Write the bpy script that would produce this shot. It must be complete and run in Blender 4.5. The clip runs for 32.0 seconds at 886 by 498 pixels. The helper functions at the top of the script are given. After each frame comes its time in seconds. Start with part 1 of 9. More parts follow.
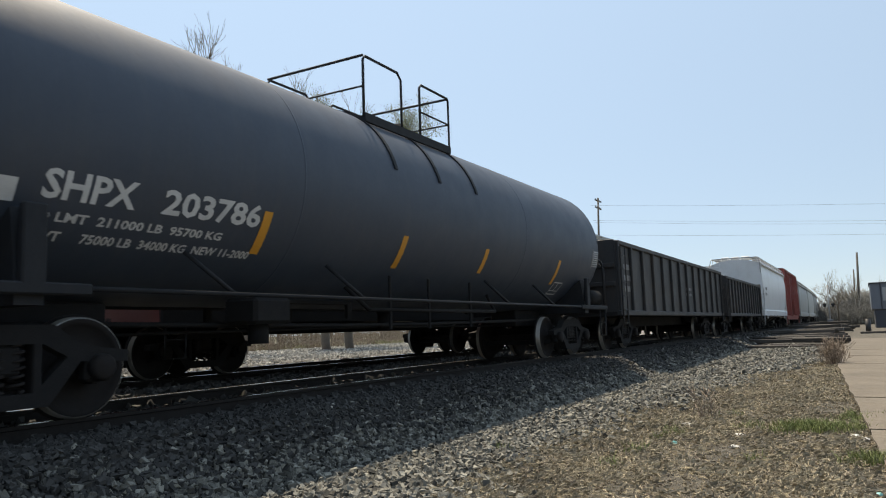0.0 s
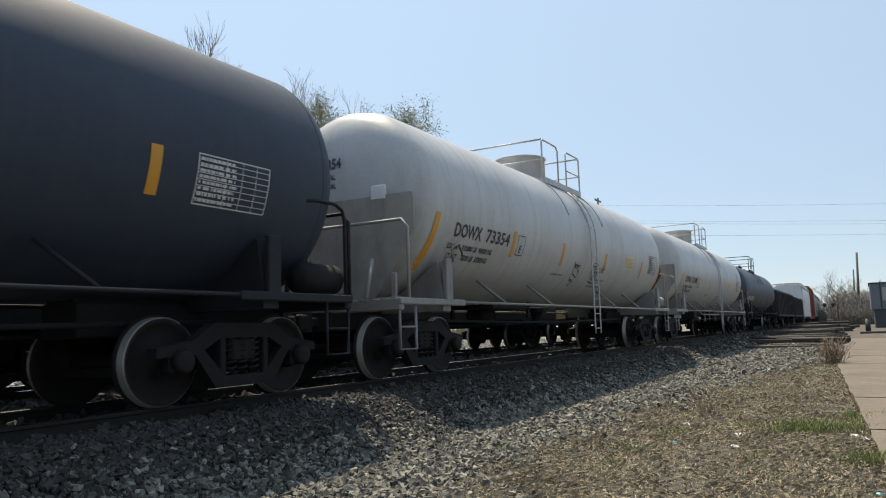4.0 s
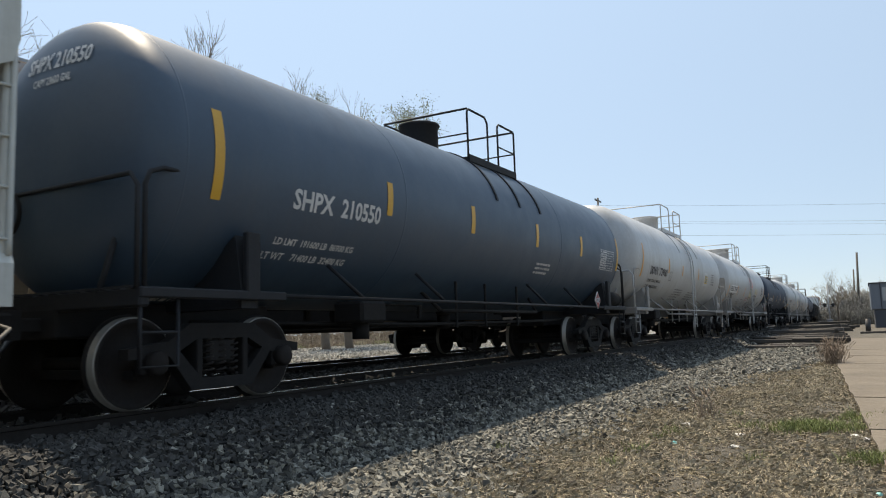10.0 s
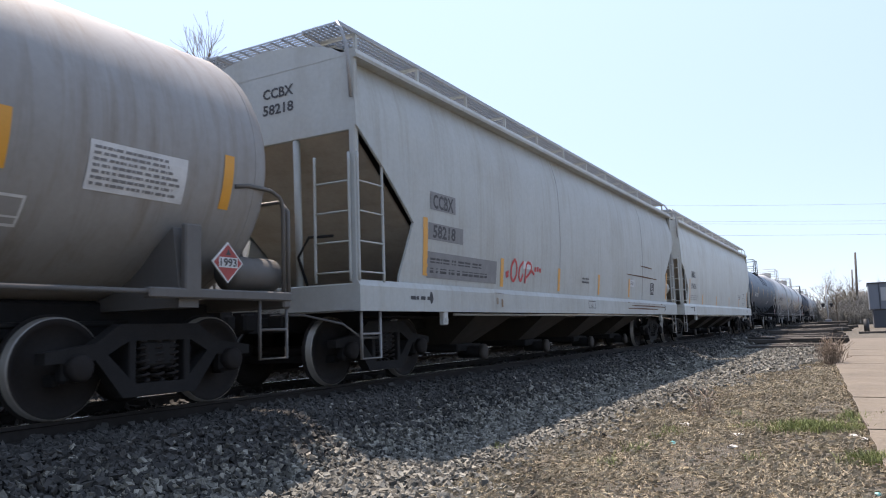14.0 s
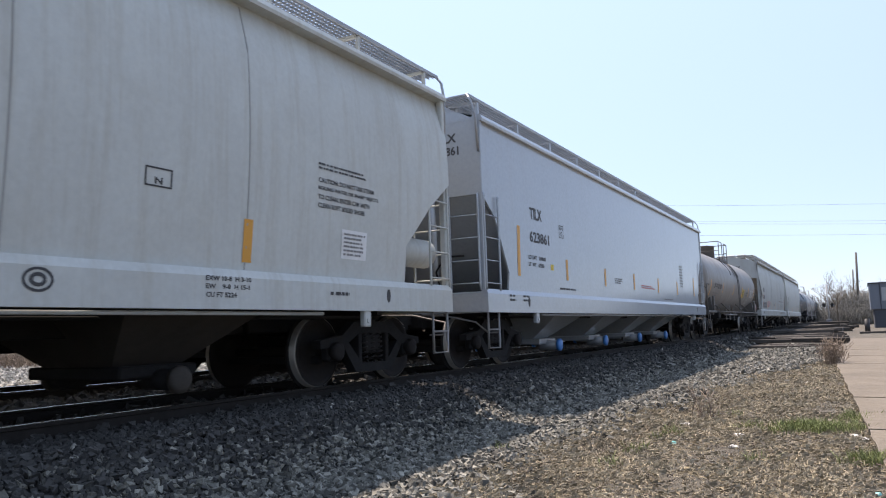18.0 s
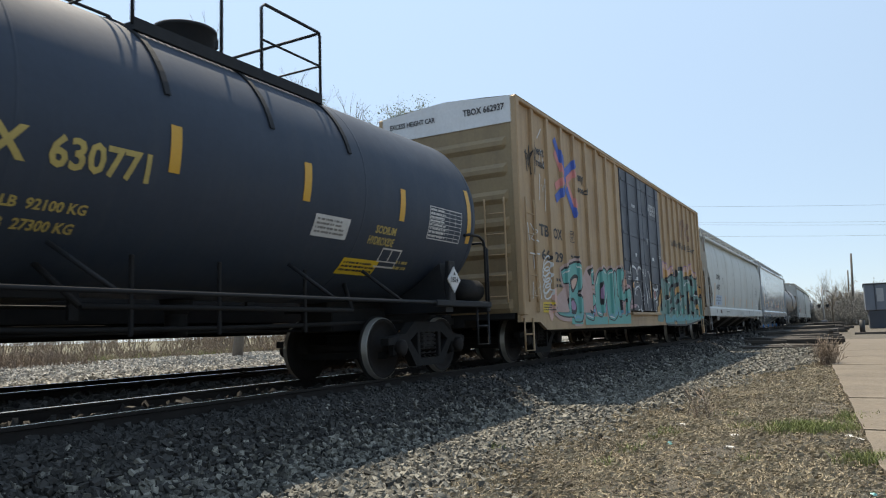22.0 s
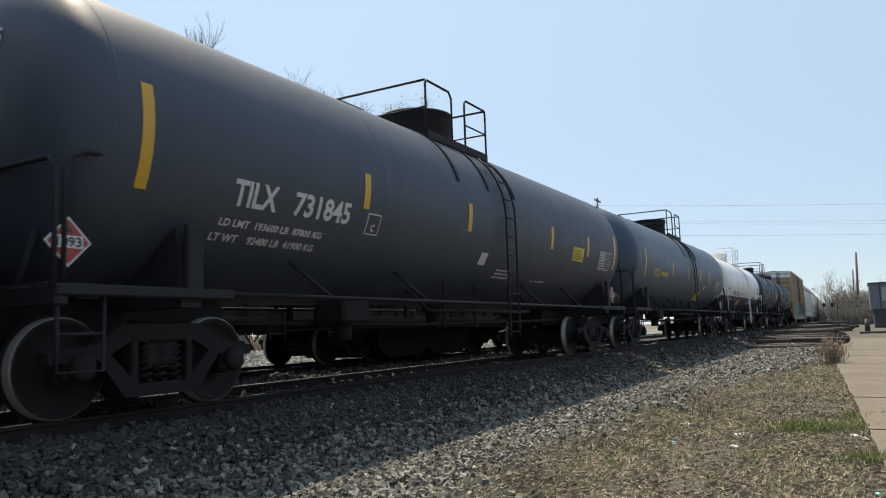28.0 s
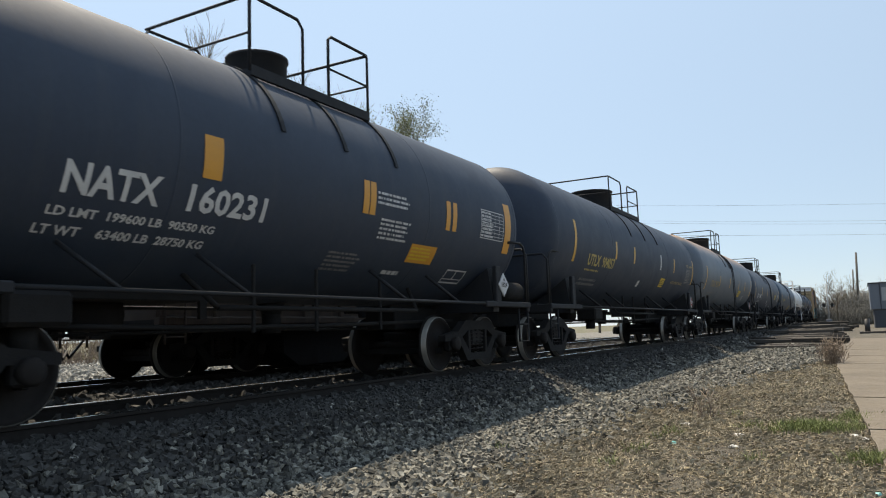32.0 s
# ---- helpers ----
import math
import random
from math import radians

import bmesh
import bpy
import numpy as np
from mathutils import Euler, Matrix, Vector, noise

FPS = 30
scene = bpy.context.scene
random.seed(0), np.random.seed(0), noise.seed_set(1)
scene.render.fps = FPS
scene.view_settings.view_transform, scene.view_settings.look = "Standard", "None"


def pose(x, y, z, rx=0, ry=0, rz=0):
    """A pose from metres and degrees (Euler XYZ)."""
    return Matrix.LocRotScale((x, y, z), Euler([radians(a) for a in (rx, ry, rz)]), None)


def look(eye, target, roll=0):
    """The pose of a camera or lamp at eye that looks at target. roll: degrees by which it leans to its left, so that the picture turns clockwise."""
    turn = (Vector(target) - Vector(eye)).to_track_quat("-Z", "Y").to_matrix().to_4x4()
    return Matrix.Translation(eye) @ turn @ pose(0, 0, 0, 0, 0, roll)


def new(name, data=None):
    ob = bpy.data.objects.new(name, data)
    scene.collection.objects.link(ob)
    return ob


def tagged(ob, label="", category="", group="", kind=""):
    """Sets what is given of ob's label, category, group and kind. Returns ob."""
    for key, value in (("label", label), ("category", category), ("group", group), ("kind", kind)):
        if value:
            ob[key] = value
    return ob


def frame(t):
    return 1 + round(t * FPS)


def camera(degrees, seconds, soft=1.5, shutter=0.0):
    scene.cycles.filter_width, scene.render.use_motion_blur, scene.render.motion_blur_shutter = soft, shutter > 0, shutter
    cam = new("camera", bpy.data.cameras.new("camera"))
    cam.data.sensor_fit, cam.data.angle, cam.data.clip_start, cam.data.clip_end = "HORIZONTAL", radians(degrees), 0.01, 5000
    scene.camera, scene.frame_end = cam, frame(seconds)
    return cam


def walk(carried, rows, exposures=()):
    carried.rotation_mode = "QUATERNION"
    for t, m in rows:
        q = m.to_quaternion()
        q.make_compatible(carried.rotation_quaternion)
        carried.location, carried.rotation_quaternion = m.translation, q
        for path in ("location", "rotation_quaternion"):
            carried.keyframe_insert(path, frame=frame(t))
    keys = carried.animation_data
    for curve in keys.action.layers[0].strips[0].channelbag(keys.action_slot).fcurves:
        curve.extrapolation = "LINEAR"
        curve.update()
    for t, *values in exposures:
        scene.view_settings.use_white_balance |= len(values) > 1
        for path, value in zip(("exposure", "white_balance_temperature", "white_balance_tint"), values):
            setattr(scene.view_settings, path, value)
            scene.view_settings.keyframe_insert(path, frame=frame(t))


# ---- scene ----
cam = camera(62.19, 32.0, soft=1.1, shutter=0.06)
EYE = Vector((0.0, 0.0, 0.68))
YAW, PITCH, ROLL = 29.413, 6.334, -1.903
# small drift of the tripod head: seconds, degrees to the left, degrees up
DRIFT = ((0, 0.10, 0.0), (1, 0.10, -0.05), (2, 0.10, 0.0), (2.6, 0.10, 0.06), (3.4, 0.10, 0.03), (5.5, 0.06, -0.04), (6, 0.10, -0.05),
         (7, 0.10, -0.09), (8, 0.10, -0.04), (9, 0.10, -0.05), (10, 0.09, 0.0), (10.6, 0.06, 0.0), (11, 0.09, 0.01), (11.5, 0.0, -0.03),
         (12.5, 0.0, -0.05), (13, 0.0, 0.0), (14, 0.0, 0.0), (14.5, 0.0, -0.05), (16.5, 0.05, 0.0), (17, 0.05, -0.03), (18, 0.05, 0.0),
         (18.5, 0.05, 0.05), (19.5, 0.08, 0.1), (20.5, 0.06, 0.05), (21.2, 0.04, 0.05), (21.5, -0.26, 0.05), (22, -0.25, 0.05),
         (22.5, -0.12, 0.05), (23, -0.06, 0.05), (23.5, 0.05, 0.08), (25, 0.05, 0.05), (25.5, 0.05, 0.0), (29.5, 0.05, 0.0),
         (30, 0.0, -0.05), (31, 0.05, -0.03), (32, 0.05, 0.0))


def aim(left, up):
    yaw, pitch = radians(YAW + left), radians(PITCH + up)
    way = Vector((-math.sin(yaw) * math.cos(pitch), math.cos(yaw) * math.cos(pitch), math.sin(pitch)))
    return look(EYE, EYE + way, ROLL)


walk(cam, [(t, aim(a, b)) for t, a, b in DRIFT],
     exposures=((0, 0.09, 8000, 9), (9.8, 0.09, 8000, 9), (11.0, 0.6, 7350, 19), (12, 0.65, 7350, 19), (13, 0.6, 7350, 19), (14, 0.55, 7350, 19), (16, 0.5, 7350, 19), (18, 0.5, 7350, 19), (19.5, 0.58, 7400, 17), (20.4, 1.25, 7400, 10),
                (21, 1.25, 7400, 10), (21.7, 0.3, 7600, 9), (23, 0.13, 8000, 9), (32, 0.12, 8000, 9)))

# ---- light ----
SUN_AZ, SUN_EL = radians(-57.0), radians(64.5)   # azimuth from +y towards +x
world = bpy.data.worlds.new("sky")
scene.world = world
world.use_nodes = True
wn = world.node_tree.nodes
sky = wn.new("ShaderNodeTexSky")
sky.sky_type, sky.sun_disc = "NISHITA", False
sky.sun_elevation, sky.sun_rotation = SUN_EL, SUN_AZ
sky.altitude, sky.air_density, sky.dust_density, sky.ozone_density = 100, 0.8, 0.28, 1.0
world.node_tree.links.new(sky.outputs[0], wn["Background"].inputs[0])
wn["Background"].inputs[1].default_value = 0.05
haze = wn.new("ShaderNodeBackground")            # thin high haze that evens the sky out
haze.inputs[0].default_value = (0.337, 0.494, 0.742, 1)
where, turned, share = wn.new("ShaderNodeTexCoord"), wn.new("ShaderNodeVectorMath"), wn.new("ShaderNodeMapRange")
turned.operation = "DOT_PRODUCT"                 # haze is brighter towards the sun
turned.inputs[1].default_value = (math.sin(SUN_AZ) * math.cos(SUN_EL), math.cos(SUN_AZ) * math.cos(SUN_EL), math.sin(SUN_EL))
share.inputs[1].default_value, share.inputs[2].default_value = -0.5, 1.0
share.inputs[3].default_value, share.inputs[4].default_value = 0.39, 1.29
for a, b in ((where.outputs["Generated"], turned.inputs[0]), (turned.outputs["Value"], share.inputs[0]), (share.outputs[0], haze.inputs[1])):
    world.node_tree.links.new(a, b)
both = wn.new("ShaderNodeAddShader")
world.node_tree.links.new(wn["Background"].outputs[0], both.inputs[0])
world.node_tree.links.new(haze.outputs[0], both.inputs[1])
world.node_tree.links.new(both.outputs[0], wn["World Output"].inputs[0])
sun = new("sun", bpy.data.lights.new("sun", "SUN"))
sun.data.energy, sun.data.angle, sun.data.color = 5.4, radians(0.6), (1.0, 0.95, 0.87)
toward = Vector((math.sin(SUN_AZ) * math.cos(SUN_EL), math.cos(SUN_AZ) * math.cos(SUN_EL), math.sin(SUN_EL)))
sun.matrix_world = look(toward * 60, (0, 0, 0))


# ---- materials ----
def mat(name, colour, rough=0.6, metal=0.0, second=None, scale=3.0, amount=0.5, grain=0.15, bump=0.0, bump_scale=40.0,
        streak=0.0, dirt=(0.12, 0.09, 0.06), stretch=(1, 1, 1), island=0.0, each=0.0, spec=0.5, detail=6, top_tone=None):
    """A surface with two scales of variation, downward streaks of dirt, fine relief, a shade per piece,
    and a tone on what faces up, for rust or painted-in sunlight: (colour, share, from, to)."""
    m = bpy.data.materials.new(name)
    m.use_nodes = True
    t = m.node_tree
    n, l = t.nodes, t.links
    b = n["Principled BSDF"]
    b.inputs["Roughness"].default_value, b.inputs["Metallic"].default_value = rough, metal
    b.inputs["Specular IOR Level"].default_value = spec
    co = n.new("ShaderNodeTexCoord")
    mp = n.new("ShaderNodeMapping")
    mp.inputs["Scale"].default_value = stretch
    l.new(co.outputs["Object"], mp.inputs[0])

    def mix(fac, a, c, kind="MIX"):
        x = n.new("ShaderNodeMix")
        x.data_type, x.blend_type = "RGBA", kind
        for sock, val in ((x.inputs[0], fac), (x.inputs[6], a), (x.inputs[7], c)):
            if isinstance(val, bpy.types.NodeSocket):
                l.new(val, sock)
            else:
                sock.default_value = val if isinstance(val, (int, float)) else (*val, 1)
        return x.outputs[2]

    def wave(sc, det=detail, rgh=0.6, vec=None):
        x = n.new("ShaderNodeTexNoise")
        x.inputs["Scale"].default_value, x.inputs["Detail"].default_value, x.inputs["Roughness"].default_value = sc, det, rgh
        l.new(vec or mp.outputs[0], x.inputs["Vector"])
        return x.outputs["Fac"]

    def ramp(src, lo, hi, top=1.0):
        x = n.new("ShaderNodeMapRange")
        x.inputs[1].default_value, x.inputs[2].default_value, x.inputs[4].default_value = lo, hi, top
        l.new(src, x.inputs[0])
        return x.outputs[0]

    second = second or tuple(c * 0.7 for c in colour)
    col = mix(ramp(wave(scale), 0.35, 0.7, amount), colour, second)
    if streak:
        ms = n.new("ShaderNodeMapping")
        ms.inputs["Scale"].default_value = (1.0, 4.0, 0.3)
        l.new(co.outputs["Object"], ms.inputs[0])
        col = mix(ramp(wave(1.6, 5, 0.65, ms.outputs[0]), 0.48, 0.8, streak), col, dirt)
        col = mix(ramp(wave(0.55, 4), 0.5, 0.75, streak * 0.7), col, dirt)
    # upward faces: painted sunlight on the black tanks, rust on the rust-tinged one
    if top_tone:
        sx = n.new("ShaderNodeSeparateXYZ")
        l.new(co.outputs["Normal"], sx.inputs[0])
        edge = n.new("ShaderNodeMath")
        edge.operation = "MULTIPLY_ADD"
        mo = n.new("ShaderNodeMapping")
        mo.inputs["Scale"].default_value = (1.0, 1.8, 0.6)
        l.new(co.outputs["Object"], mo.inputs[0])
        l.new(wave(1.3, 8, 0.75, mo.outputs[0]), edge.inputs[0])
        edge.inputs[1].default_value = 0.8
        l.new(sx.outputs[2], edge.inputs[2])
        col = mix(ramp(edge.outputs[0], top_tone[2] + 0.4, top_tone[3] + 0.4, top_tone[1]), col, top_tone[0])
    fine = wave(scale * 17, 3)
    g = n.new("ShaderNodeMapRange")
    g.inputs[1].default_value, g.inputs[2].default_value = 0.25, 0.75
    g.inputs[3].default_value, g.inputs[4].default_value = 1 - grain, 1 + grain
    l.new(fine, g.inputs[0])
    gc = n.new("ShaderNodeCombineColor")
    for i in range(3):
        l.new(g.outputs[0], gc.inputs[i])
    col = mix(1.0, col, gc.outputs[0], "MULTIPLY")
    for amt, node, sock in ((island, "ShaderNodeNewGeometry", "Random Per Island"), (each, "ShaderNodeObjectInfo", "Random")):
        if amt:
            r = n.new(node)
            k = n.new("ShaderNodeMapRange")
            k.inputs[3].default_value, k.inputs[4].default_value = 1 - amt, 1 + amt
            l.new(r.outputs[sock], k.inputs[0])
            kc = n.new("ShaderNodeCombineColor")
            for i in range(3):
                l.new(k.outputs[0], kc.inputs[i])
            col = mix(1.0, col, kc.outputs[0], "MULTIPLY")
    l.new(col, b.inputs["Base Color"])
    rr = n.new("ShaderNodeMapRange")
    rr.inputs[3].default_value, rr.inputs[4].default_value = max(0.05, rough - 0.12), min(1, rough + 0.15)
    l.new(wave(scale * 2.3, 4), rr.inputs[0])
    l.new(rr.outputs[0], b.inputs["Roughness"])
    if bump:
        bp = n.new("ShaderNodeBump")
        bp.inputs["Strength"].default_value, bp.inputs["Distance"].default_value = min(1, bump), 0.02
        l.new(wave(bump_scale, 5), bp.inputs["Height"])
        l.new(bp.outputs[0], b.inputs["Normal"])
    return m


def paint(name, colour, rough=0.42, streak=0.35, dirt=(0.16, 0.12, 0.085), second=None, bump=0.05, spec=0.5, top_tone=None):
    return mat(name, colour, rough, second=second, scale=0.9, amount=0.55, grain=0.06, streak=streak, dirt=dirt, bump=bump, bump_scale=9, spec=spec, top_tone=top_tone)


# paler tops of the three black paints stand in for sunlight
TOP_SUN = ((0.105, 0.118, 0.135), 0.35, 0.6, 1.05)
M_BLACK = paint("black_tank_paint", (0.036, 0.050, 0.075), 0.55, 0.35, (0.064, 0.072, 0.085), (0.046, 0.060, 0.085), spec=0.5, top_tone=TOP_SUN)
M_BLUEBLACK = paint("blue_black_tank_paint", (0.03, 0.06, 0.10), 0.48, 0.25, (0.06, 0.075, 0.095), (0.038, 0.07, 0.112), spec=0.6, top_tone=((0.09, 0.125, 0.165), 0.35, 0.6, 1.05))
M_DULLBLACK = paint("dull_black_tank_paint", (0.031, 0.045, 0.071), 0.6, 0.34, (0.06, 0.068, 0.08), (0.04, 0.054, 0.08), spec=0.3, top_tone=((0.085, 0.10, 0.12), 0.3, 0.65, 1.1))
M_RUSTBLACK = paint("rust_tinged_black_paint", (0.105, 0.135, 0.172), 0.55, 0.5, (0.13, 0.132, 0.14), (0.13, 0.155, 0.185), spec=0.5, top_tone=((0.40, 0.27, 0.19), 0.85, 0.5, 0.82))
M_WHITE = paint("white_tank_paint", (0.47, 0.485, 0.50), 0.42, 0.5, (0.27, 0.235, 0.20), (0.40, 0.41, 0.42))
M_GRIMYWHITE = paint("grimy_white_trim_paint", (0.27, 0.265, 0.26), 0.55, 0.7, (0.12, 0.10, 0.085), (0.20, 0.195, 0.19))
M_GREYTRIM = paint("dark_grey_trim_paint", (0.11, 0.105, 0.10), 0.6, 0.6, (0.06, 0.05, 0.043), (0.085, 0.08, 0.075))
M_CLEANWHITE = paint("clean_white_paint", (0.72, 0.73, 0.74), 0.38, 0.22, (0.42, 0.36, 0.3), (0.64, 0.65, 0.66))
M_GREYTANK = paint("weathered_grey_tank_paint", (0.27, 0.265, 0.26), 0.5, 0.75, (0.15, 0.115, 0.085), (0.21, 0.2, 0.19))
M_HOPPER = paint("pale_grey_hopper_paint", (0.505, 0.53, 0.515), 0.5, 0.5, (0.315, 0.28, 0.22), (0.44, 0.455, 0.44))
M_HOPPERB = paint("grey_hopper_paint", (0.40, 0.42, 0.41), 0.5, 0.5, (0.24, 0.205, 0.15), (0.34, 0.355, 0.35))
M_GLOSSHOPPER = paint("glossy_light_grey_paint", (0.34, 0.375, 0.41), 0.12, 0.12, (0.3, 0.28, 0.25), (0.35, 0.385, 0.42), bump=0.01, spec=1.0)
M_YELLOWBOX = paint("faded_yellow_boxcar_paint", (0.43, 0.295, 0.17), 0.6, 0.6, (0.21, 0.13, 0.08), (0.37, 0.26, 0.155))
M_YELLOWEND = paint("grimy_yellow_end_paint", (0.30, 0.22, 0.125), 0.65, 0.7, (0.14, 0.10, 0.07))
M_DARKDOOR = paint("dark_blue_door_paint", (0.04, 0.048, 0.07), 0.5, 0.45, (0.10, 0.095, 0.09), (0.055, 0.062, 0.08))
M_SHIELD = paint("rust_streaked_white_paint", (0.33, 0.315, 0.295), 0.55, 0.85, (0.12, 0.095, 0.075), (0.25, 0.23, 0.205))
M_STREAK = paint("dark_rust_streak", (0.25, 0.215, 0.18), 0.7, 0.5, (0.15, 0.12, 0.09))
M_FARRED = paint("grimy_oxide_red_paint", (0.20, 0.035, 0.03), 0.6, 0.4, (0.09, 0.045, 0.035))
M_DARKSHIELD = paint("dark_shield_paint", (0.10, 0.095, 0.085), 0.6, 0.5, (0.05, 0.045, 0.04))
M_RED = paint("oxide_red_boxcar_paint", (0.27, 0.045, 0.035), 0.55, 0.4, (0.12, 0.05, 0.04))
M_GONDOLA = paint("black_gondola_paint", (0.024, 0.025, 0.028), 0.6, 0.5, (0.085, 0.06, 0.045))
M_BROWNCAR = paint("brown_freight_paint", (0.045, 0.03, 0.024), 0.65, 0.5)
M_UNDER = mat("sooty_underframe_steel", (0.013, 0.013, 0.014), 0.85, second=(0.019, 0.017, 0.016), scale=4, grain=0.2, bump=0.2, bump_scale=60, spec=0.3)
M_BLACKTRIM = mat("sooty_black_trim_paint", (0.016, 0.018, 0.022), 0.7, second=(0.024, 0.024, 0.026), scale=4, grain=0.15, bump=0.1, bump_scale=40, spec=0.3)
M_HOPPERLOW = mat("dusty_outlet_steel", (0.045, 0.038, 0.032), 0.8, second=(0.028, 0.025, 0.022), scale=2.5, grain=0.15, bump=0.1)
M_SLOPE = paint("grimy_slope_sheet", (0.36, 0.325, 0.275), 0.6, 0.6, (0.17, 0.14, 0.11), (0.27, 0.24, 0.20))
M_WHEEL = mat("brown_wheel_steel", (0.014, 0.012, 0.012), 0.8, 0.0, second=(0.02, 0.016, 0.014), scale=9, grain=0.2, spec=0.3)
M_TREAD = mat("polished_wheel_rim", (0.30, 0.29, 0.27), 0.45, 0.6, scale=6, grain=0.1)
M_RAIL = mat("rusty_rail_web", (0.016, 0.012, 0.01), 0.8, 0.2, scale=5, grain=0.25, bump=0.15)
M_RAILTOP = mat("polished_rail_head", (0.55, 0.54, 0.52), 0.22, 1.0, scale=8, grain=0.08)
M_TIE = mat("creosoted_wood", (0.018, 0.015, 0.013), 0.95, second=(0.032, 0.027, 0.023), scale=5, grain=0.35, bump=0.6, bump_scale=30, stretch=(0.4, 4, 4), each=0.35)
M_OLDTIE = mat("weathered_grey_wood", (0.085, 0.075, 0.066), 0.92, second=(0.035, 0.03, 0.026), scale=4, grain=0.35, bump=0.6, bump_scale=25, stretch=(0.35, 4, 4), each=0.45)
M_GRATE = mat("galvanised_grating", (0.36, 0.37, 0.38), 0.5, 0.6, scale=6, grain=0.12)
M_STRIPE = mat("orange_yellow_reflector", (0.66, 0.30, 0.035), 0.4, second=(0.54, 0.25, 0.04), scale=5, amount=0.4, grain=0.06)
M_YSTRIPE = mat("yellow_reflector", (0.62, 0.335, 0.03), 0.4, second=(0.52, 0.28, 0.035), scale=5, amount=0.4, grain=0.06)
M_YELLOW = mat("yellow_panel_paint", (0.72, 0.50, 0.03), 0.5, second=(0.6, 0.42, 0.06), scale=4, grain=0.05)
M_INKW = mat("white_lettering", (0.60, 0.61, 0.62), 0.55, second=(0.42, 0.43, 0.44), scale=6, amount=0.6, grain=0.1)
M_INKY = mat("yellow_lettering", (0.50, 0.385, 0.12), 0.55, second=(0.34, 0.27, 0.10), scale=6, amount=0.7, grain=0.1)
M_DIMINK = mat("dimmed_yellow_lettering", (0.33, 0.24, 0.10), 0.55, second=(0.2, 0.16, 0.08), scale=6, amount=0.7, grain=0.1)
M_INKB = mat("dark_lettering", (0.03, 0.03, 0.035), 0.6, second=(0.07, 0.07, 0.075), scale=6, amount=0.6, grain=0.1)
M_DUSTINK = mat("worn_grey_stencil", (0.26, 0.26, 0.26), 0.6, second=(0.42, 0.42, 0.41), scale=9, amount=0.9, grain=0.1)
M_FADEDINK = mat("faded_slogan_paint", (0.085, 0.075, 0.07), 0.6, second=(0.19, 0.145, 0.105), scale=4, amount=0.8, grain=0.1)
M_INKG = mat("faint_grey_lettering", (0.2, 0.2, 0.205), 0.6, second=(0.14, 0.14, 0.145), scale=6, amount=0.6, grain=0.1)
M_INKR = mat("red_lettering", (0.5, 0.06, 0.05), 0.6, scale=6, grain=0.1)
M_BLUECAP = mat("blue_cap_plastic", (0.05, 0.24, 0.62), 0.4, scale=5, grain=0.05)
M_PALEBLUE = mat("pale_blue_paint", (0.36, 0.47, 0.60), 0.5, scale=3, grain=0.06)
M_RUSTPATCH = mat("bare_rust", (0.14, 0.065, 0.035), 0.85, second=(0.07, 0.04, 0.03), scale=12, grain=0.3)
M_TEAL = mat("teal_spray_paint", (0.10, 0.365, 0.315), 0.55, second=(0.12, 0.35, 0.37), scale=1.6, amount=0.7, grain=0.05)
M_DEEPTEAL = mat("deep_teal_spray_paint", (0.07, 0.29, 0.30), 0.55, second=(0.10, 0.33, 0.40), scale=3, amount=0.8, grain=0.06)
M_TEALGREY = mat("grey_teal_spray_paint", (0.10, 0.215, 0.20), 0.55, second=(0.145, 0.255, 0.24), scale=1.5, amount=0.8, grain=0.05)
M_BRIGHTTEAL = mat("bright_teal_spray_paint", (0.07, 0.40, 0.34), 0.55, second=(0.14, 0.38, 0.33), scale=3, amount=0.8, grain=0.05)
M_SKYSPRAY = mat("sky_blue_spray_paint", (0.12, 0.33, 0.46), 0.55, second=(0.14, 0.36, 0.42), scale=3, amount=0.8, grain=0.05)
M_SPRAYGOLD = mat("gold_spray_paint", (0.47, 0.24, 0.07), 0.55, second=(0.50, 0.33, 0.15), scale=3, amount=0.9, grain=0.06)
M_CREST = mat("pale_pink_spray_paint", (0.60, 0.37, 0.33), 0.55, second=(0.55, 0.36, 0.22), scale=2, amount=0.9, grain=0.05)
M_EMBLEM = mat("faded_brown_emblem_paint", (0.235, 0.145, 0.105), 0.6, second=(0.30, 0.20, 0.135), scale=2, amount=0.9, grain=0.08)
M_PLACARD = mat("placard_red", (0.34, 0.045, 0.04), 0.5, second=(0.26, 0.04, 0.035), scale=6, grain=0.08)
M_SEAM = mat("faint_panel_seam", (0.33, 0.335, 0.325), 0.6, second=(0.25, 0.24, 0.22), scale=3, grain=0.1)
M_SPRAYBLK = mat("black_spray_paint", (0.02, 0.02, 0.024), 0.55, scale=4, grain=0.1)
M_SPRAYPNK = mat("pink_spray_paint", (0.62, 0.21, 0.20), 0.55, second=(0.55, 0.26, 0.24), scale=3, amount=0.7, grain=0.08)
M_SPRAYCRM = mat("cream_spray_paint", (0.60, 0.55, 0.38), 0.55, second=(0.55, 0.52, 0.42), scale=3, grain=0.06)
M_SPRAYGRY = mat("grey_spray_paint", (0.30, 0.30, 0.31), 0.6, second=(0.38, 0.38, 0.39), scale=3, grain=0.08)
M_SPRAYDIM = mat("thin_grey_spray_paint", (0.36, 0.37, 0.39), 0.6, second=(0.27, 0.275, 0.29), scale=2, amount=0.9, grain=0.08)
M_RUSTRUN = mat("rust_run", (0.22, 0.14, 0.08), 0.8, second=(0.30, 0.26, 0.21), scale=5, amount=0.9, grain=0.2)
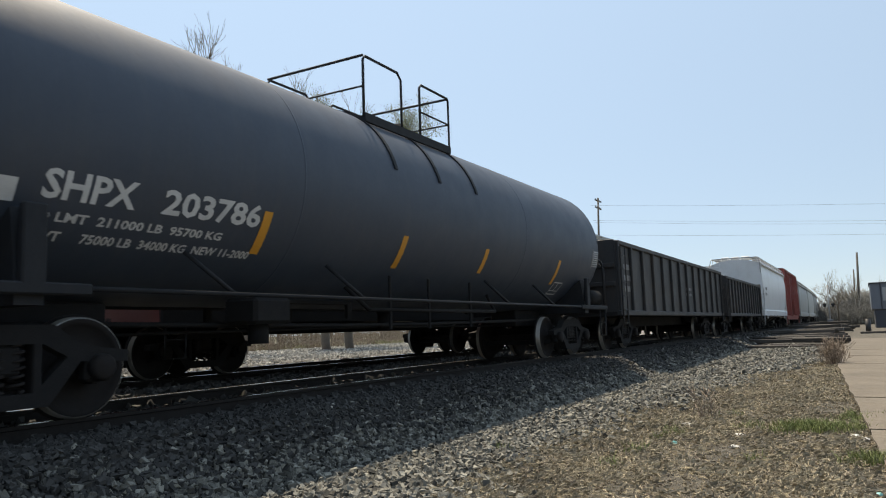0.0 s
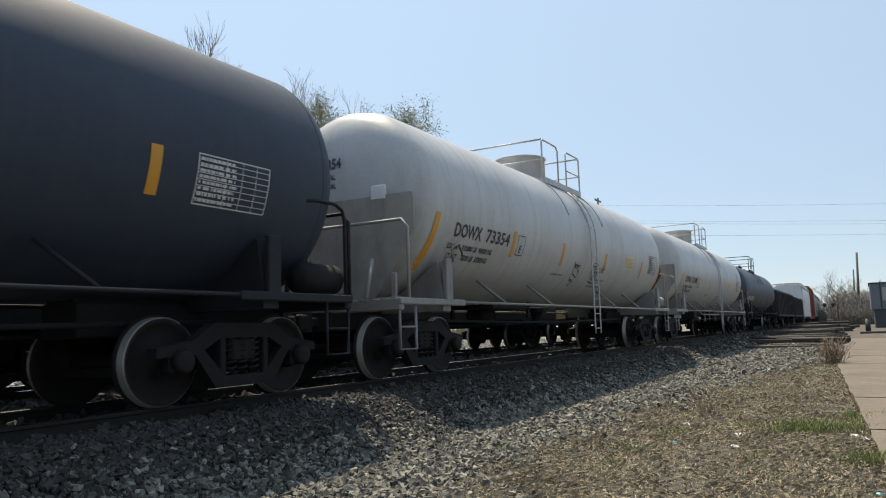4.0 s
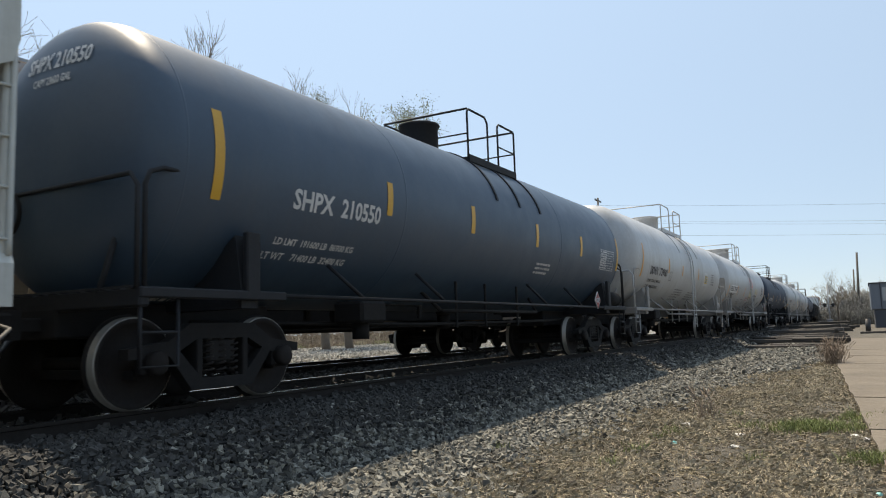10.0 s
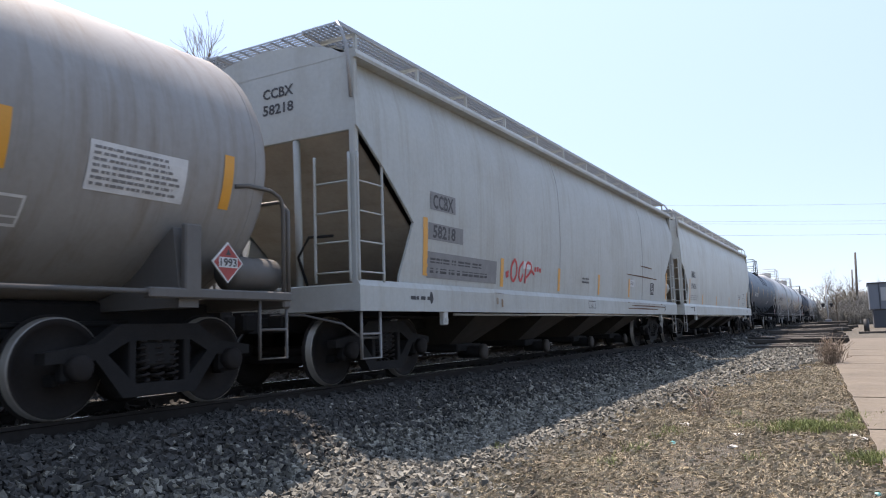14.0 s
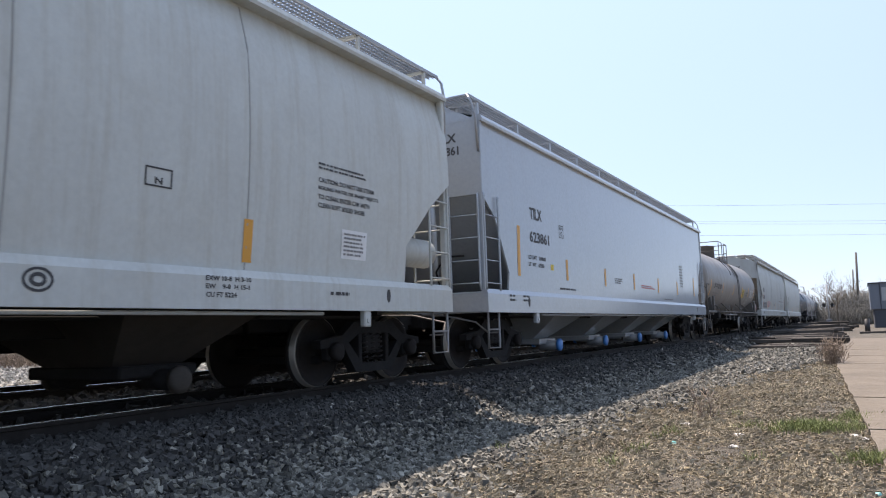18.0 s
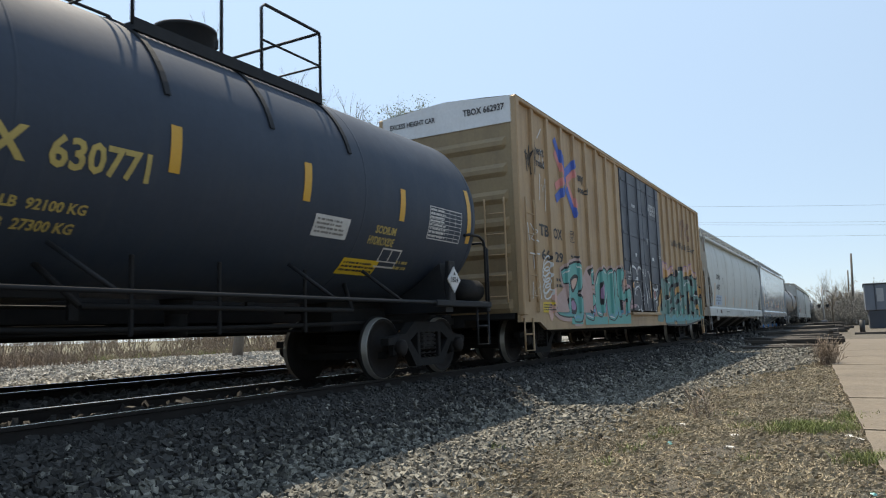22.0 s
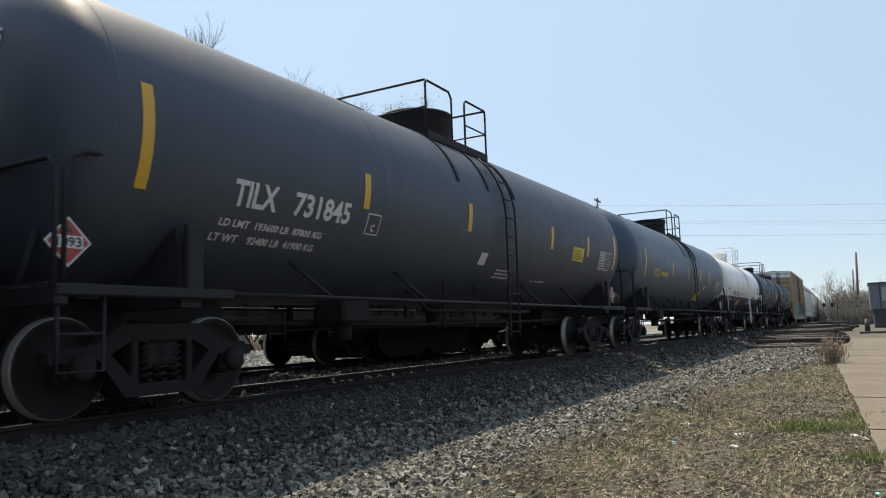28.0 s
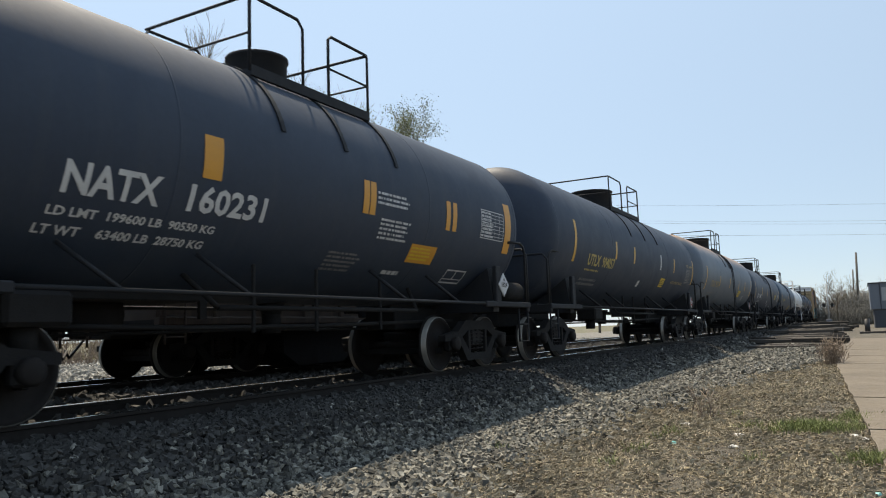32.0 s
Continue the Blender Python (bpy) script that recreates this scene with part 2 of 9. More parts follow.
M_SPRAYWHT = mat("white_spray_paint", (0.65, 0.66, 0.66), 0.55, scale=4, grain=0.08)
M_SPRAYBLU = mat("blue_spray_paint", (0.05, 0.12, 0.48), 0.55, scale=4, grain=0.08)
M_SPRAYRED = mat("red_spray_paint", (0.55, 0.05, 0.05), 0.55, scale=4, grain=0.08)
M_SPRAYPUR = mat("lilac_spray_paint", (0.34, 0.20, 0.34), 0.55, scale=3, grain=0.08)
M_PINKSPRAY = mat("dusky_pink_spray_paint", (0.40, 0.22, 0.26), 0.55, second=(0.46, 0.31, 0.33), scale=2, amount=0.9, grain=0.06)
M_HALO = mat("faint_pink_spray_mist", (0.46, 0.33, 0.31), 0.6, second=(0.42, 0.29, 0.26), scale=2, amount=0.9, grain=0.08)
M_STONE = mat("ballast_stone", (0.20, 0.19, 0.16), 0.85, second=(0.06, 0.058, 0.052), scale=9, amount=0.85, grain=0.25, island=0.75, bump=0.3, bump_scale=120)
# dark stone colour holds both soot and the shade of the train
M_SOOTSHADE = mat("soot_and_shade_ballast_stone", (0.05, 0.048, 0.045), 0.95, second=(0.024, 0.023, 0.022), scale=14, grain=0.25, island=0.55)
# near-black bed: the shade in the gaps between stones is its colour
M_BALLAST = mat("gap_shade_ballast_bed", (0.022, 0.021, 0.019), 0.95, second=(0.012, 0.0115, 0.011), scale=16, grain=0.4, bump=1.0, bump_scale=40)
M_EARTH = mat("dry_litter_earth", (0.115, 0.100, 0.077), 0.95, second=(0.06, 0.052, 0.04), scale=1.6, grain=0.5, bump=1.0, bump_scale=85, amount=0.9)
M_FARGRAVEL = mat("pale_lot_gravel", (0.17, 0.162, 0.145), 0.95, second=(0.09, 0.084, 0.073), scale=7, grain=0.45, bump=1.0, bump_scale=14)
M_PALESTONE = mat("pale_limestone_gravel", (0.31, 0.30, 0.27), 0.9, second=(0.14, 0.132, 0.117), scale=6, grain=0.2, island=0.6)
M_FARGRASS = mat("rough_spring_grass", (0.105, 0.10, 0.055), 0.95, second=(0.155, 0.13, 0.095), scale=0.9, grain=0.4, bump=0.9, bump_scale=12)
M_CONCRETE = mat("tan_concrete", (0.168, 0.139, 0.104), 0.9, second=(0.105, 0.087, 0.067), scale=1.3, amount=0.75, grain=0.3, bump=0.35, bump_scale=45, each=0.08, streak=0.45, dirt=(0.078, 0.063, 0.049))
M_CHIP = mat("dead_leaf_litter", (0.175, 0.155, 0.125), 0.9, second=(0.065, 0.052, 0.038), scale=9, grain=0.2, island=0.8)
M_STICK = mat("broken_stick_bark", (0.15, 0.12, 0.095), 0.9, second=(0.055, 0.043, 0.035), scale=12, grain=0.25, island=0.85)
M_STRAW = mat("dry_grass_blade", (0.36, 0.305, 0.21), 0.85, second=(0.19, 0.158, 0.112), scale=1.5, amount=0.8, grain=0.2, island=0.55)
M_GRASS = mat("green_grass_blade", (0.17, 0.205, 0.065), 0.75, second=(0.21, 0.215, 0.10), scale=6, grain=0.2, island=0.4)
M_BARK = mat("grey_brown_bark", (0.17, 0.14, 0.11), 0.9, second=(0.10, 0.08, 0.065), scale=3, grain=0.3, bump=0.4)
M_BUD = mat("young_leaf", (0.20, 0.22, 0.12), 0.8, second=(0.14, 0.17, 0.085), scale=5, grain=0.2, island=0.3)
M_BRUSH = mat("dry_brush_twig", (0.20, 0.155, 0.12), 0.9, scale=5, grain=0.25, island=0.3)
# distance haze is mixed into this lighter grey
M_FARBRUSH = mat("hazy_grey_brush", (0.19, 0.188, 0.175), 0.9, scale=5, grain=0.25, island=0.3)
M_SCRAP = mat("pale_paper_scrap", (0.58, 0.57, 0.54), 0.7, scale=9, grain=0.08)
M_CYAN = mat("faded_cyan_plastic", (0.16, 0.46, 0.45), 0.5, scale=9, grain=0.08)
M_POLE = mat("weathered_pole_wood", (0.105, 0.098, 0.09), 0.9, second=(0.065, 0.06, 0.055), scale=4, grain=0.3, bump=0.3, stretch=(3, 3, 0.4))
M_WIRE = mat("black_cable", (0.05, 0.05, 0.055), 0.6, scale=3, grain=0.05)
M_SHED = mat("grey_sheet_metal", (0.15, 0.17, 0.20), 0.65, second=(0.11, 0.125, 0.15), scale=1.2, grain=0.08)
M_SHEDDARK = mat("dark_painted_base", (0.06, 0.066, 0.08), 0.85, second=(0.045, 0.05, 0.06), scale=4, grain=0.2)
M_SIGNAL = mat("signal_black_enamel", (0.02, 0.02, 0.022), 0.5, scale=4, grain=0.08)
M_SIGNALPOST = mat("signal_grey_paint", (0.35, 0.36, 0.37), 0.5, scale=4, grain=0.08)


# ---- mesh tools ----
class Geo:
    """Lists of points and faces, with a material slot and smoothness for each face."""

    def __init__(self):
        self.v, self.f, self.s, self.m = [], [], [], []

    def add(self, pts, faces, smooth=False, slot=0):
        k = len(self.v)
        self.v.extend(pts)
        for f in faces:
            self.f.append([i + k for i in f])
            self.s.append(smooth)
            self.m.append(slot)
        return self

    def box(self, x0, y0, z0, x1, y1, z1, c=0.0, slot=0):
        lo, hi = (min(x0, x1), min(y0, y1), min(z0, z1)), (max(x0, x1), max(y0, y1), max(z0, z1))
        if c <= 0:
            p = [(x, y, z) for x in (lo[0], hi[0]) for y in (lo[1], hi[1]) for z in (lo[2], hi[2])]
            return self.add(p, ((0, 1, 3, 2), (4, 6, 7, 5), (0, 4, 5, 1), (2, 3, 7, 6), (0, 2, 6, 4), (1, 5, 7, 3)), False, slot)
        c = min(c, *[(hi[i] - lo[i]) * 0.45 for i in range(3)])
        pts, idx = [], {}
        for sx in (0, 1):
            for sy in (0, 1):
                for sz in (0, 1):
                    s = (sx, sy, sz)
                    for ax in range(3):
                        p = []
                        for a in range(3):
                            e = hi[a] if s[a] else lo[a]
                            p.append(e if a == ax else (e - c if s[a] else e + c))
                        idx[s, ax] = len(pts)
                        pts.append(tuple(p))
        faces = []
        for ax in range(3):
            a, b = [i for i in range(3) if i != ax]
            for s in (0, 1):
                q = []
                for u, w in ((0, 0), (1, 0), (1, 1), (0, 1)):
                    k = [0, 0, 0]
                    k[ax], k[a], k[b] = s, u, w
                    q.append(idx[tuple(k), ax])
                faces.append(q)
            for u in (0, 1):
                for w in (0, 1):
                    k0, k1 = [0, 0, 0], [0, 0, 0]
                    k0[ax], k1[ax] = 0, 1
                    k0[a] = k1[a] = u
                    k0[b] = k1[b] = w
                    faces.append([idx[tuple(k0), a], idx[tuple(k1), a], idx[tuple(k1), b], idx[tuple(k0), b]])
        for s in ((i, j, k) for i in (0, 1) for j in (0, 1) for k in (0, 1)):
            faces.append([idx[s, 0], idx[s, 1], idx[s, 2]])
        return self.add(pts, faces, False, slot)

    def cyl(self, p, q, r, n=10, r2=None, caps=True, slot=0, smooth=True):
        p, q = Vector(p), Vector(q)
        d = (q - p).normalized()
        a = d.orthogonal().normalized()
        b = d.cross(a)
        r2 = r if r2 is None else r2
        pts = []
        for c, rr in ((p, r), (q, r2)):
            for i in range(n):
                t = 2 * math.pi * i / n
                pts.append(tuple(c + (a * math.cos(t) + b * math.sin(t)) * rr))
        self.add(pts, [(i, (i + 1) % n, n + (i + 1) % n, n + i) for i in range(n)], smooth, slot)
        if caps:
            k = len(self.v) - 2 * n
            self.f += [[k + i for i in range(n)][::-1], [k + n + i for i in range(n)]]
            self.s += [False, False]
            self.m += [slot, slot]
        return self

    def tube(self, pts, r, n=6, slot=0, taper=None):
        pts = [Vector(p) for p in pts]
        rings, ref = [], None
        for i, p in enumerate(pts):
            d = (pts[min(i + 1, len(pts) - 1)] - pts[max(i - 1, 0)]).normalized()
            a = d.orthogonal().normalized() if ref is None else (ref - d * ref.dot(d)).normalized()
            ref = a
            b = d.cross(a)
            rr = r if taper is None else r + (taper - r) * i / (len(pts) - 1)
            rings += [tuple(p + (a * math.cos(2 * math.pi * j / n) + b * math.sin(2 * math.pi * j / n)) * rr) for j in range(n)]
        f = [(i * n + j, i * n + (j + 1) % n, (i + 1) * n + (j + 1) % n, (i + 1) * n + j) for i in range(len(pts) - 1) for j in range(n)]
        self.add(rings, f, True, slot)
        k = len(self.v) - len(rings)
        e = k + (len(pts) - 1) * n
        self.f += [[k + j for j in range(n)][::-1], [e + j for j in range(n)]]
        self.s += [False, False]
        self.m += [slot, slot]
        return self

    def lathe(self, prof, n=48, axis="y", centre=(0, 0, 0), slot=0, smooth=True, slots=None):
        """prof: (distance along the axis, radius)."""
        pts = []
        for a, r in prof:
            for i in range(n):
                t = 2 * math.pi * i / n
                u, w = r * math.sin(t), r * math.cos(t)
                p = (u, a, w) if axis == "y" else (a, u, w) if axis == "x" else (u, w, a)
                pts.append((p[0] + centre[0], p[1] + centre[1], p[2] + centre[2]))
        for k in range(len(prof) - 1):
            sl = slots[k] if slots else slot
            base = len(self.v) if k == 0 else base
            if k == 0:
                self.v.extend(pts)
            for i in range(n):
                self.f.append([base + k * n + i, base + k * n + (i + 1) % n, base + (k + 1) * n + (i + 1) % n, base + (k + 1) * n + i])
                self.s.append(smooth)
                self.m.append(sl)
        return self

    def prism(self, poly, a0, a1, axis="y", slot=0):
        """A polygon, of (x, z) along y or of (y, z) along x, drawn out with both caps."""
        n = len(poly)
        pts = [(p[0], a, p[1]) if axis == "y" else (a, p[0], p[1]) for a in (a0, a1) for p in poly]
        f = [(i, (i + 1) % n, n + (i + 1) % n, n + i) for i in range(n)] + [list(range(n))[::-1], list(range(n, 2 * n))]
        return self.add(pts, f, False, slot)

    def strip(self, rows, smooth=True, slot=0):
        """Rows of points, each as long as the next, joined into a sheet."""
        n = len(rows[0])
        f = [(i * n + j, i * n + j + 1, (i + 1) * n + j + 1, (i + 1) * n + j) for i in range(len(rows) - 1) for j in range(n - 1)]
        return self.add([tuple(p) for r in rows for p in r], f, smooth, slot)

    def mesh(self, name, *mats):
        me = bpy.data.meshes.new(name)
        me.from_pydata(self.v, [], self.f)
        me.polygons.foreach_set("use_smooth", self.s)
        if len(mats) > 1:
            me.polygons.foreach_set("material_index", self.m)
        for m in mats:
            me.materials.append(m)
        bm = bmesh.new()
        bm.from_mesh(me)
        bmesh.ops.recalc_face_normals(bm, faces=bm.faces)
        bm.to_mesh(me)
        bm.free()
        return me


def hang(name, mesh, parent, label="", at=(0, 0, 0)):
    """One mesh object under a thing or a part."""
    ob = new(name, mesh)
    ob.parent, ob.location = parent, at
    if label:
        ob["label"] = label
    return ob


def part(name, geo, material, parent, label="", at=(0, 0, 0)):
    mats = material if isinstance(material, (list, tuple)) else (material,)
    return hang(name, geo.mesh(name, *mats), parent, label, at)


SHARED = {}


def shared(key, make, *mats):
    if key not in SHARED:
        SHARED[key] = make().mesh(key, *mats)
    return SHARED[key]


def thing(name, label, category, group="", kind=""):
    return tagged(new(name), label, category, group, kind)


# lettering
LETTERS = {}


def letters(text):
    """Flat triangles of a word, one unit high, and its width."""
    if text not in LETTERS:
        cu = bpy.data.curves.new("words", "FONT")
        cu.body, cu.size, cu.resolution_u, cu.offset = text, 1.0, 2, 0.028
        ob = bpy.data.objects.new("words", cu)
        me = bpy.data.meshes.new_from_object(ob)
        v = np.zeros(len(me.vertices) * 3)
        me.vertices.foreach_get("co", v)
        v = v.reshape(-1, 3)[:, :2]
        faces = [list(p.vertices) for p in me.polygons]
        lo, hi = v.min(0), v.max(0)
        LETTERS[text] = ((v - lo) / (hi[1] - lo[1]), faces, (hi[0] - lo[0]) / (hi[1] - lo[1]))
        bpy.data.objects.remove(ob)
        bpy.data.meshes.remove(me)
        bpy.data.curves.remove(cu)
    return LETTERS[text]


def single_letters(text):
    """The faces of a word, sorted into its separate letters."""
    _, faces, _ = letters(text)
    home = {}

    def root(i):
        while home.setdefault(i, i) != i:
            i = home[i]
        return i

    for f in faces:
        for i in f[1:]:
            home[root(i)] = root(f[0])
    groups = {}
    for k, f in enumerate(faces):
        groups.setdefault(root(f[0]), []).append(k)
    return list(groups.values())


class Skin:
    """The side of a car towards +x: where a mark at (y, z) lies."""

    def __init__(self, x_of, step=0.09, lift=0.006):
        self.x_of, self.step, self.lift = x_of, step, lift

    def place(self, geo, pts, faces, lift):
        """Flat faces in (y, z), cut into bands so that they follow the curve."""
        bm = bmesh.new()
        vs = [bm.verts.new((0, p[0], p[1])) for p in pts]
        for f in faces:
            try:
                bm.faces.new([vs[i] for i in f])
            except ValueError:
                pass
        z0, z1 = min(p[1] for p in pts), max(p[1] for p in pts)
        k = int((z1 - z0) / self.step)
        for i in range(1, k + 1):
            z = z0 + (z1 - z0) * i / (k + 1)
            bmesh.ops.bisect_plane(bm, geom=bm.verts[:] + bm.edges[:] + bm.faces[:], plane_co=(0, 0, z), plane_no=(0, 0, 1))
        bm.verts.index_update()
        out = [(self.x_of(v.co.y, v.co.z) + self.lift + lift, v.co.y, v.co.z) for v in bm.verts]
        geo.add(out, [[v.index for v in f.verts] for f in bm.faces])
        bm.free()

    def word(self, geo, text, y0, y1, z0, z1, lift=0.0, lean=0.0, only=None):
        v, faces, _ = letters(text)
        w = v[:, 0].max()
        if only:
            faces = [faces[i] for i in only]
            used = sorted({i for f in faces for i in f})
            at = {i: k for k, i in enumerate(used)}
            v, faces = v[used], [[at[i] for i in f] for f in faces]
        self.place(geo, [(y0 + (y1 - y0) * p[0] / w + lean * p[1], z0 + (z1 - z0) * p[1]) for p in v], faces, lift)

    def rect(self, geo, y0, y1, z0, z1, lift=0.0, lean=0.0):
        self.place(geo, [(y0, z0), (y1, z0), (y1 + lean, z1), (y0 + lean, z1)], [(0, 1, 2, 3)], lift)

    def poly(self, geo, pts, lift=0.0):
        self.place(geo, pts, [list(range(len(pts)))], lift)

    def line(self, geo, pts, w, lift=0.0):
        """A brushed line of one width."""
        pts = [Vector(p) for p in pts]
        left, right = [], []
        for i, p in enumerate(pts):
            d = (pts[min(i + 1, len(pts) - 1)] - pts[max(i - 1, 0)]).normalized()
            o = Vector((-d.y, d.x)) * w / 2
            left.append(tuple(p + o))
            right.append(tuple(p - o))
        n = len(pts)
        self.place(geo, left + right, [(i, i + 1, n + i + 1, n + i) for i in range(n - 1)], lift)

    def outline(self, geo, y0, y1, z0, z1, w=0.015, lift=0.0):
        for a in ((y0, y1, z0, z0 + w), (y0, y1, z1 - w, z1), (y0, y0 + w, z0, z1), (y1 - w, y1, z0, z1)):
            self.rect(geo, *a, lift)


class PostSkin(Skin):
    """A boxcar side: paint bends over the side posts."""

    def __init__(self, x0, posts, door):
        def x_of(y, z):
            if z < 1.0:
                return x0
            if door[0] < y < door[1]:
                return x0 + 0.042
            d = min(abs(y - p) for p in posts)
            return x0 + 0.06 * min(1.0, max(0.0, (0.078 - d) / 0.016))
        self.x_of, self.step, self.lift = x_of, 9.0, 0.004
        self.cuts = sorted([p + o for p in posts for o in (-0.078, -0.062, 0.062, 0.078)] + [door[0] - 0.001, door[0] + 0.001, door[1] - 0.001, door[1] + 0.001])

    def place(self, geo, pts, faces, lift):
        bm = bmesh.new()
        vs = [bm.verts.new((0, p[0], p[1])) for p in pts]
        for f in faces:
            try:
                bm.faces.new([vs[i] for i in f])
            except ValueError:
                pass
        y0, y1 = min(p[0] for p in pts), max(p[0] for p in pts)
        for y in self.cuts:
            if y0 < y < y1:
                bmesh.ops.bisect_plane(bm, geom=bm.verts[:] + bm.edges[:] + bm.faces[:], plane_co=(0, y, 0), plane_no=(0, 1, 0))
        for z in (0.999, 1.001):
            if min(p[1] for p in pts) < z < max(p[1] for p in pts):
                bmesh.ops.bisect_plane(bm, geom=bm.verts[:] + bm.edges[:] + bm.faces[:], plane_co=(0, 0, z), plane_no=(0, 0, 1))
        bm.verts.index_update()
        out = [(self.x_of(v.co.y, v.co.z) + self.lift + lift, v.co.y, v.co.z) for v in bm.verts]
        geo.add(out, [[v.index for v in f.verts] for f in bm.faces])
        bm.free()


def bars(skin, geo, rng, y0, y1, z0, z1, rows, lift=0.0):
    """Unreadable lines of print as short bars."""
    h = (z1 - z0) / rows
    for i in range(rows):
        z = z1 - (i + 1) * h + h * 0.25
        y = y0
        end = y1 - rng.random() * 0.25 * (y1 - y0)
        while y < end:
            w = min(end - y, h * rng.choice((0.35, 0.7, 1.0, 1.3)))
            skin.rect(geo, y, y + w, z, z + h * 0.5, lift)
            y += w + h * rng.choice((0.18, 0.18, 0.5))


# ---- setting ----
TRACK, FAR_TRACK = -7.03, -11.55
BEND_FROM, BEND = 40.0, 4000.0


def bend(y):
    return -max(0.0, y - BEND_FROM) ** 2 / (2 * BEND)


def ground_z(x, y):
    """Height of the ground: a ballast bank under the tracks, flat earth beside it."""
    d = x - TRACK - bend(y)
    if d > 0:
        z = -0.17 if d < 1.65 else -0.17 - (d - 1.65) * 0.43 if d < 2.65 else -0.60
        if d > 2.65:
            z = -0.60 + min(0.06, (d - 2.65) * 0.02)
    elif d > -23.0:
        z = -0.17
    else:
        z = max(-0.4, -0.17 - (-23.0 - d) * 0.05)
    return z


def build_ground():
    rng = random.Random(2)
    xs = [-1500, -700, -300, -120, -60, -40, -32, -30, -25, -20, -18.6, -16.5, -14.9, -14.3, -13.6, -12.9, -11.5, -10.5, -9.3, -8.6, -7.8, -7.0, -6.2,
          -5.6, -5.38, -5.1, -4.8, -4.38, -4.0, -3.5, -3.0, -2.5, -2, -1.5, -1, -0.5, 0.0, 0.5, 1, 2, 4, 7, 12, 20, 40, 100, 300, 700, 1500]
    ys = [-1200, -400, -150, -60, -30, -20] + [i * 0.5 for i in range(-32, 60)] + list(range(30, 70, 2)) + \
         [75, 80, 90, 100, 120, 140, 160, 200, 250, 300, 400, 600, 1000, 1600]
    rows = []
    for y in ys:
        row = []
        for x in xs:
            near = -30 < x < 5 and -16 < y < 70
            z = ground_z(x, y) + (0.035 * noise.noise((x * 1.3, y * 0.9, 0)) + 0.02 * noise.noise((x * 4, y * 4, 3)) if near else 0)
            if y > 45 and x > -4.6:
                z -= 0.0
            row.append((x + (bend(y) if -25 < x < -3 and y < 420 else 0), y, z))
        rows.append(row)
    g = Geo().strip(rows)
    # material by strip: earth, ballast, pale gravel, grass
    n = len(xs)
    for k in range(len(g.f)):
        x = 0.5 * (xs[k % (n - 1)] + xs[k % (n - 1) + 1])
        y = g.v[g.f[k][0]][1]
        edge = -2.85 - 0.018 * max(0, min(y, 60)) + 0.25 * math.sin(y * 1.7) + 0.2 * math.sin(y * 0.61)
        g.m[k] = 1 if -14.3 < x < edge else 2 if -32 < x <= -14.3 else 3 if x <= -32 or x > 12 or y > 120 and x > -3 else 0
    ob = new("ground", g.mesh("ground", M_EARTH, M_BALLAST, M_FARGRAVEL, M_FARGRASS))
    tagged(ob, "dry littered earth with grey ballast bank and pale gravel", "ground", kind="structure")


def stones(name, spots, sizes, material, label, rng, flat=0.62):
    """Many small angular stones in one mesh."""
    cube = np.array([(x, y, z) for x in (-1, 1) for y in (-1, 1) for z in (-1, 1)], float)
    quads = np.array([(0, 1, 3, 2), (4, 6, 7, 5), (0, 4, 5, 1), (2, 3, 7, 6), (0, 2, 6, 4), (1, 5, 7, 3)])
    n = len(spots)
    v = cube[None] * (1 + rng.uniform(-0.45, 0.35, (n, 8, 3)))
    v[:, :, 2] *= flat
    v[:, :, 0] *= rng.uniform(0.9, 1.7, (n, 1))
    ax = rng.normal(size=(n, 3))
    ax /= np.linalg.norm(ax, axis=1)[:, None]
    an = rng.uniform(-3.1, 3.1, n)
    c, s = np.cos(an)[:, None, None], np.sin(an)[:, None, None]
    k = ax[:, None, :]
    v = v * c + np.cross(np.broadcast_to(k, v.shape), v) * s + k * (v * k).sum(2, keepdims=True) * (1 - c)
    v = v * sizes[:, None, None] * 0.5 + spots[:, None, :]
    f = (quads[None] + 8 * np.arange(n)[:, None, None]).reshape(-1, 4)
    me = bpy.data.meshes.new(name)
    me.from_pydata(v.reshape(-1, 3).tolist(), [], f.tolist())
    me.materials.append(material)
    ob = new(name, me)
    return tagged(ob, label, "gravel", kind="stuff")


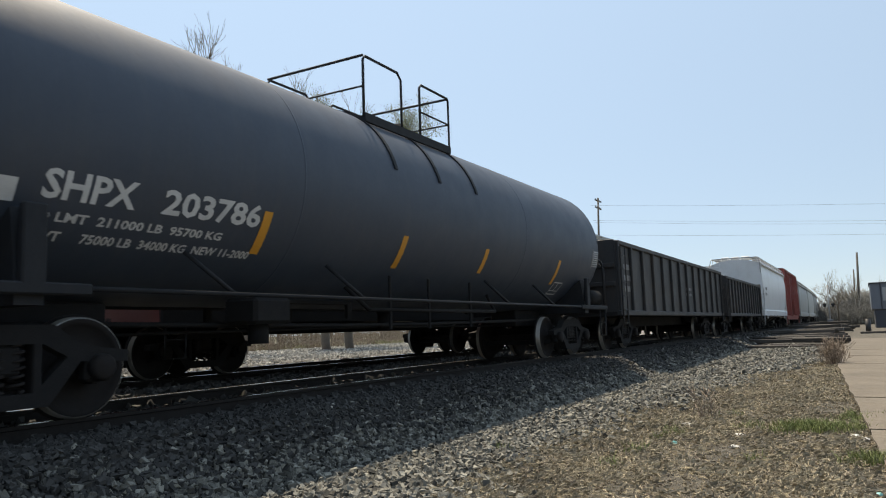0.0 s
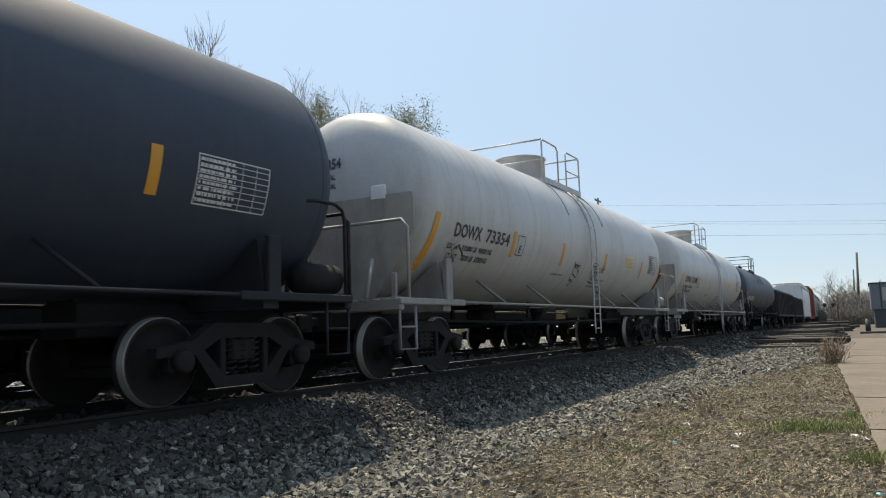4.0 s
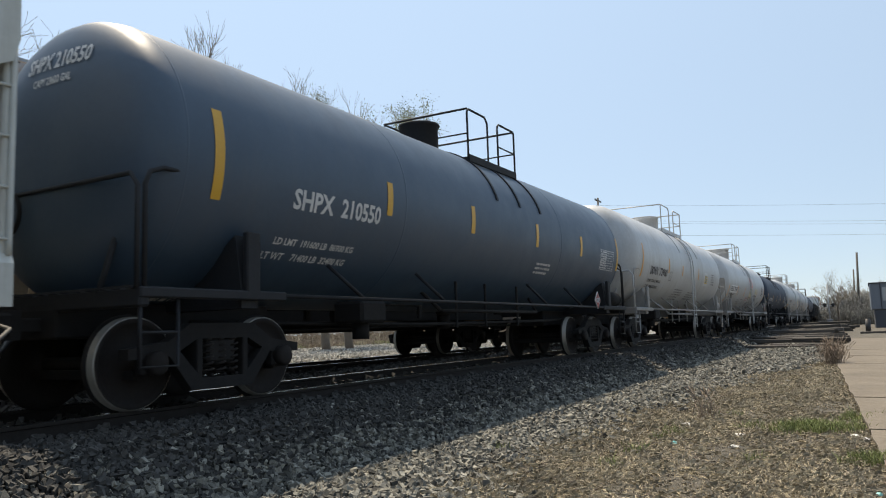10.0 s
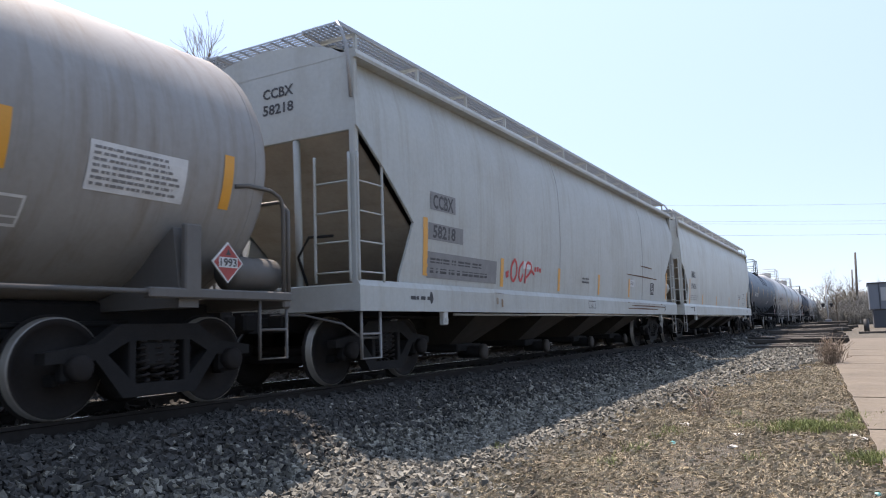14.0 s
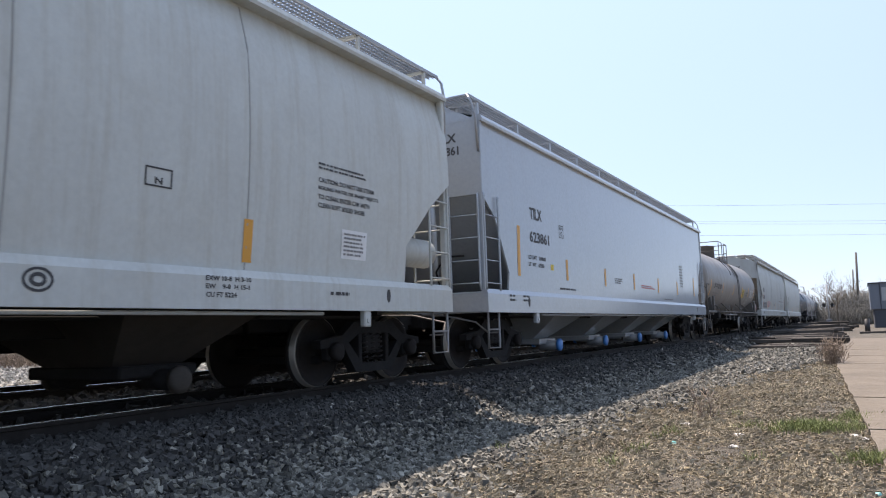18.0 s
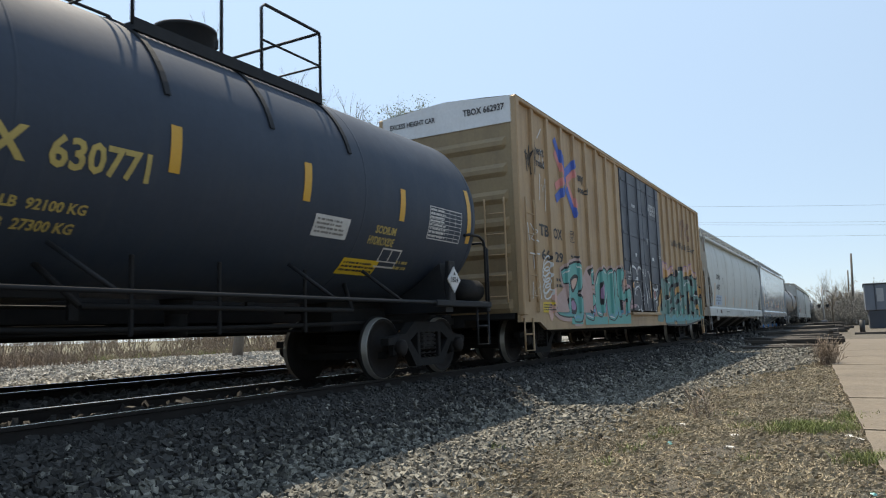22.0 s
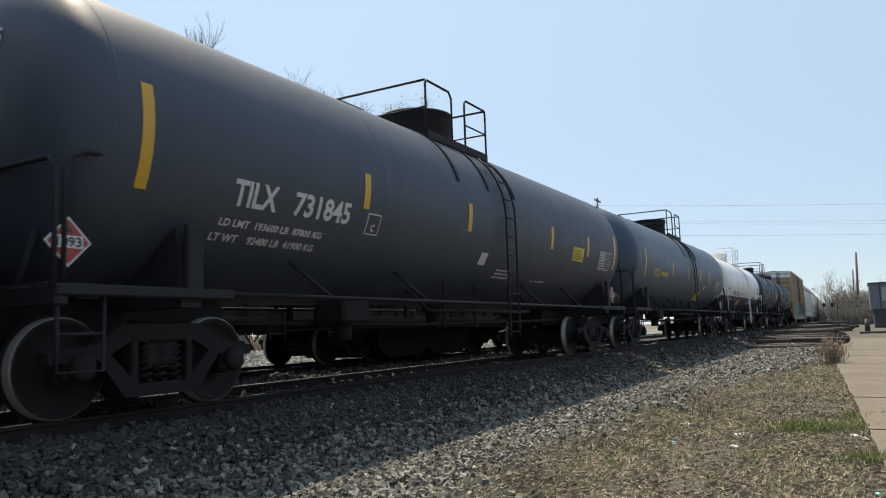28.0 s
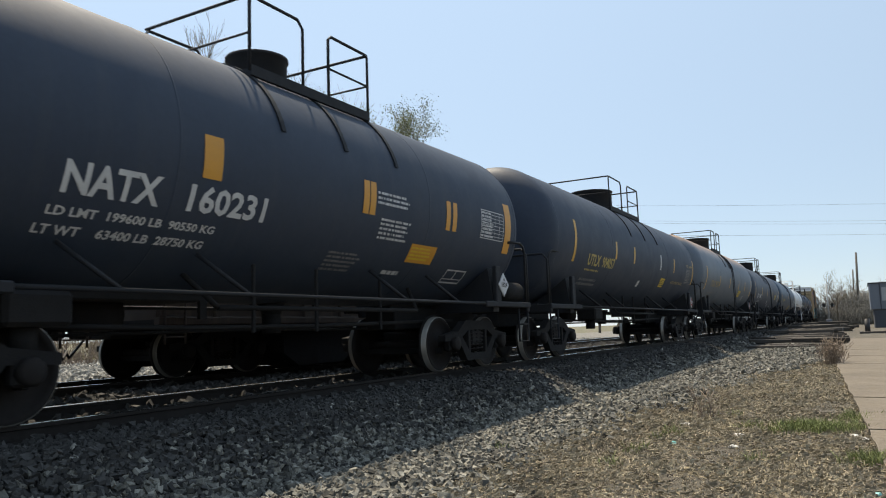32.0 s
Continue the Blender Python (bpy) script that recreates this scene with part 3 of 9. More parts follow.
def build_stones():
    rng = np.random.default_rng(5)
    spots, sizes = [], []

    def sow(x0, x1, y0, y1, per, size):
        k = int((x1 - x0) * (y1 - y0) * per)
        x, y = rng.uniform(x0, x1, k), rng.uniform(y0, y1, k)
        for a, b in zip(x, y):
            edge = -2.75 - 0.018 * b + 0.25 * math.sin(b * 1.7) + 0.2 * math.sin(b * 0.61) + 1.5 * min(1.0, max(0.0, (b - 12.5) / 8)) + rng.normal() * 0.25
            if a > edge:
                continue
            sc = size * rng.uniform(0.6, 1.45)
            spots.append((a + bend(b), b, ground_z(a, b) + sc * rng.uniform(0.0, 0.65)))
            sizes.append(sc)

    sow(-6.1, -1.9, -12.0, 2.2, 230, 0.055)
    sow(-7.5, -6.1, -12.0, 2.2, 90, 0.07)
    sow(-14.0, -7.5, -12.0, 3.0, 40, 0.08)
    sow(-6.1, -1.9, 2.2, 9.0, 1000, 0.037)
    sow(-6.1, -1.3, 9.0, 18.0, 600, 0.044)
    sow(-6.1, -1.1, 18.0, 34.0, 280, 0.06)
    sow(-6.1, -2.6, 34.0, 60.0, 50, 0.10)
    sow(-7.5, -6.1, 2.2, 20.0, 220, 0.055)
    sow(-14.0, -7.5, 3.0, 34.0, 60, 0.07)
    far = rng.uniform((-30.0, 4.0), (-14.6, 48.0), (36000, 2))
    grain = rng.uniform(0.035, 0.085, len(far))
    stones("lot_gravel", np.array([(a, b, ground_z(a, b) + 0.3 * c) for (a, b), c in zip(far, grain)]), grain, M_PALESTONE, "pale limestone gravel in the lot beyond the tracks", rng)
    spots, sizes = np.array(spots), np.array(sizes)
    # stones this side of the line get the train's shade in their colour
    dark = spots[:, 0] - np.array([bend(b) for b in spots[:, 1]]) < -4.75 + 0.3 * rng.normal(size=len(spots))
    stones("sooty_gravel", spots[dark], sizes[dark], M_SOOTSHADE, "crushed stone by the track, coloured dark for soot and the train's shade", rng)
    spots, sizes = spots[~dark], sizes[~dark]
    stones("ballast_gravel", np.array(spots), np.array(sizes), M_STONE, "grey angular crushed stone ballast beside the rails", rng)


def blades(name, places, material, label, rng, height, width, per, spread):
    g = Geo()
    for x, y in places:
        for _ in range(per):
            a, b = x + rng.gauss(0, spread), y + rng.gauss(0, spread)
            z = ground_z(a, b)
            h = height * rng.uniform(0.4, 1.2)
            t = rng.uniform(0, 6.28)
            dx, dy = math.cos(t) * width, math.sin(t) * width
            lx, ly = rng.gauss(0, 0.45) * h, rng.gauss(0, 0.45) * h
            p = [(a - dx, b - dy, z - 0.01), (a + dx, b + dy, z - 0.01), (a + lx * 0.4 + dx * 0.7, b + ly * 0.4 + dy * 0.7, z + h * 0.6),
                 (a + lx * 0.4 - dx * 0.7, b + ly * 0.4 - dy * 0.7, z + h * 0.6), (a + lx, b + ly, z + h)]
            g.add(p, ((0, 1, 2, 3), (3, 2, 4)))
    return tagged(new(name, g.mesh(name, material)), label, "grass", kind="stuff")


def build_litter():
    rng = random.Random(11)
    g = Geo()
    for k in range(120000):
        y = 3.5 + 26 * rng.random() ** 1.7 if k < 80000 else rng.uniform(-8.0, 6.6)
        edge = -2.7 - 0.018 * y + 0.25 * math.sin(y * 1.7)
        x = rng.uniform(edge - 0.5, 0.9) if k < 80000 else rng.uniform(edge - 0.5, 4.5)
        if x > slab_edge(y) and y > 7.4:
            continue
        s = rng.uniform(0.0025, 0.0065) * (1 + max(y, 3.0) * 0.04)
        r = rng.uniform(0.08, 0.5)
        t, tilt = rng.uniform(0, 6.28), rng.uniform(-0.5, 0.5)
        c, d = math.cos(t), math.sin(t)
        z = ground_z(x, y) + 0.01 + 0.02 * rng.random()
        pts = [(x + (a * c - b * d) * s, y + (a * d + b * c) * s, z + a * tilt * s + rng.uniform(0, 0.008)) for a, b in ((-1, -r), (0.2, -r * 1.2), (1, 0), (0.1, r), (-0.8, r * 0.8))]
        g.add(pts, ((0, 1, 2, 3, 4),))
    tagged(new("leaf_litter", g.mesh("leaf_litter", M_CHIP)), "dry brown leaf and bark litter on bare earth", "leaf litter", kind="stuff")
    g = Geo()
    for k in range(130000):
        y = 3.4 + 20 * rng.random() ** 1.7 if k < 116000 else rng.uniform(-8, 5.5)
        x = rng.uniform(-2.95 - 0.018 * y, min(0.6, slab_edge(y)) if y > 7 else 0.6 if k < 116000 else 4.5)
        drift = noise.noise((x * 1.1, y * 0.7, 2.0)) + 0.5 * noise.noise((x * 3.1, y * 2.3, 5.0))
        if drift < rng.uniform(-0.75, 0.25):
            continue
        h, t, w = rng.uniform(0.008, 0.038), rng.gauss(0.4 + 3.0 * drift, 0.7), rng.uniform(0.0012, 0.0026) * (1 + y * 0.03)
        c, d, z = math.cos(t), math.sin(t), ground_z(x, y) + 0.012 + 0.025 * rng.random()
        g.add([(x - c * h - d * w, y - d * h + c * w, z), (x - c * h + d * w, y - d * h - c * w, z), (x + c * h + d * w, y + d * h - c * w, z + rng.gauss(0, 0.012)), (x + c * h - d * w, y + d * h + c * w, z + rng.gauss(0, 0.012))], ((0, 1, 2, 3),))
    tagged(new("straw_litter", g.mesh("straw_litter", M_STRAW)), "fine dead straw and twigs strewn on the earth", "straw", kind="stuff")
    g = Geo()
    for k in range(1500):
        y = 3.4 + 18 * rng.random() ** 1.6
        x = rng.uniform(-2.6 - 0.018 * y, min(0.4, slab_edge(y)) if y > 7 else 0.5)
        h, t, r = rng.uniform(0.012, 0.05), rng.uniform(0, 3.14), rng.uniform(0.002, 0.0045)
        z = ground_z(x, y) + 0.022
        mid = (x + rng.gauss(0, 0.008), y + rng.gauss(0, 0.008), z + rng.uniform(0.004, 0.018))
        g.tube([(x - math.cos(t) * h, y - math.sin(t) * h, z), mid, (x + math.cos(t) * h, y + math.sin(t) * h, z + rng.uniform(-0.004, 0.02))], r, 4)
    tagged(new("stick_litter", g.mesh("stick_litter", M_STICK)), "short broken sticks and bark scattered on the earth", "sticks", kind="stuff")
    straw = [(rng.uniform(-2.7 - 0.018 * y, -0.2), y) for y in [3.6 + 20 * rng.random() ** 1.5 for _ in range(260)]]
    blades("dry_grass", straw, M_STRAW, "flattened straw-coloured dry grass", rng, 0.055, 0.0035, 13, 0.12)
    green = [(-0.56 + rng.gauss(0, 0.2), 9.08 + rng.gauss(0, 0.2)) for _ in range(85)] + [(rng.gauss(0, 0.09), 7.28 + rng.gauss(0, 0.12)) for _ in range(26)] + \
            [(-0.18 + rng.gauss(0, 0.08), 10.06 + rng.gauss(0, 0.15)) for _ in range(12)] + [(-1.7 + rng.gauss(0, 0.5), 8.0 + rng.gauss(0, 1.2)) for _ in range(12)]
    verge = [(rng.uniform(-46, -32.2), rng.uniform(4, 75)) for _ in range(2600)]
    blades("verge_grass", [p for p in verge if noise.noise((p[0] * 0.3, p[1] * 0.25, 0)) < 0.12], M_STRAW, "rough dry grass on the far verge", rng, 0.42, 0.012, 9, 0.25)
    blades("verge_green", [p for p in verge if noise.noise((p[0] * 0.3, p[1] * 0.25, 0)) >= 0.12], M_GRASS, "patches of fresh green grass on the far verge", rng, 0.36, 0.014, 9, 0.25)
    blades("green_grass", green, M_GRASS, "short green grass tufts on dry earth", rng, 0.10, 0.0045, 30, 0.07)
    # scraps
    for i, (x, y, s, m, lab) in enumerate(((-1.96, 9.27, 0.12, M_SCRAP, "crumpled white paper scrap"), (-1.24, 8.45, 0.13, M_SCRAP, "torn white paper scrap"),
                                           (-1.2, 7.68, 0.10, M_SCRAP, "small white paper scrap"), (-0.16, 8.7, 0.13, M_SCRAP, "crumpled white litter beside the slab"),
                                           (-0.08, 8.5, 0.08, M_SCRAP, "crumpled white litter beside the slab"),
                                           (-1.02, 15.6, 0.13, M_SCRAP, "pale litter on the earth"), (-1.79, 7.81, 0.06, M_CYAN, "faded cyan plastic bottle cap"),
                                           (0.0, 5.9, 0.06, M_CYAN, "pale blue plastic scrap"))):
        q = random.Random(i + 50)
        g = Geo()
        n, s = 9, s * 0.62
        top = [(x + math.cos(6.28 * k / n) * s * q.uniform(0.4, 1), y + math.sin(6.28 * k / n) * s * q.uniform(0.4, 1), ground_z(x, y) + q.uniform(0.0, 0.03)) for k in range(n)]
        top.append((x, y, ground_z(x, y) + 0.035))
        g.add(top, [(k, (k + 1) % n, n) for k in range(n)])
        g.add([(p[0], p[1], p[2] - 0.012) for p in top], [((k + 1) % n, k, n) for k in range(n)])
        tagged(new("litter_scrap", g.mesh("litter_scrap", m)), lab, "litter", "litter on the ground")
    # a flat weathered board with dead stalks by it
    g = Geo().box(-0.19, -0.07, 0.0, 0.19, 0.07, 0.035, 0.012)
    g.v = [(a, b, c + 0.02 * math.sin(a * 9)) for a, b, c in g.v]
    ob = tagged(new("wood_scrap", g.mesh("wood_scrap", M_OLDTIE)), "short weathered board lying on the earth", "wood scrap")
    ob.matrix_world = pose(-1.88, 10.21, ground_z(-1.88, 10.21) - 0.01, 0, 3, 20)
    weed = thing("dead_weed", "thin dead brown weed stalks on bare earth", "weed")
    for k in range(7):
        x, y = -2.0 + rng.gauss(0, 0.1), 10.45 + rng.gauss(0, 0.12)
        g = Geo().tube([(x, y, ground_z(x, y) - 0.02), (x + rng.gauss(0, 0.05), y, -0.4), (x + rng.gauss(0, 0.14), y + rng.gauss(0, 0.1), -0.26 + rng.random() * 0.08)], 0.006, 4)
        part("stalk", g, M_BRUSH, weed)


def slab_edge(y):
    return 0.42 - 0.052 * y if y < 22.2 else -0.734 - 0.014 * (y - 22.2)


def build_slab():
    root = thing("pavement", "tan concrete slab with cracked joints beside the gravel", "pavement", kind="structure")
    cuts = [6.6, 8.9, 12.3, 16.5, 21.0, 25.4, 30.0, 35.0, 40.5, 46.5]
    for j, (a, b) in enumerate(zip(cuts, cuts[1:])):
        for i, (u, w) in enumerate(((0, 3.0), (3.0, 6.2), (6.2, 9.5))):
            q = random.Random(j * 7 + i)
            g = Geo()
            e0, e1 = slab_edge(a) + u, slab_edge(b) + u
            k = 10
            left = [(e0 + (e1 - e0) * s / k + (q.gauss(0, 0.009) if i == 0 else 0.012), a + 0.016 + (b - a - 0.032) * s / k) for s in range(k + 1)]
            right = [(slab_edge(a) + w - 0.012, a + 0.016), (slab_edge(b) + w - 0.012, b - 0.016)]
            ring = left + right[::-1]
            g.prism([(x, y) for x, y in ring], -0.75, -0.475 + q.gauss(0, 0.008), "y")
            g.v = [(x, z, y) for x, y, z in g.v]
            part("slab", g, M_CONCRETE, root)


def build_track(x0, y0, y1, name, label):
    root = thing(name, label, "railway track", kind="structure")
    for sx, nm in ((-0.7175, "rail"), (0.7175, "rail")):
        prof = [(-0.07, -0.17), (0.07, -0.17), (0.07, -0.155), (0.012, -0.135), (0.012, -0.045), (0.036, -0.035), (0.036, -0.004), (0.03, 0.0), (-0.03, 0.0),
                (-0.036, -0.004), (-0.036, -0.035), (-0.012, -0.045), (-0.012, -0.135), (-0.07, -0.155)]
        ys = [y0, -20, 0, 20, 40, 55, 70, 85, 100, 120, 140, 170, 200, 250, 300, y1]
        rows = [[(x0 + sx + bend(y) + px, y, pz) for px, pz in prof + prof[:1]] for y in ys]
        g = Geo().strip(rows, False)
        for k in range(len(g.f)):
            g.m[k] = 1 if k % len(prof) in (6, 7, 8) else 0
        part(nm, g, (M_RAIL, M_RAILTOP), root, "rusty steel rail with polished head")
    me = shared("tie", lambda: Geo().box(-1.3, -0.115, -0.17, 1.3, 0.115, 0.0, 0.012), M_TIE)
    spike = shared("tie_plate", lambda: Geo().box(-0.18, -0.1, 0.0, 0.18, 0.1, 0.02, 0.006).cyl((0.1, 0.06, 0.0), (0.1, 0.06, 0.05), 0.014, 6).cyl((-0.1, -0.06, 0.0), (-0.1, -0.06, 0.05), 0.014, 6), M_RAIL)
    y = 1.2
    q = random.Random(3)
    while y < 62:
        t = hang("tie", me, root, at=(x0 + bend(y) + q.gauss(0, 0.03), y, -0.172 + q.gauss(0, 0.006)))
        t.rotation_euler = (0, 0, q.gauss(0, 0.012))
        if x0 == TRACK and y < 26:
            for s in (-0.7175, 0.7175):
                hang("tie_plate", spike, t, at=(s, 0, -0.004))
        y += 0.53
    return root


def build_tie_stack():
    """Discarded ties lying in an untidy row beside the track."""
    q = random.Random(21)
    me = [shared("old_tie_%d" % k, (lambda k=k: bent_tie(k)), M_OLDTIE) for k in range(3)]
    spots = []
    for k in range(40):
        y = 34.5 + 42 * (k / 40) + q.uniform(-0.4, 0.4)
        for lev in range(1 + int((y - 33) / 11 + q.uniform(0, 0.9))):
            for x in (-3.75, -2.35):
                if q.random() < 0.72:
                    spots.append((x - 0.006 * y + q.gauss(0, 0.35), y + q.gauss(0, 0.25), lev, q.gauss(0, 9)))
    for i, (x, y, lev, rz) in enumerate(spots):
        ob = new("old_tie", me[i % 3])
        ob.matrix_world = pose(x, y, ground_z(x, y) - 0.02 + lev * 0.185, 0, q.gauss(0, 1.2), rz)
        tagged(ob, "weathered grey wooden railway tie thrown on a heap" if lev else "weathered grey wooden railway tie lying on gravel", "wooden tie", "discarded ties beside the track")


def bent_tie(k):
    g = Geo().box(-1.28 + 0.1 * k, -0.115, 0.0, 1.28, 0.115, 0.185, 0.018)
    q = random.Random(k)
    g.v = [(x, y + 0.01 * q.gauss(0, 1), z + 0.006 * q.gauss(0, 1)) for x, y, z in g.v]
    return g


def branchy(rng, g, p, d, r, length, depth, spread, leaves=None, sag=0.0):
    """Limbs that fork to fine twigs."""
    n = 4
    pts = [p]
    for _ in range(n):
        d = (d + Vector((rng.gauss(0, 0.13), rng.gauss(0, 0.13), 0.09 - sag + rng.gauss(0, 0.07)))).normalized()
        pts.append(pts[-1] + d * length / n)
    g.tube(pts, r, 6 if depth > 2 else 4 if depth > 0 else 3, taper=max(0.006, r * 0.55))
    if leaves is not None and depth <= 1:
        for q in pts[1:]:
            for _ in range(5):
                leaves.append(q + Vector((rng.gauss(0, 0.22), rng.gauss(0, 0.22), rng.gauss(0, 0.22))))
    if depth == 0:
        return
    for k in range(rng.choice((2, 3, 3)) if depth > 1 else rng.choice((3, 4))):
        a = d.orthogonal().normalized()
        a.rotate(Matrix.Rotation(rng.uniform(0, 6.28), 3, d))
        nd = (d + a * rng.uniform(0.45, 1.0) * spread).normalized()
        branchy(rng, g, pts[rng.choice((2, 3, 4, 4))], nd, r * 0.55, length * rng.uniform(0.58, 0.8), depth - 1, spread, leaves, sag)


def build_tree(x, y, height, seed, leafy=False, spread=0.8, depth=4, label=""):
    rng = random.Random(seed)
    root = thing("tree", label or ("leafing tree with pale green buds" if leafy else "bare leafless tree with thin grey branches"), "tree", "trees beyond the tracks")
    root.location = (x, y, -0.72)
    g = Geo()
    trunk = [Vector((0, 0, -0.1))]
    for k in range(5):
        trunk.append(trunk[-1] + Vector((rng.gauss(0, 0.12), rng.gauss(0, 0.12), height * 0.075)))
    g.tube(trunk, height * 0.018, 9, taper=height * 0.012)
    part("trunk", g, M_BARK, root)
    g, leaves = Geo(), [] if leafy else None
    limbs = 7 if depth > 4 else 5
    for k in range(limbs):
        t = k * 6.28 / limbs + rng.uniform(-0.3, 0.3)
        d = Vector((math.cos(t) * spread * 0.8, math.sin(t) * spread * 0.8, 1.0)).normalized()
        branchy(rng, g, trunk[-1 - (k % 3)], d, height * 0.0085, height * 0.27, depth, spread, leaves)
    peak = sorted(p[2] for p in g.v)[-len(g.v) // 60]
    high = [p for p in g.v if p[2] > peak * 0.8]
    mx, my = sum(p[0] for p in high) / len(high), sum(p[1] for p in high) / len(high)
    k = (height - 0.4) / peak

    def stand(p):
        f = max(0.0, p[2] / peak - 0.3)
        return (p[0] - mx * f / 0.6, p[1] - my * f / 0.6, p[2] * k)

    g.v = [stand(p) for p in g.v]
    if leafy:
        leaves = [Vector(stand(p)) for p in leaves]
    part("crown", g, M_BARK, root, "fork of thin bare branches")
    if leafy:
        g = Geo()
        for p in leaves:
            for _ in range(2):
                s = rng.uniform(0.022, 0.05)
                a = Vector((rng.gauss(0, 1), rng.gauss(0, 1), rng.gauss(0, 1))).normalized()
                b = a.orthogonal().normalized() * s
                a = a * s
                o = p + Vector((rng.gauss(0, 0.12), rng.gauss(0, 0.12), rng.gauss(0, 0.12)))
                g.add([tuple(o - a), tuple(o + b * 0.6), tuple(o + a), tuple(o - b * 0.6)], ((0, 1, 2, 3),))
        part("foliage", g, M_BUD, root, "sparse pale green young leaves")
    return root


def build_brush(name, spots, label, seed, material=M_BRUSH, thick=1.0):
    rng = random.Random(seed)
    g = Geo()
    for x, y, h in spots:
        for _ in range(7):
            d = Vector((rng.gauss(0, 0.4), rng.gauss(0, 0.4), 1)).normalized()
            branchy(rng, g, Vector((x + rng.gauss(0, h * 0.2), y + rng.gauss(0, h * 0.2), ground_z(x, y) - 0.05)), d, (0.012 * h ** 0.5 + 0.004) * thick, h * 0.4, 1, 0.9)
    return tagged(new(name, g.mesh(name, material)), label, "brush", kind="stuff")


def utility_pole(x, y, height, arms, r=0.15, label="", z0=-0.65):
    root = thing("utility_pole", label or "tall grey wooden utility pole", "utility pole", "poles")
    root.location, root.rotation_euler = (x, y, z0), (0, radians(2.2), 0)
    part("pole", Geo().cyl((0, 0, -0.4), (0, 0, height), r, 10, r * 0.65), M_POLE, root)
    for k in range(arms):
        z = height - 0.35 - 0.85 * k
        part("crossarm", Geo().box(-0.06, -1.1, z - 0.06, 0.06, 1.1, z + 0.06, 0.01), M_POLE, root)
        for s in (-1.0, -0.45, 0.45, 1.0):
            part("insulator", Geo().lathe([(z + 0.06, 0.025), (z + 0.1, 0.045), (z + 0.16, 0.045), (z + 0.2, 0.02), (z + 0.2, 0.0)], 8, "z", (0, s, 0)), M_SHED, root)
    return root


def build_distance():
    utility_pole(-0.6, 140.0, 12.0, 0, 0.24, "tall bare wooden pole in the distance")
    utility_pole(-1.6, 190.0, 12.0, 0, 0.22, "far bare wooden pole")
    utility_pole(-26.0, 81.4, 15.9, 2, 0.16, "wooden utility pole with crossarms behind the train")
    for k, (za, zb) in enumerate(((14.3, 8.9), (12.65, 7.5), (12.5, 7.2), (11.1, 6.7))):
        a, b = Vector((-26.0, 80.4 + 0.7 * k, za)), Vector((30.0, 80.0 + 0.7 * k, zb))
        pts = [a.lerp(b, i / 14) - Vector((0, 0, 0.35 * (1 - (2 * i / 14 - 1) ** 2))) for i in range(15)]
        tagged(new("overhead_wire", Geo().tube(pts, 0.010, 4).mesh("overhead_wire", M_WIRE)), "thin dark overhead cable against the sky", "cable", "overhead wires")
    # crossing signal
    root = thing("crossing_signal", "grey crossing signal post with paired black lamp hoods", "crossing signal")
    root.location = (-3.9, 110, -0.6)
    part("post", Geo().cyl((0, 0, -0.2), (0, 0, 5.6), 0.09, 10), M_SIGNALPOST, root)
    for s in (-0.48, 0.5):
        part("lamp_hood", Geo().cyl((s, 0.15, 2.95), (s, -0.25, 2.95), 0.15, 14).cyl((s, -0.03, 2.95), (s, 0.05, 2.95), 0.24, 16), M_SIGNAL, root)
    part("lamp_bar", Geo().box(-0.8, -0.04, 2.86, 0.8, 0.04, 2.94), M_SIGNALPOST, root)
    part("relay_box", Geo().box(-0.35, -0.3, 0.0, 0.35, 0.3, 1.1, 0.04), M_SHED, root)
    # building at the edge of the yard
    root = thing("shed", "grey metal-clad shed on a dark base", "shed")
    root.location = (0.95, 90, -0.62)
    part("base", Geo().box(0.1, 0, 0, 14, 9, 2.0, 0.05), M_SHEDDARK, root)
    part("wall", Geo().box(-0.15, -0.1, 2.0, 14.2, 9.1, 4.75, 0.05), M_SHED, root)
    part("roof", Geo().box(-0.25, -0.25, 4.75, 14.3, 9.3, 4.85, 0.03), M_SHEDDARK, root)
    for k in range(5):
        part("wall_rib", Geo().box(0.75 + 1.9 * k, -0.16, 2.02, 0.85 + 1.9 * k, -0.1, 4.73), M_SHEDDARK, root)
    part("window", Geo().box(0.95, -0.14, 2.9, 1.6, -0.1, 4.3, 0.01), M_SIGNALPOST, root, "pale boarded window")
    part("window", Geo().box(2.9, -0.14, 2.9, 3.9, -0.1, 4.3, 0.01), M_SIGNALPOST, root, "pale boarded window")
    g = Geo().cyl((0, 0, -0.2), (0, 0, 1.08), 0.19, 14).cyl((0, 0, 1.08), (0, 0, 1.13), 0.16, 14)
    ob = tagged(new("bollard", g.mesh("bollard", M_SIGNAL)), "short dark steel bollard on the concrete", "bollard")
    ob.location = (0.24, 66, -0.6)
    g = Geo().box(0, 0, 0, 2.6, 0.25, 0.2, 0.02)
    ob = tagged(new("old_tie", g.mesh("old_tie", M_OLDTIE)), "weathered wooden tie laid as a kerb on the concrete", "wooden tie")
    ob.location = (-0.3, 61, -0.58)
    # hedge of bare trees far right
    for k, (x, y, h) in enumerate(((-3.4, 130, 9.0), (-1.6, 138, 8.2), (-4.3, 134, 7.4), (4.5, 150, 8.0))):
        build_tree(x, y, h, 70 + k, depth=4, spread=1.0, label="small bare grey-brown tree far down the line")
    rng = random.Random(8)
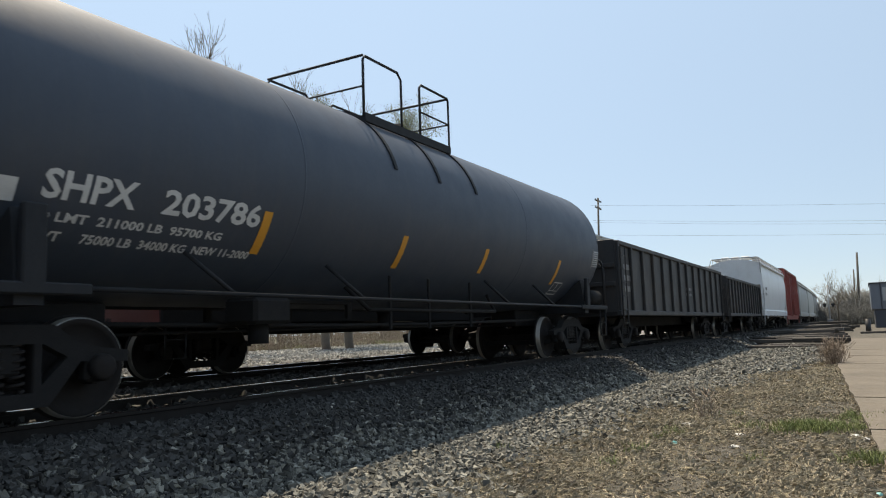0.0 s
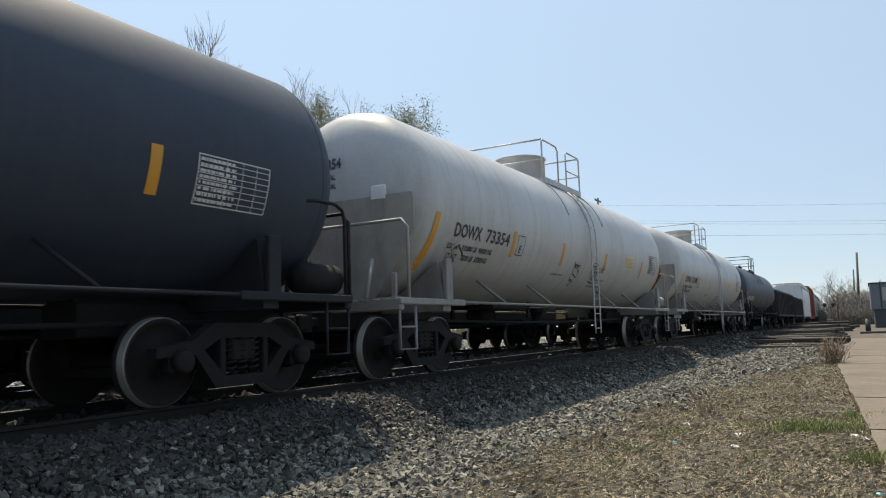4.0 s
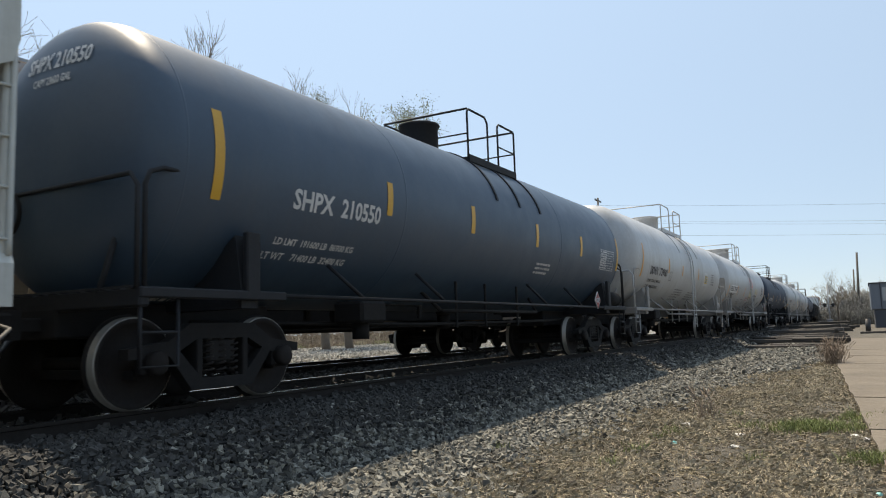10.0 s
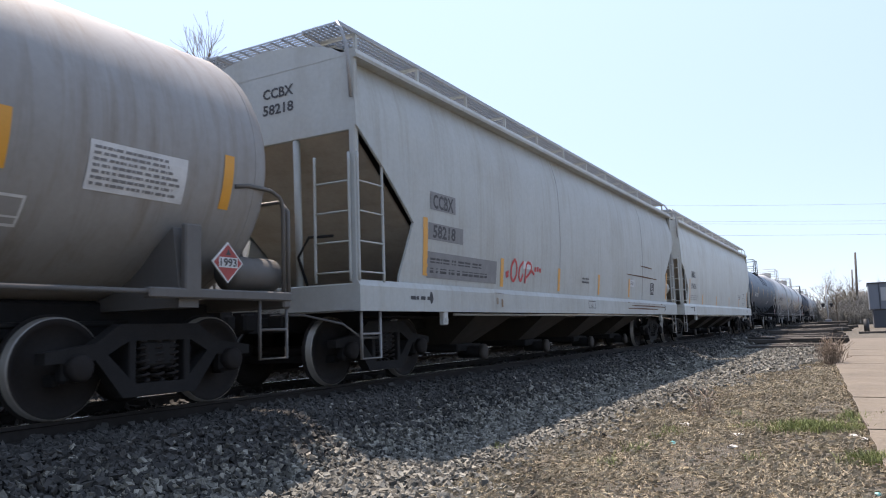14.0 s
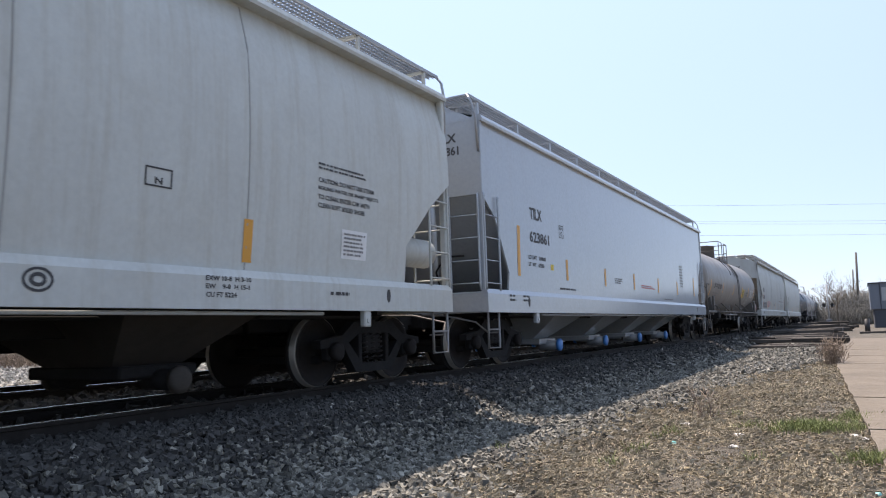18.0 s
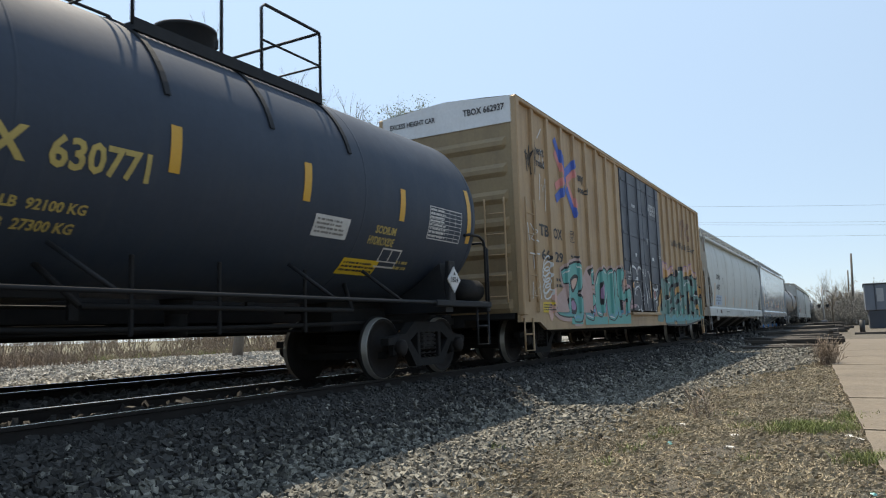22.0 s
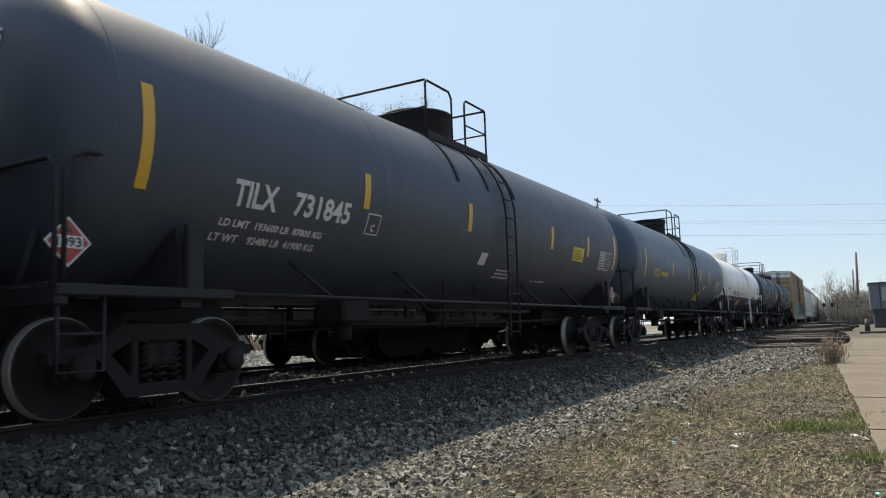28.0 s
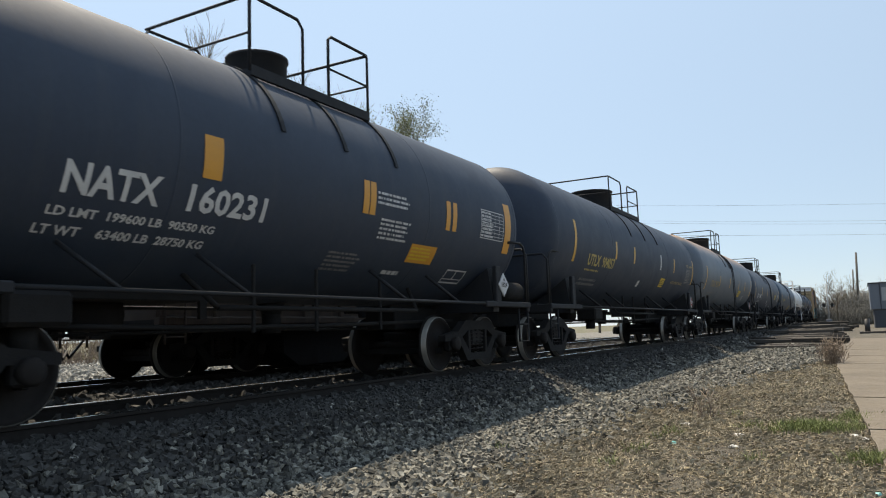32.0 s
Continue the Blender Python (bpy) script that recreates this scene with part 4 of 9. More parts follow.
    build_brush("far_brush", [(rng.uniform(-4.5, 12) if i < 330 else rng.uniform(12, 60), 138 + rng.uniform(-8, 30), rng.uniform(4.0, 8.5)) for i in range(400)], "dense bare grey brush in the distance", 9, M_FARBRUSH)
    build_brush("hedge", [(rng.uniform(-5.5, 5.0), rng.uniform(132, 146), rng.uniform(2.6, 4.5)) for _ in range(150)] + [(rng.uniform(-2.2, 6.0), rng.uniform(140, 150), rng.uniform(6.5, 9.5)) for _ in range(190)], "thick bare grey-brown hedge down the line", 19, M_FARBRUSH, 2.2)
    build_brush("verge_thicket", [(rng.uniform(-66, -46), rng.uniform(-8, 120), rng.uniform(2.2, 4.2)) for _ in range(480)], "tall bare brown thicket behind the far track", 12)
    build_brush("verge_brush", [(rng.uniform(-46, -36), rng.uniform(2, 80), rng.uniform(0.5, 1.3)) for _ in range(420)], "low dry brown brush beyond the tracks", 10)
    build_brush("lot_weeds", [(rng.uniform(-31, -25.5), rng.uniform(9, 19), rng.uniform(0.5, 1.25)) for _ in range(150)] + [(rng.uniform(-37, -32), rng.uniform(18, 46), rng.uniform(0.4, 1.1)) for _ in range(150)], "tangled dry brown weeds at the edge of the gravel lot", 14)
    rng = random.Random(18)
    g = Geo()
    for _ in range(95):
        t = Vector((rng.gauss(0, 0.3), rng.gauss(0, 0.3), 1)).normalized()
        branchy(rng, g, Vector((rng.gauss(0, 0.10), rng.gauss(0, 0.2), -0.03)), t, 0.007, rng.uniform(0.26, 0.5), 1, 0.75)
    ob = tagged(new("dead_bush", g.mesh("dead_bush", M_BRUSH)), "small dead grey-brown bush at the slab edge", "bush")
    ob.location = (-0.78, 21.6, ground_z(-0.78, 21.6))
    g = Geo()
    for k in range(9):
        t = Vector((rng.gauss(0, 0.35), rng.gauss(0, 0.35), 1)).normalized()
        branchy(rng, g, Vector((rng.gauss(0, 0.05), rng.gauss(0, 0.05), -0.02)), t, 0.005, rng.uniform(0.1, 0.3), 1 if k < 3 else 0, 0.6)
    ob = tagged(new("dead_weed", g.mesh("dead_weed", M_BRUSH)), "thin dead weed stalks on dry earth", "weed")
    ob.location = (-1.86, 9.9, ground_z(-1.86, 9.9))
    build_tree(-25, 11.4, 12.6, 31, spread=0.75, depth=5)
    build_tree(-25, 25.0, 14.6, 32, spread=0.55, depth=5)
    build_tree(-25, 31.4, 14.1, 33, spread=0.36, depth=5)
    build_tree(-25, 33.4, 14.7, 34, True, spread=0.62, depth=5)
    build_tree(-31.0, 9.0, 15.0, 35, spread=0.8)


def build_setting():
    build_ground()
    build_slab()
    build_tie_stack()
    build_distance()
    build_litter()


# ---- rolling stock ----
WHEEL_R, WHEELBASE = 0.457, 0.889
SPINNERS = {"near": ([], []), "far": ([], [])}     # front and rear wheelsets of each train


def wheelset_geo():
    g = Geo()
    for s in (-1, 1):
        prof = [(0.79, 0.0), (0.80, 0.11), (0.76, 0.13), (0.735, 0.30), (0.775, 0.385), (0.79, 0.40), (0.79, 0.443), (0.78, WHEEL_R), (0.70, 0.462),
                (0.685, 0.487), (0.655, 0.485), (0.65, 0.38), (0.69, 0.30), (0.71, 0.13), (0.62, 0.11), (0.62, 0.0)]
        g.lathe([(a * s, r) for a, r in prof], 40, "x", slots=[0, 0, 0, 0, 0, 0, 1, 1, 0, 0, 0, 0, 0, 0, 0])
    return g.cyl((-1.0, 0, 0), (1.0, 0, 0), 0.075, 12)


def side_frame_geo(s):
    g = Geo()
    x0, x1 = 0.93 * s, 1.07 * s
    g.prism([(-1.18, 0.60), (-0.72, 0.66), (-0.45, 0.84), (0.45, 0.84), (0.72, 0.66), (1.18, 0.60), (1.18, 0.50), (0.66, 0.52), (0.36, 0.68), (-0.36, 0.68), (-0.66, 0.52), (-1.18, 0.50)], x0, x1, "x")
    g.prism([(-0.74, 0.56), (-0.60, 0.58), (-0.30, 0.28), (0.30, 0.28), (0.60, 0.58), (0.74, 0.56), (0.42, 0.16), (-0.42, 0.16)], x0, x1, "x")
    for y in (-0.36, 0.28):
        g.box(x0, y, 0.26, x1, y + 0.08, 0.70, 0.01)
    for y in (-WHEELBASE, WHEELBASE):
        g.box(x0, y - 0.13, 0.33, x1, y + 0.13, 0.62, 0.03)
    return g


def add_truck(car, y, train):
    """Bogie: bolster, two side frames with springs and bearing caps, two wheelsets."""
    tr = hang("truck", shared("truck_bolster", lambda: Geo().box(-1.05, -0.2, 0.42, 1.05, 0.2, 0.68, 0.03).box(-0.3, -0.3, 0.66, 0.3, 0.3, 0.80, 0.03).box(-0.9, -1.0, 0.30, 0.9, -0.93, 0.40, 0.01).box(-0.9, 0.93, 0.30, 0.9, 1.0, 0.40, 0.01), M_UNDER), car, at=(0, y, 0))
    for s in (-1, 1):
        hang("side_frame", shared("side_frame_%d" % s, lambda: side_frame_geo(s), M_UNDER), tr)
        for k in (-0.17, 0.0, 0.17):
            hang("spring", shared("spring", spring_geo, M_WHEEL), tr, at=(1.0 * s, k, 0.29))
        for k in (-WHEELBASE, WHEELBASE):
            hang("bearing_cap", shared("bearing_cap", lambda: Geo().lathe([(-0.06, 0.0), (-0.06, 0.12), (0.04, 0.12), (0.06, 0.09), (0.06, 0.0)], 14, "x"), M_WHEEL), tr, at=(1.10 * s, k, WHEEL_R))
    for i, k in enumerate((WHEELBASE, -WHEELBASE)):
        w = hang("wheelset", shared("wheelset", wheelset_geo, M_WHEEL, M_TREAD), tr, at=(0, k, WHEEL_R))
        SPINNERS[train][i].append(w)
    return tr


def spring_geo():
    g = Geo()
    pts = [(0.062 * math.cos(t * 0.9), 0.062 * math.sin(t * 0.9), 0.39 * t / 42) for t in range(43)]
    return g.tube(pts, 0.016, 5)


def coupler_geo():
    g = Geo().box(-0.07, 0.0, 0.79, 0.07, 0.40, 0.93, 0.015)
    g.prism([(-0.14, 0.72), (0.14, 0.72), (0.16, 0.86), (0.14, 1.0), (-0.14, 1.0)], 0.36, 0.56)
    g.box(-0.17, 0.45, 0.74, -0.06, 0.66, 0.98, 0.03).box(0.10, 0.42, 0.76, 0.18, 0.60, 0.96, 0.03)
    return g


def add_ends(car, half, trim, z=0.86):
    for s in (1, -1):
        c = hang("coupler", shared("coupler", coupler_geo, M_UNDER), car, at=(0, s * (half - 0.12), 0))
        c.rotation_euler = (0, 0, 0 if s > 0 else math.pi)
        part("air_hose", Geo().tube([(0.3 * s, s * half, 0.82), (0.34 * s, s * (half + 0.16), 0.6), (0.22 * s, s * (half + 0.4), 0.42), (0.1 * s, s * (half + 0.55), 0.55)], 0.022, 6), M_SIGNAL, car)


def rung_ladder(car, base, across, length, bottom, top, material, gap=0.36, name="ladder", out=None):
    """A ladder with two stiles; its rungs are sub-parts. base: foot of the first stile, across: step to the second."""
    b, a = Vector(base), Vector(across)
    shape = out or (lambda z: 0.0)
    zs = [bottom + (top - bottom) * i / 14 for i in range(15)]
    g = Geo()
    for o in (Vector(), a):
        g.tube([(b.x + o.x + shape(z), b.y + o.y, z) for z in zs], 0.02, 6)
    lad = part(name, g, material, car)
    me = Geo().tube([(0, 0, 0), tuple(a)], 0.013, 5).mesh("rung", material)
    z = bottom + 0.12
    while z < top:
        hang("rung", me, lad, at=(b.x + shape(z), b.y, z))
        z += gap
    return lad


def step_geo(w=0.42, drop=0.62):
    return Geo().tube([(0, 0, 0), (0, 0, -drop), (0, w, -drop), (0, w, 0)], 0.02, 6).tube([(0, 0, -drop * 0.5), (0, w, -drop * 0.5)], 0.016, 6)


HEAD = 3.4        # how square the knuckle of a tank head is


def tank_skin(R, zc, c, hd):
    def x_of(y, z):
        k = max(0.0, abs(y) - c) / hd
        r = R * max(0.05, 1 - min(0.97, k) ** 2) ** (1 / HEAD)
        return math.sqrt(max(0.02, r * r - (z - zc) ** 2))
    return Skin(x_of)


def add_marks(car, skin, marks, seed):
    """Paint and stickers on the side: words, reflectors, tables, panels, placards."""
    q = random.Random(seed)
    for m in marks:
        k, a = m[0], m[1:]
        g = Geo()
        if k == "word":
            if a[4] - a[3] < 0.18:
                skin.word(g, *a[:5])
                tagged(part("lettering", g, a[5], car), kind="stuff")
            else:
                for one in single_letters(a[0]):
                    g = Geo()
                    skin.word(g, a[0], *a[1:5], only=one)
                    part("letter", g, a[5], car)
        elif k == "stripe":
            skin.rect(g, a[0] - 0.065, a[0] + 0.065, a[1], a[2], 0.0, a[3] if len(a) > 3 else 0.0)
            part("reflector_stripe", g, a[4] if len(a) > 4 else M_STRIPE, car, "orange-yellow reflective stripe")
        elif k == "bars":
            bars(skin, g, q, *a[:5])
            tagged(part("small_print", g, a[5], car, "rows of small print too fine to read"), kind="stuff")
        elif k == "table":
            y0, y1, z0, z1, ink = a[:5]
            skin.outline(g, y0, y1, z0, z1, 0.014)
            for i in range(1, 8):
                skin.rect(g, y0, y1, z0 + (z1 - z0) * i / 8 - 0.004, z0 + (z1 - z0) * i / 8 + 0.004)
            for i in (0.38, 0.6, 0.8):
                skin.rect(g, y0 + (y1 - y0) * i - 0.004, y0 + (y1 - y0) * i + 0.004, z0, z1)
            bars(skin, g, q, y0 + 0.03, y0 + (y1 - y0) * 0.55, z0 + 0.02, z1 - 0.02, 8, 0.001)
            part("data_table", g, ink, car, "ruled table of small print")
        elif k == "panel":
            y0, y1, z0, z1, ground, ink = a[:6]
            skin.rect(g, y0, y1, z0, z1)
            pn = part("panel", g, ground, car, a[6] if len(a) > 6 else "yellow warning panel")
            g = Geo()
            bars(skin, g, q, y0 + 0.04, y1 - 0.02, z0 + 0.03, z1 - 0.03, max(3, int((z1 - z0) / 0.055)), 0.004)
            tagged(part("print", g, ink, pn), kind="stuff")
        elif k == "box":
            y0, y1, z0, z1, ink = a[:5]
            skin.outline(g, y0, y1, z0, z1, 0.022)
            skin.rect(g, (y0 + y1) / 2 - 0.012, (y0 + y1) / 2 + 0.012, z0 + (z1 - z0) * 0.3, z1)
            skin.rect(g, y0, y1, z0 + (z1 - z0) * 0.28, z0 + (z1 - z0) * 0.34)
            part("stencil_box", g, ink, car, "stencilled box outline")
        elif k == "plate":
            y0, y1, z0, z1, ink = a[:5]
            skin.outline(g, y0, y1, z0, z1, 0.016)
            skin.word(g, a[5] if len(a) > 5 else "C", y0 + (y1 - y0) * 0.36, y0 + (y1 - y0) * 0.64, z0 + (z1 - z0) * 0.15, z0 + (z1 - z0) * 0.5)
            if len(a) > 6:
                skin.word(g, a[6], y0 + (y1 - y0) * 0.15, y0 + (y1 - y0) * 0.85, z0 + (z1 - z0) * 0.65, z0 + (z1 - z0) * 0.85)
            part("stencil_box", g, ink, car, "small stencilled square")
        elif k == "patch":
            skin.rect(g, *a[:4])
            part("patch", g, a[4], car, a[5] if len(a) > 5 else "")
        elif k == "placard":
            y, z, num, ground, ink = a[:5]
            r, x = 0.185, skin.x_of(a[0], a[1]) + 0.02
            x = a[5] if len(a) > 5 else x
            g.prism([(y - r - 0.022, z), (y, z - r - 0.022), (y + r + 0.022, z), (y, z + r + 0.022)], x - 0.008, x + 0.008, "x")
            pl = part("placard", g, M_INKW, car, "diamond hazard placard in a holder")
            part("face", Geo().prism([(y - r, z), (y, z - r), (y + r, z), (y, z + r)], x + 0.004, x + 0.011, "x"), ground, pl)
            g = Geo()
            g.add([(x + 0.015, y + p * 0.125, z + w * 0.052) for p, w in ((-1, -1), (1, -1), (1, 1), (-1, 1))], ((0, 1, 2, 3),))
            part("white_band", g, M_INKW, pl)
            v, f, w = letters(num)
            part("number", Geo().add([(x + 0.019, y + (p[0] / w - 0.5) * 0.22, z - 0.042 + p[1] * 0.084) for p in v], f), ink, pl)
            part("symbol", Geo().add([(x + 0.015, y + p, z + w) for p, w in ((-0.035, 0.075), (0.035, 0.075), (0.0, 0.135))], ((0, 1, 2),)), ink, pl)


def end_words(car, half, lines, ink, z, R, hd, yc, zc):
    """Lettering on the rounded head that faces back along the line."""
    for text, x0, x1, zz, h in lines:
        g = Geo()
        v, f, w = letters(text)
        pts = []
        for p in v:
            x, zt = x0 + (x1 - x0) * p[0] / w, zz + h * p[1]
            r = min(0.985, math.hypot(x, zt - zc) / R)
            pts.append((x, -(yc + hd * math.sqrt(1 - r ** HEAD)) - 0.012, zt))
        part("end_lettering", g.add(pts, f), ink, car)


def tank_car(label, length, body, trim, marks, seed, train="near", R=1.5, zc=2.6, dome=(0.1, 0.55, 4.62), plat=(-0.75, 1.45), lower=None,
             ladder=0.45, ends=(), white=False, pipes=True, band_paint=None, fine=True, gap=0.0, head=0.5, shield="", upper=None, rail=0.0, posts=True):
    car = thing("tank_car", label, "tank car", "freight cars of the passing train" if train == "near" else "freight cars on the far track")
    half = length / 2 - 0.55
    hd = head
    c = half - gap - hd
    n = 72 if fine else 32
    prof = [(-c - hd, 0.0)] + [(-c - hd * math.sin(t), R * math.cos(t) ** (2 / HEAD)) for t in [math.radians(a) for a in (89, 86, 80, 72, 62, 50, 38, 26, 14, 0)]]
    ring = [-c + 2 * c * i / 10 for i in range(1, 10)]
    prof += [(y, R) for y in ring] + [(-y, r) for y, r in prof[::-1]]
    g = Geo().lathe(prof, n, "y", (0, 0, zc))
    if lower:
        me = g.mesh("tank_shell", body, lower)
        bm = bmesh.new()
        bm.from_mesh(me)
        bmesh.ops.bisect_plane(bm, geom=bm.verts[:] + bm.edges[:] + bm.faces[:], plane_co=(0, 0, 1.95), plane_no=(0, 0, 1))
        for f in bm.faces:
            f.material_index = 1 if f.calc_center_median().z < 1.95 else 0
        bm.to_mesh(me)
        bm.free()
        hang("tank_shell", me, car)
        part("belt_flange", Geo().box(-1.28, -c - 0.2, 1.93, -1.20, c + 0.2, 1.97).box(1.20, -c - 0.2, 1.93, 1.28, c + 0.2, 1.97), body, car)
    else:
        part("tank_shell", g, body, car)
    # weld seams and jacket bands
    for y in [-c * 0.45, c * 0.42] if shield else [-c + 0.02, -c * 0.45, c * 0.42, c - 0.02]:
        part("shell_band", Geo().lathe([(y - 0.014, R - 0.01), (y - 0.01, R + 0.0025), (y + 0.01, R + 0.0025), (y + 0.014, R - 0.01)], n, "y", (0, 0, zc)), body, car)
    skin = tank_skin(R, zc, c, hd)
    # underframe
    tc = half - 1.4
    for s in (1, -1):
        part("stub_sill", Geo().box(-0.3, s * (half - 2.9), 0.72, 0.3, s * half, 1.08, 0.02).box(-0.22, s * (half - 2.9), 1.06, 0.22, s * (half - 1.0), 1.3, 0.02), M_UNDER, car)
        part("body_bolster", Geo().prism([(-1.45, 0.98), (1.45, 0.98), (1.45, 1.14), (1.36, 1.75), (0.9, 1.42), (0.5, 1.2), (-0.5, 1.2), (-0.9, 1.42), (-1.36, 1.75), (-1.45, 1.14)], s * tc - 0.12, s * tc + 0.12), lower or trim, car)
        for x in (-1.48, 1.48):
            part("bolster_post", Geo().box(x - 0.04, s * tc - 0.1, 1.1, x + 0.04, s * tc + 0.1, 1.78, 0.015), trim, car)
        part("end_sill", Geo().box(-1.5, s * (half - 0.12), 0.98, 1.5, s * half, 1.16, 0.02).box(1.42, s * (half - 1.9), 1.06, 1.52, s * half, 1.16, 0.015).box(-1.52, s * (half - 1.9), 1.06, -1.42, s * half, 1.16, 0.015), trim, car)
        g = Geo()
        for i in range(16):
            g.box(-1.46 + i * 0.19, s * (half - 0.4), 1.14, -1.44 + i * 0.19, s * (half + 0.06), 1.175)
        for i in range(5):
            y = half - 0.4 + i * 0.11
            g.box(-1.46, s * y, 1.15, 1.46, s * (y + 0.02), 1.17)
        part("end_platform", g, trim, car)
        for x in (-1.46, 1.46):
            if not shield or s > 0:
                part("grab_rail", Geo().tube([(x, s * (half - 0.08), 1.12), (x, s * (half - 0.08), 2.1), (x, s * (half - 0.13), 2.22), (x, s * (half - 0.28), 2.28), (x, s * (half - 0.62), 2.28), (x * 0.99, s * (half - 0.8), 2.25)], 0.024, 6), M_SHIELD if shield else trim, car)
            else:
                part("grab_rail", Geo().tube([(x, s * (half - 1.62), 1.75), (x * 1.02, s * (half - 1.55), 1.98), (x * 1.02, s * (half - 1.78), 2.06), (x, s * (half - 1.95), 1.9)], 0.02, 6), M_SHIELD, car)
            hang("step", shared("step_" + trim.name, step_geo, trim), car, at=(x, s * (half - 0.25) - 0.21, 1.06))
        yr, zr = s * (half - rail), 2.3 if shield else 2.2
        part("safety_rail", Geo().tube([(-1.46, yr, 1.15), (-1.46, yr, zr - 0.12), (-1.36, yr, zr), (1.36, yr, zr), (1.46, yr, zr - 0.12), (1.46, yr, 1.15)], 0.024, 6), M_SHIELD if shield else upper or trim, car)
        if upper and posts:
            for x in (-1.46, -0.95, 0.95, 1.46):
                part("rail_post", Geo().box(x - 0.06, yr - 0.05, 1.9, x + 0.06, yr + 0.05, zr + 0.05, 0.015), upper, car)
        for x in (-0.9, 0.9):
            part("brace", Geo().tube([(x, s * (half - 0.02), 1.12), (x, s * (half - 0.22), 1.75)], 0.03, 6), trim, car)
        add_truck(car, s * tc, train)
    part("air_reservoir", Geo().lathe([(half - 0.78, 0.0), (half - 0.75, 0.13), (half - 0.68, 0.19), (half - 0.05, 0.19), (half + 0.02, 0.13), (half + 0.04, 0.0)], 20, "y", (1.22, 0, 1.36)), trim if white else M_UNDER, car)
    part("brake_wheel", Geo().lathe([(-half - 0.08, 0.24), (-half - 0.06, 0.27), (-half - 0.03, 0.24), (-half - 0.06, 0.22), (-half - 0.08, 0.24)], 20, "y", (-0.5, 0, 2.0)).box(-0.53, -half - 0.07, 1.16, -0.47, -half - 0.02, 2.0), M_UNDER, car)
    add_ends(car, half, trim)
    # side rail and struts
    for s in (1, -1):
        part("side_rail", Geo().tube([(1.48 * s, -tc, 1.12), (1.48 * s, tc, 1.12)], 0.026, 6), trim, car)
        for y in (-tc * 0.68, -tc * 0.34, tc * 0.34, tc * 0.68):
            x = skin.x_of(y, 1.62)
            part("strut", Geo().tube([(1.48 * s, y, 1.12), (s * x, y - 0.38, 1.55)], 0.026, 5), trim, car)
    # under the belly
    part("outlet_valve", Geo().cyl((0, 0.4, 1.15), (0, 0.4, 0.98), 0.2, 14, 0.13).cyl((0, 0.4, 0.98), (0, 0.4, 0.72), 0.13, 12).cyl((0, 0.4, 1.05), (0, 0.4, 1.09), 0.24, 14), M_UNDER, car)
    part("brake_pipe", Geo().tube([(0.55, -tc, 0.86), (0.55, -1.4, 0.80), (0.62, 0.6, 0.80), (0.55, tc, 0.86)], 0.03, 6), M_UNDER, car)
    part("brake_rod", Geo().tube([(-0.3, -tc, 0.74), (-0.2, 0, 0.78), (-0.3, tc, 0.74)], 0.02, 6), M_UNDER, car)
    part("brake_cylinder", Geo().cyl((-0.2, -2.6, 0.98), (-0.2, -1.9, 0.98), 0.19, 14).box(-0.5, -3.1, 1.1, 0.5, -1.2, 1.2, 0.01).box(-0.5, -3.1, 0.9, -0.45, -3.0, 1.5).box(0.45, -1.3, 0.9, 0.5, -1.2, 1.5), M_UNDER, car)
    if pipes:
        part("coil_pipe", Geo().tube([(1.1, -1.6, 1.0), (1.1, 2.4, 1.0)], 0.03, 8).tube([(1.1, -1.6, 1.0), (0.7, -1.9, 1.5)], 0.03, 6).tube([(1.1, 2.4, 1.0), (0.7, 2.7, 1.5)], 0.03, 6), M_GREYTANK if white else M_UNDER, car)
        for y in (-1.1, 0.0, 1.4):
            part("pipe_hanger", Geo().box(1.08, y, 0.72, 1.12, y + 0.045, 1.5, 0.01), M_GREYTANK if white else M_UNDER, car)
        part("control_valve", Geo().box(0.7, -3.9, 0.82, 1.2, -3.3, 1.12, 0.04).cyl((0.95, -3.6, 0.6), (0.95, -3.6, 0.85), 0.12, 10), M_UNDER, car)
    # top
    crest = upper or trim
    top = zc + R
    if dome:
        y, r, z = dome
        part("manway_dome", Geo().lathe([(top - 0.25, r), (z - 0.05, r), (z - 0.04, r + 0.03), (z, r + 0.03), (z + 0.012, r - 0.04), (z + 0.012, 0.0)], 28, "z", (0, y, 0)), crest, car)
        part("dome_hinge", Geo().box(-0.1, y + r - 0.03, z - 0.1, 0.1, y + r + 0.12, z + 0.05, 0.02).cyl((0.2, y, z), (0.2, y, z + 0.07), 0.05, 10).tube([(-0.15, y, z), (-0.15, y, z + 0.06), (0.1, y, z + 0.06), (0.1, y, z)], 0.014, 5), crest, car)
    else:
        part("manway_lid", Geo().lathe([(top - 0.1, 0.3), (top + 0.1, 0.3), (top + 0.1, 0.34), (top + 0.15, 0.34), (top + 0.2, 0.2), (top + 0.2, 0.0)], 24, "z", (0, 0.2, 0)), crest, car)
        part("vent_valve", Geo().cyl((0.1, 0.8, top - 0.05), (0.1, 0.8, top + 0.3), 0.07, 10).cyl((0.1, 0.8, top + 0.2), (0.1, 0.8, top + 0.24), 0.12, 10), crest, car)
    y0, y1 = plat
    zd, zt, xo = top - 0.24, top + 0.70, 0.93
    for s in (1, -1):
        g = Geo()
        for i in range(int((y1 - y0) / 0.09)):
            g.box(0.52 * s, y0 + i * 0.09, zd, xo * s, y0 + i * 0.09 + 0.025, zd + 0.03)
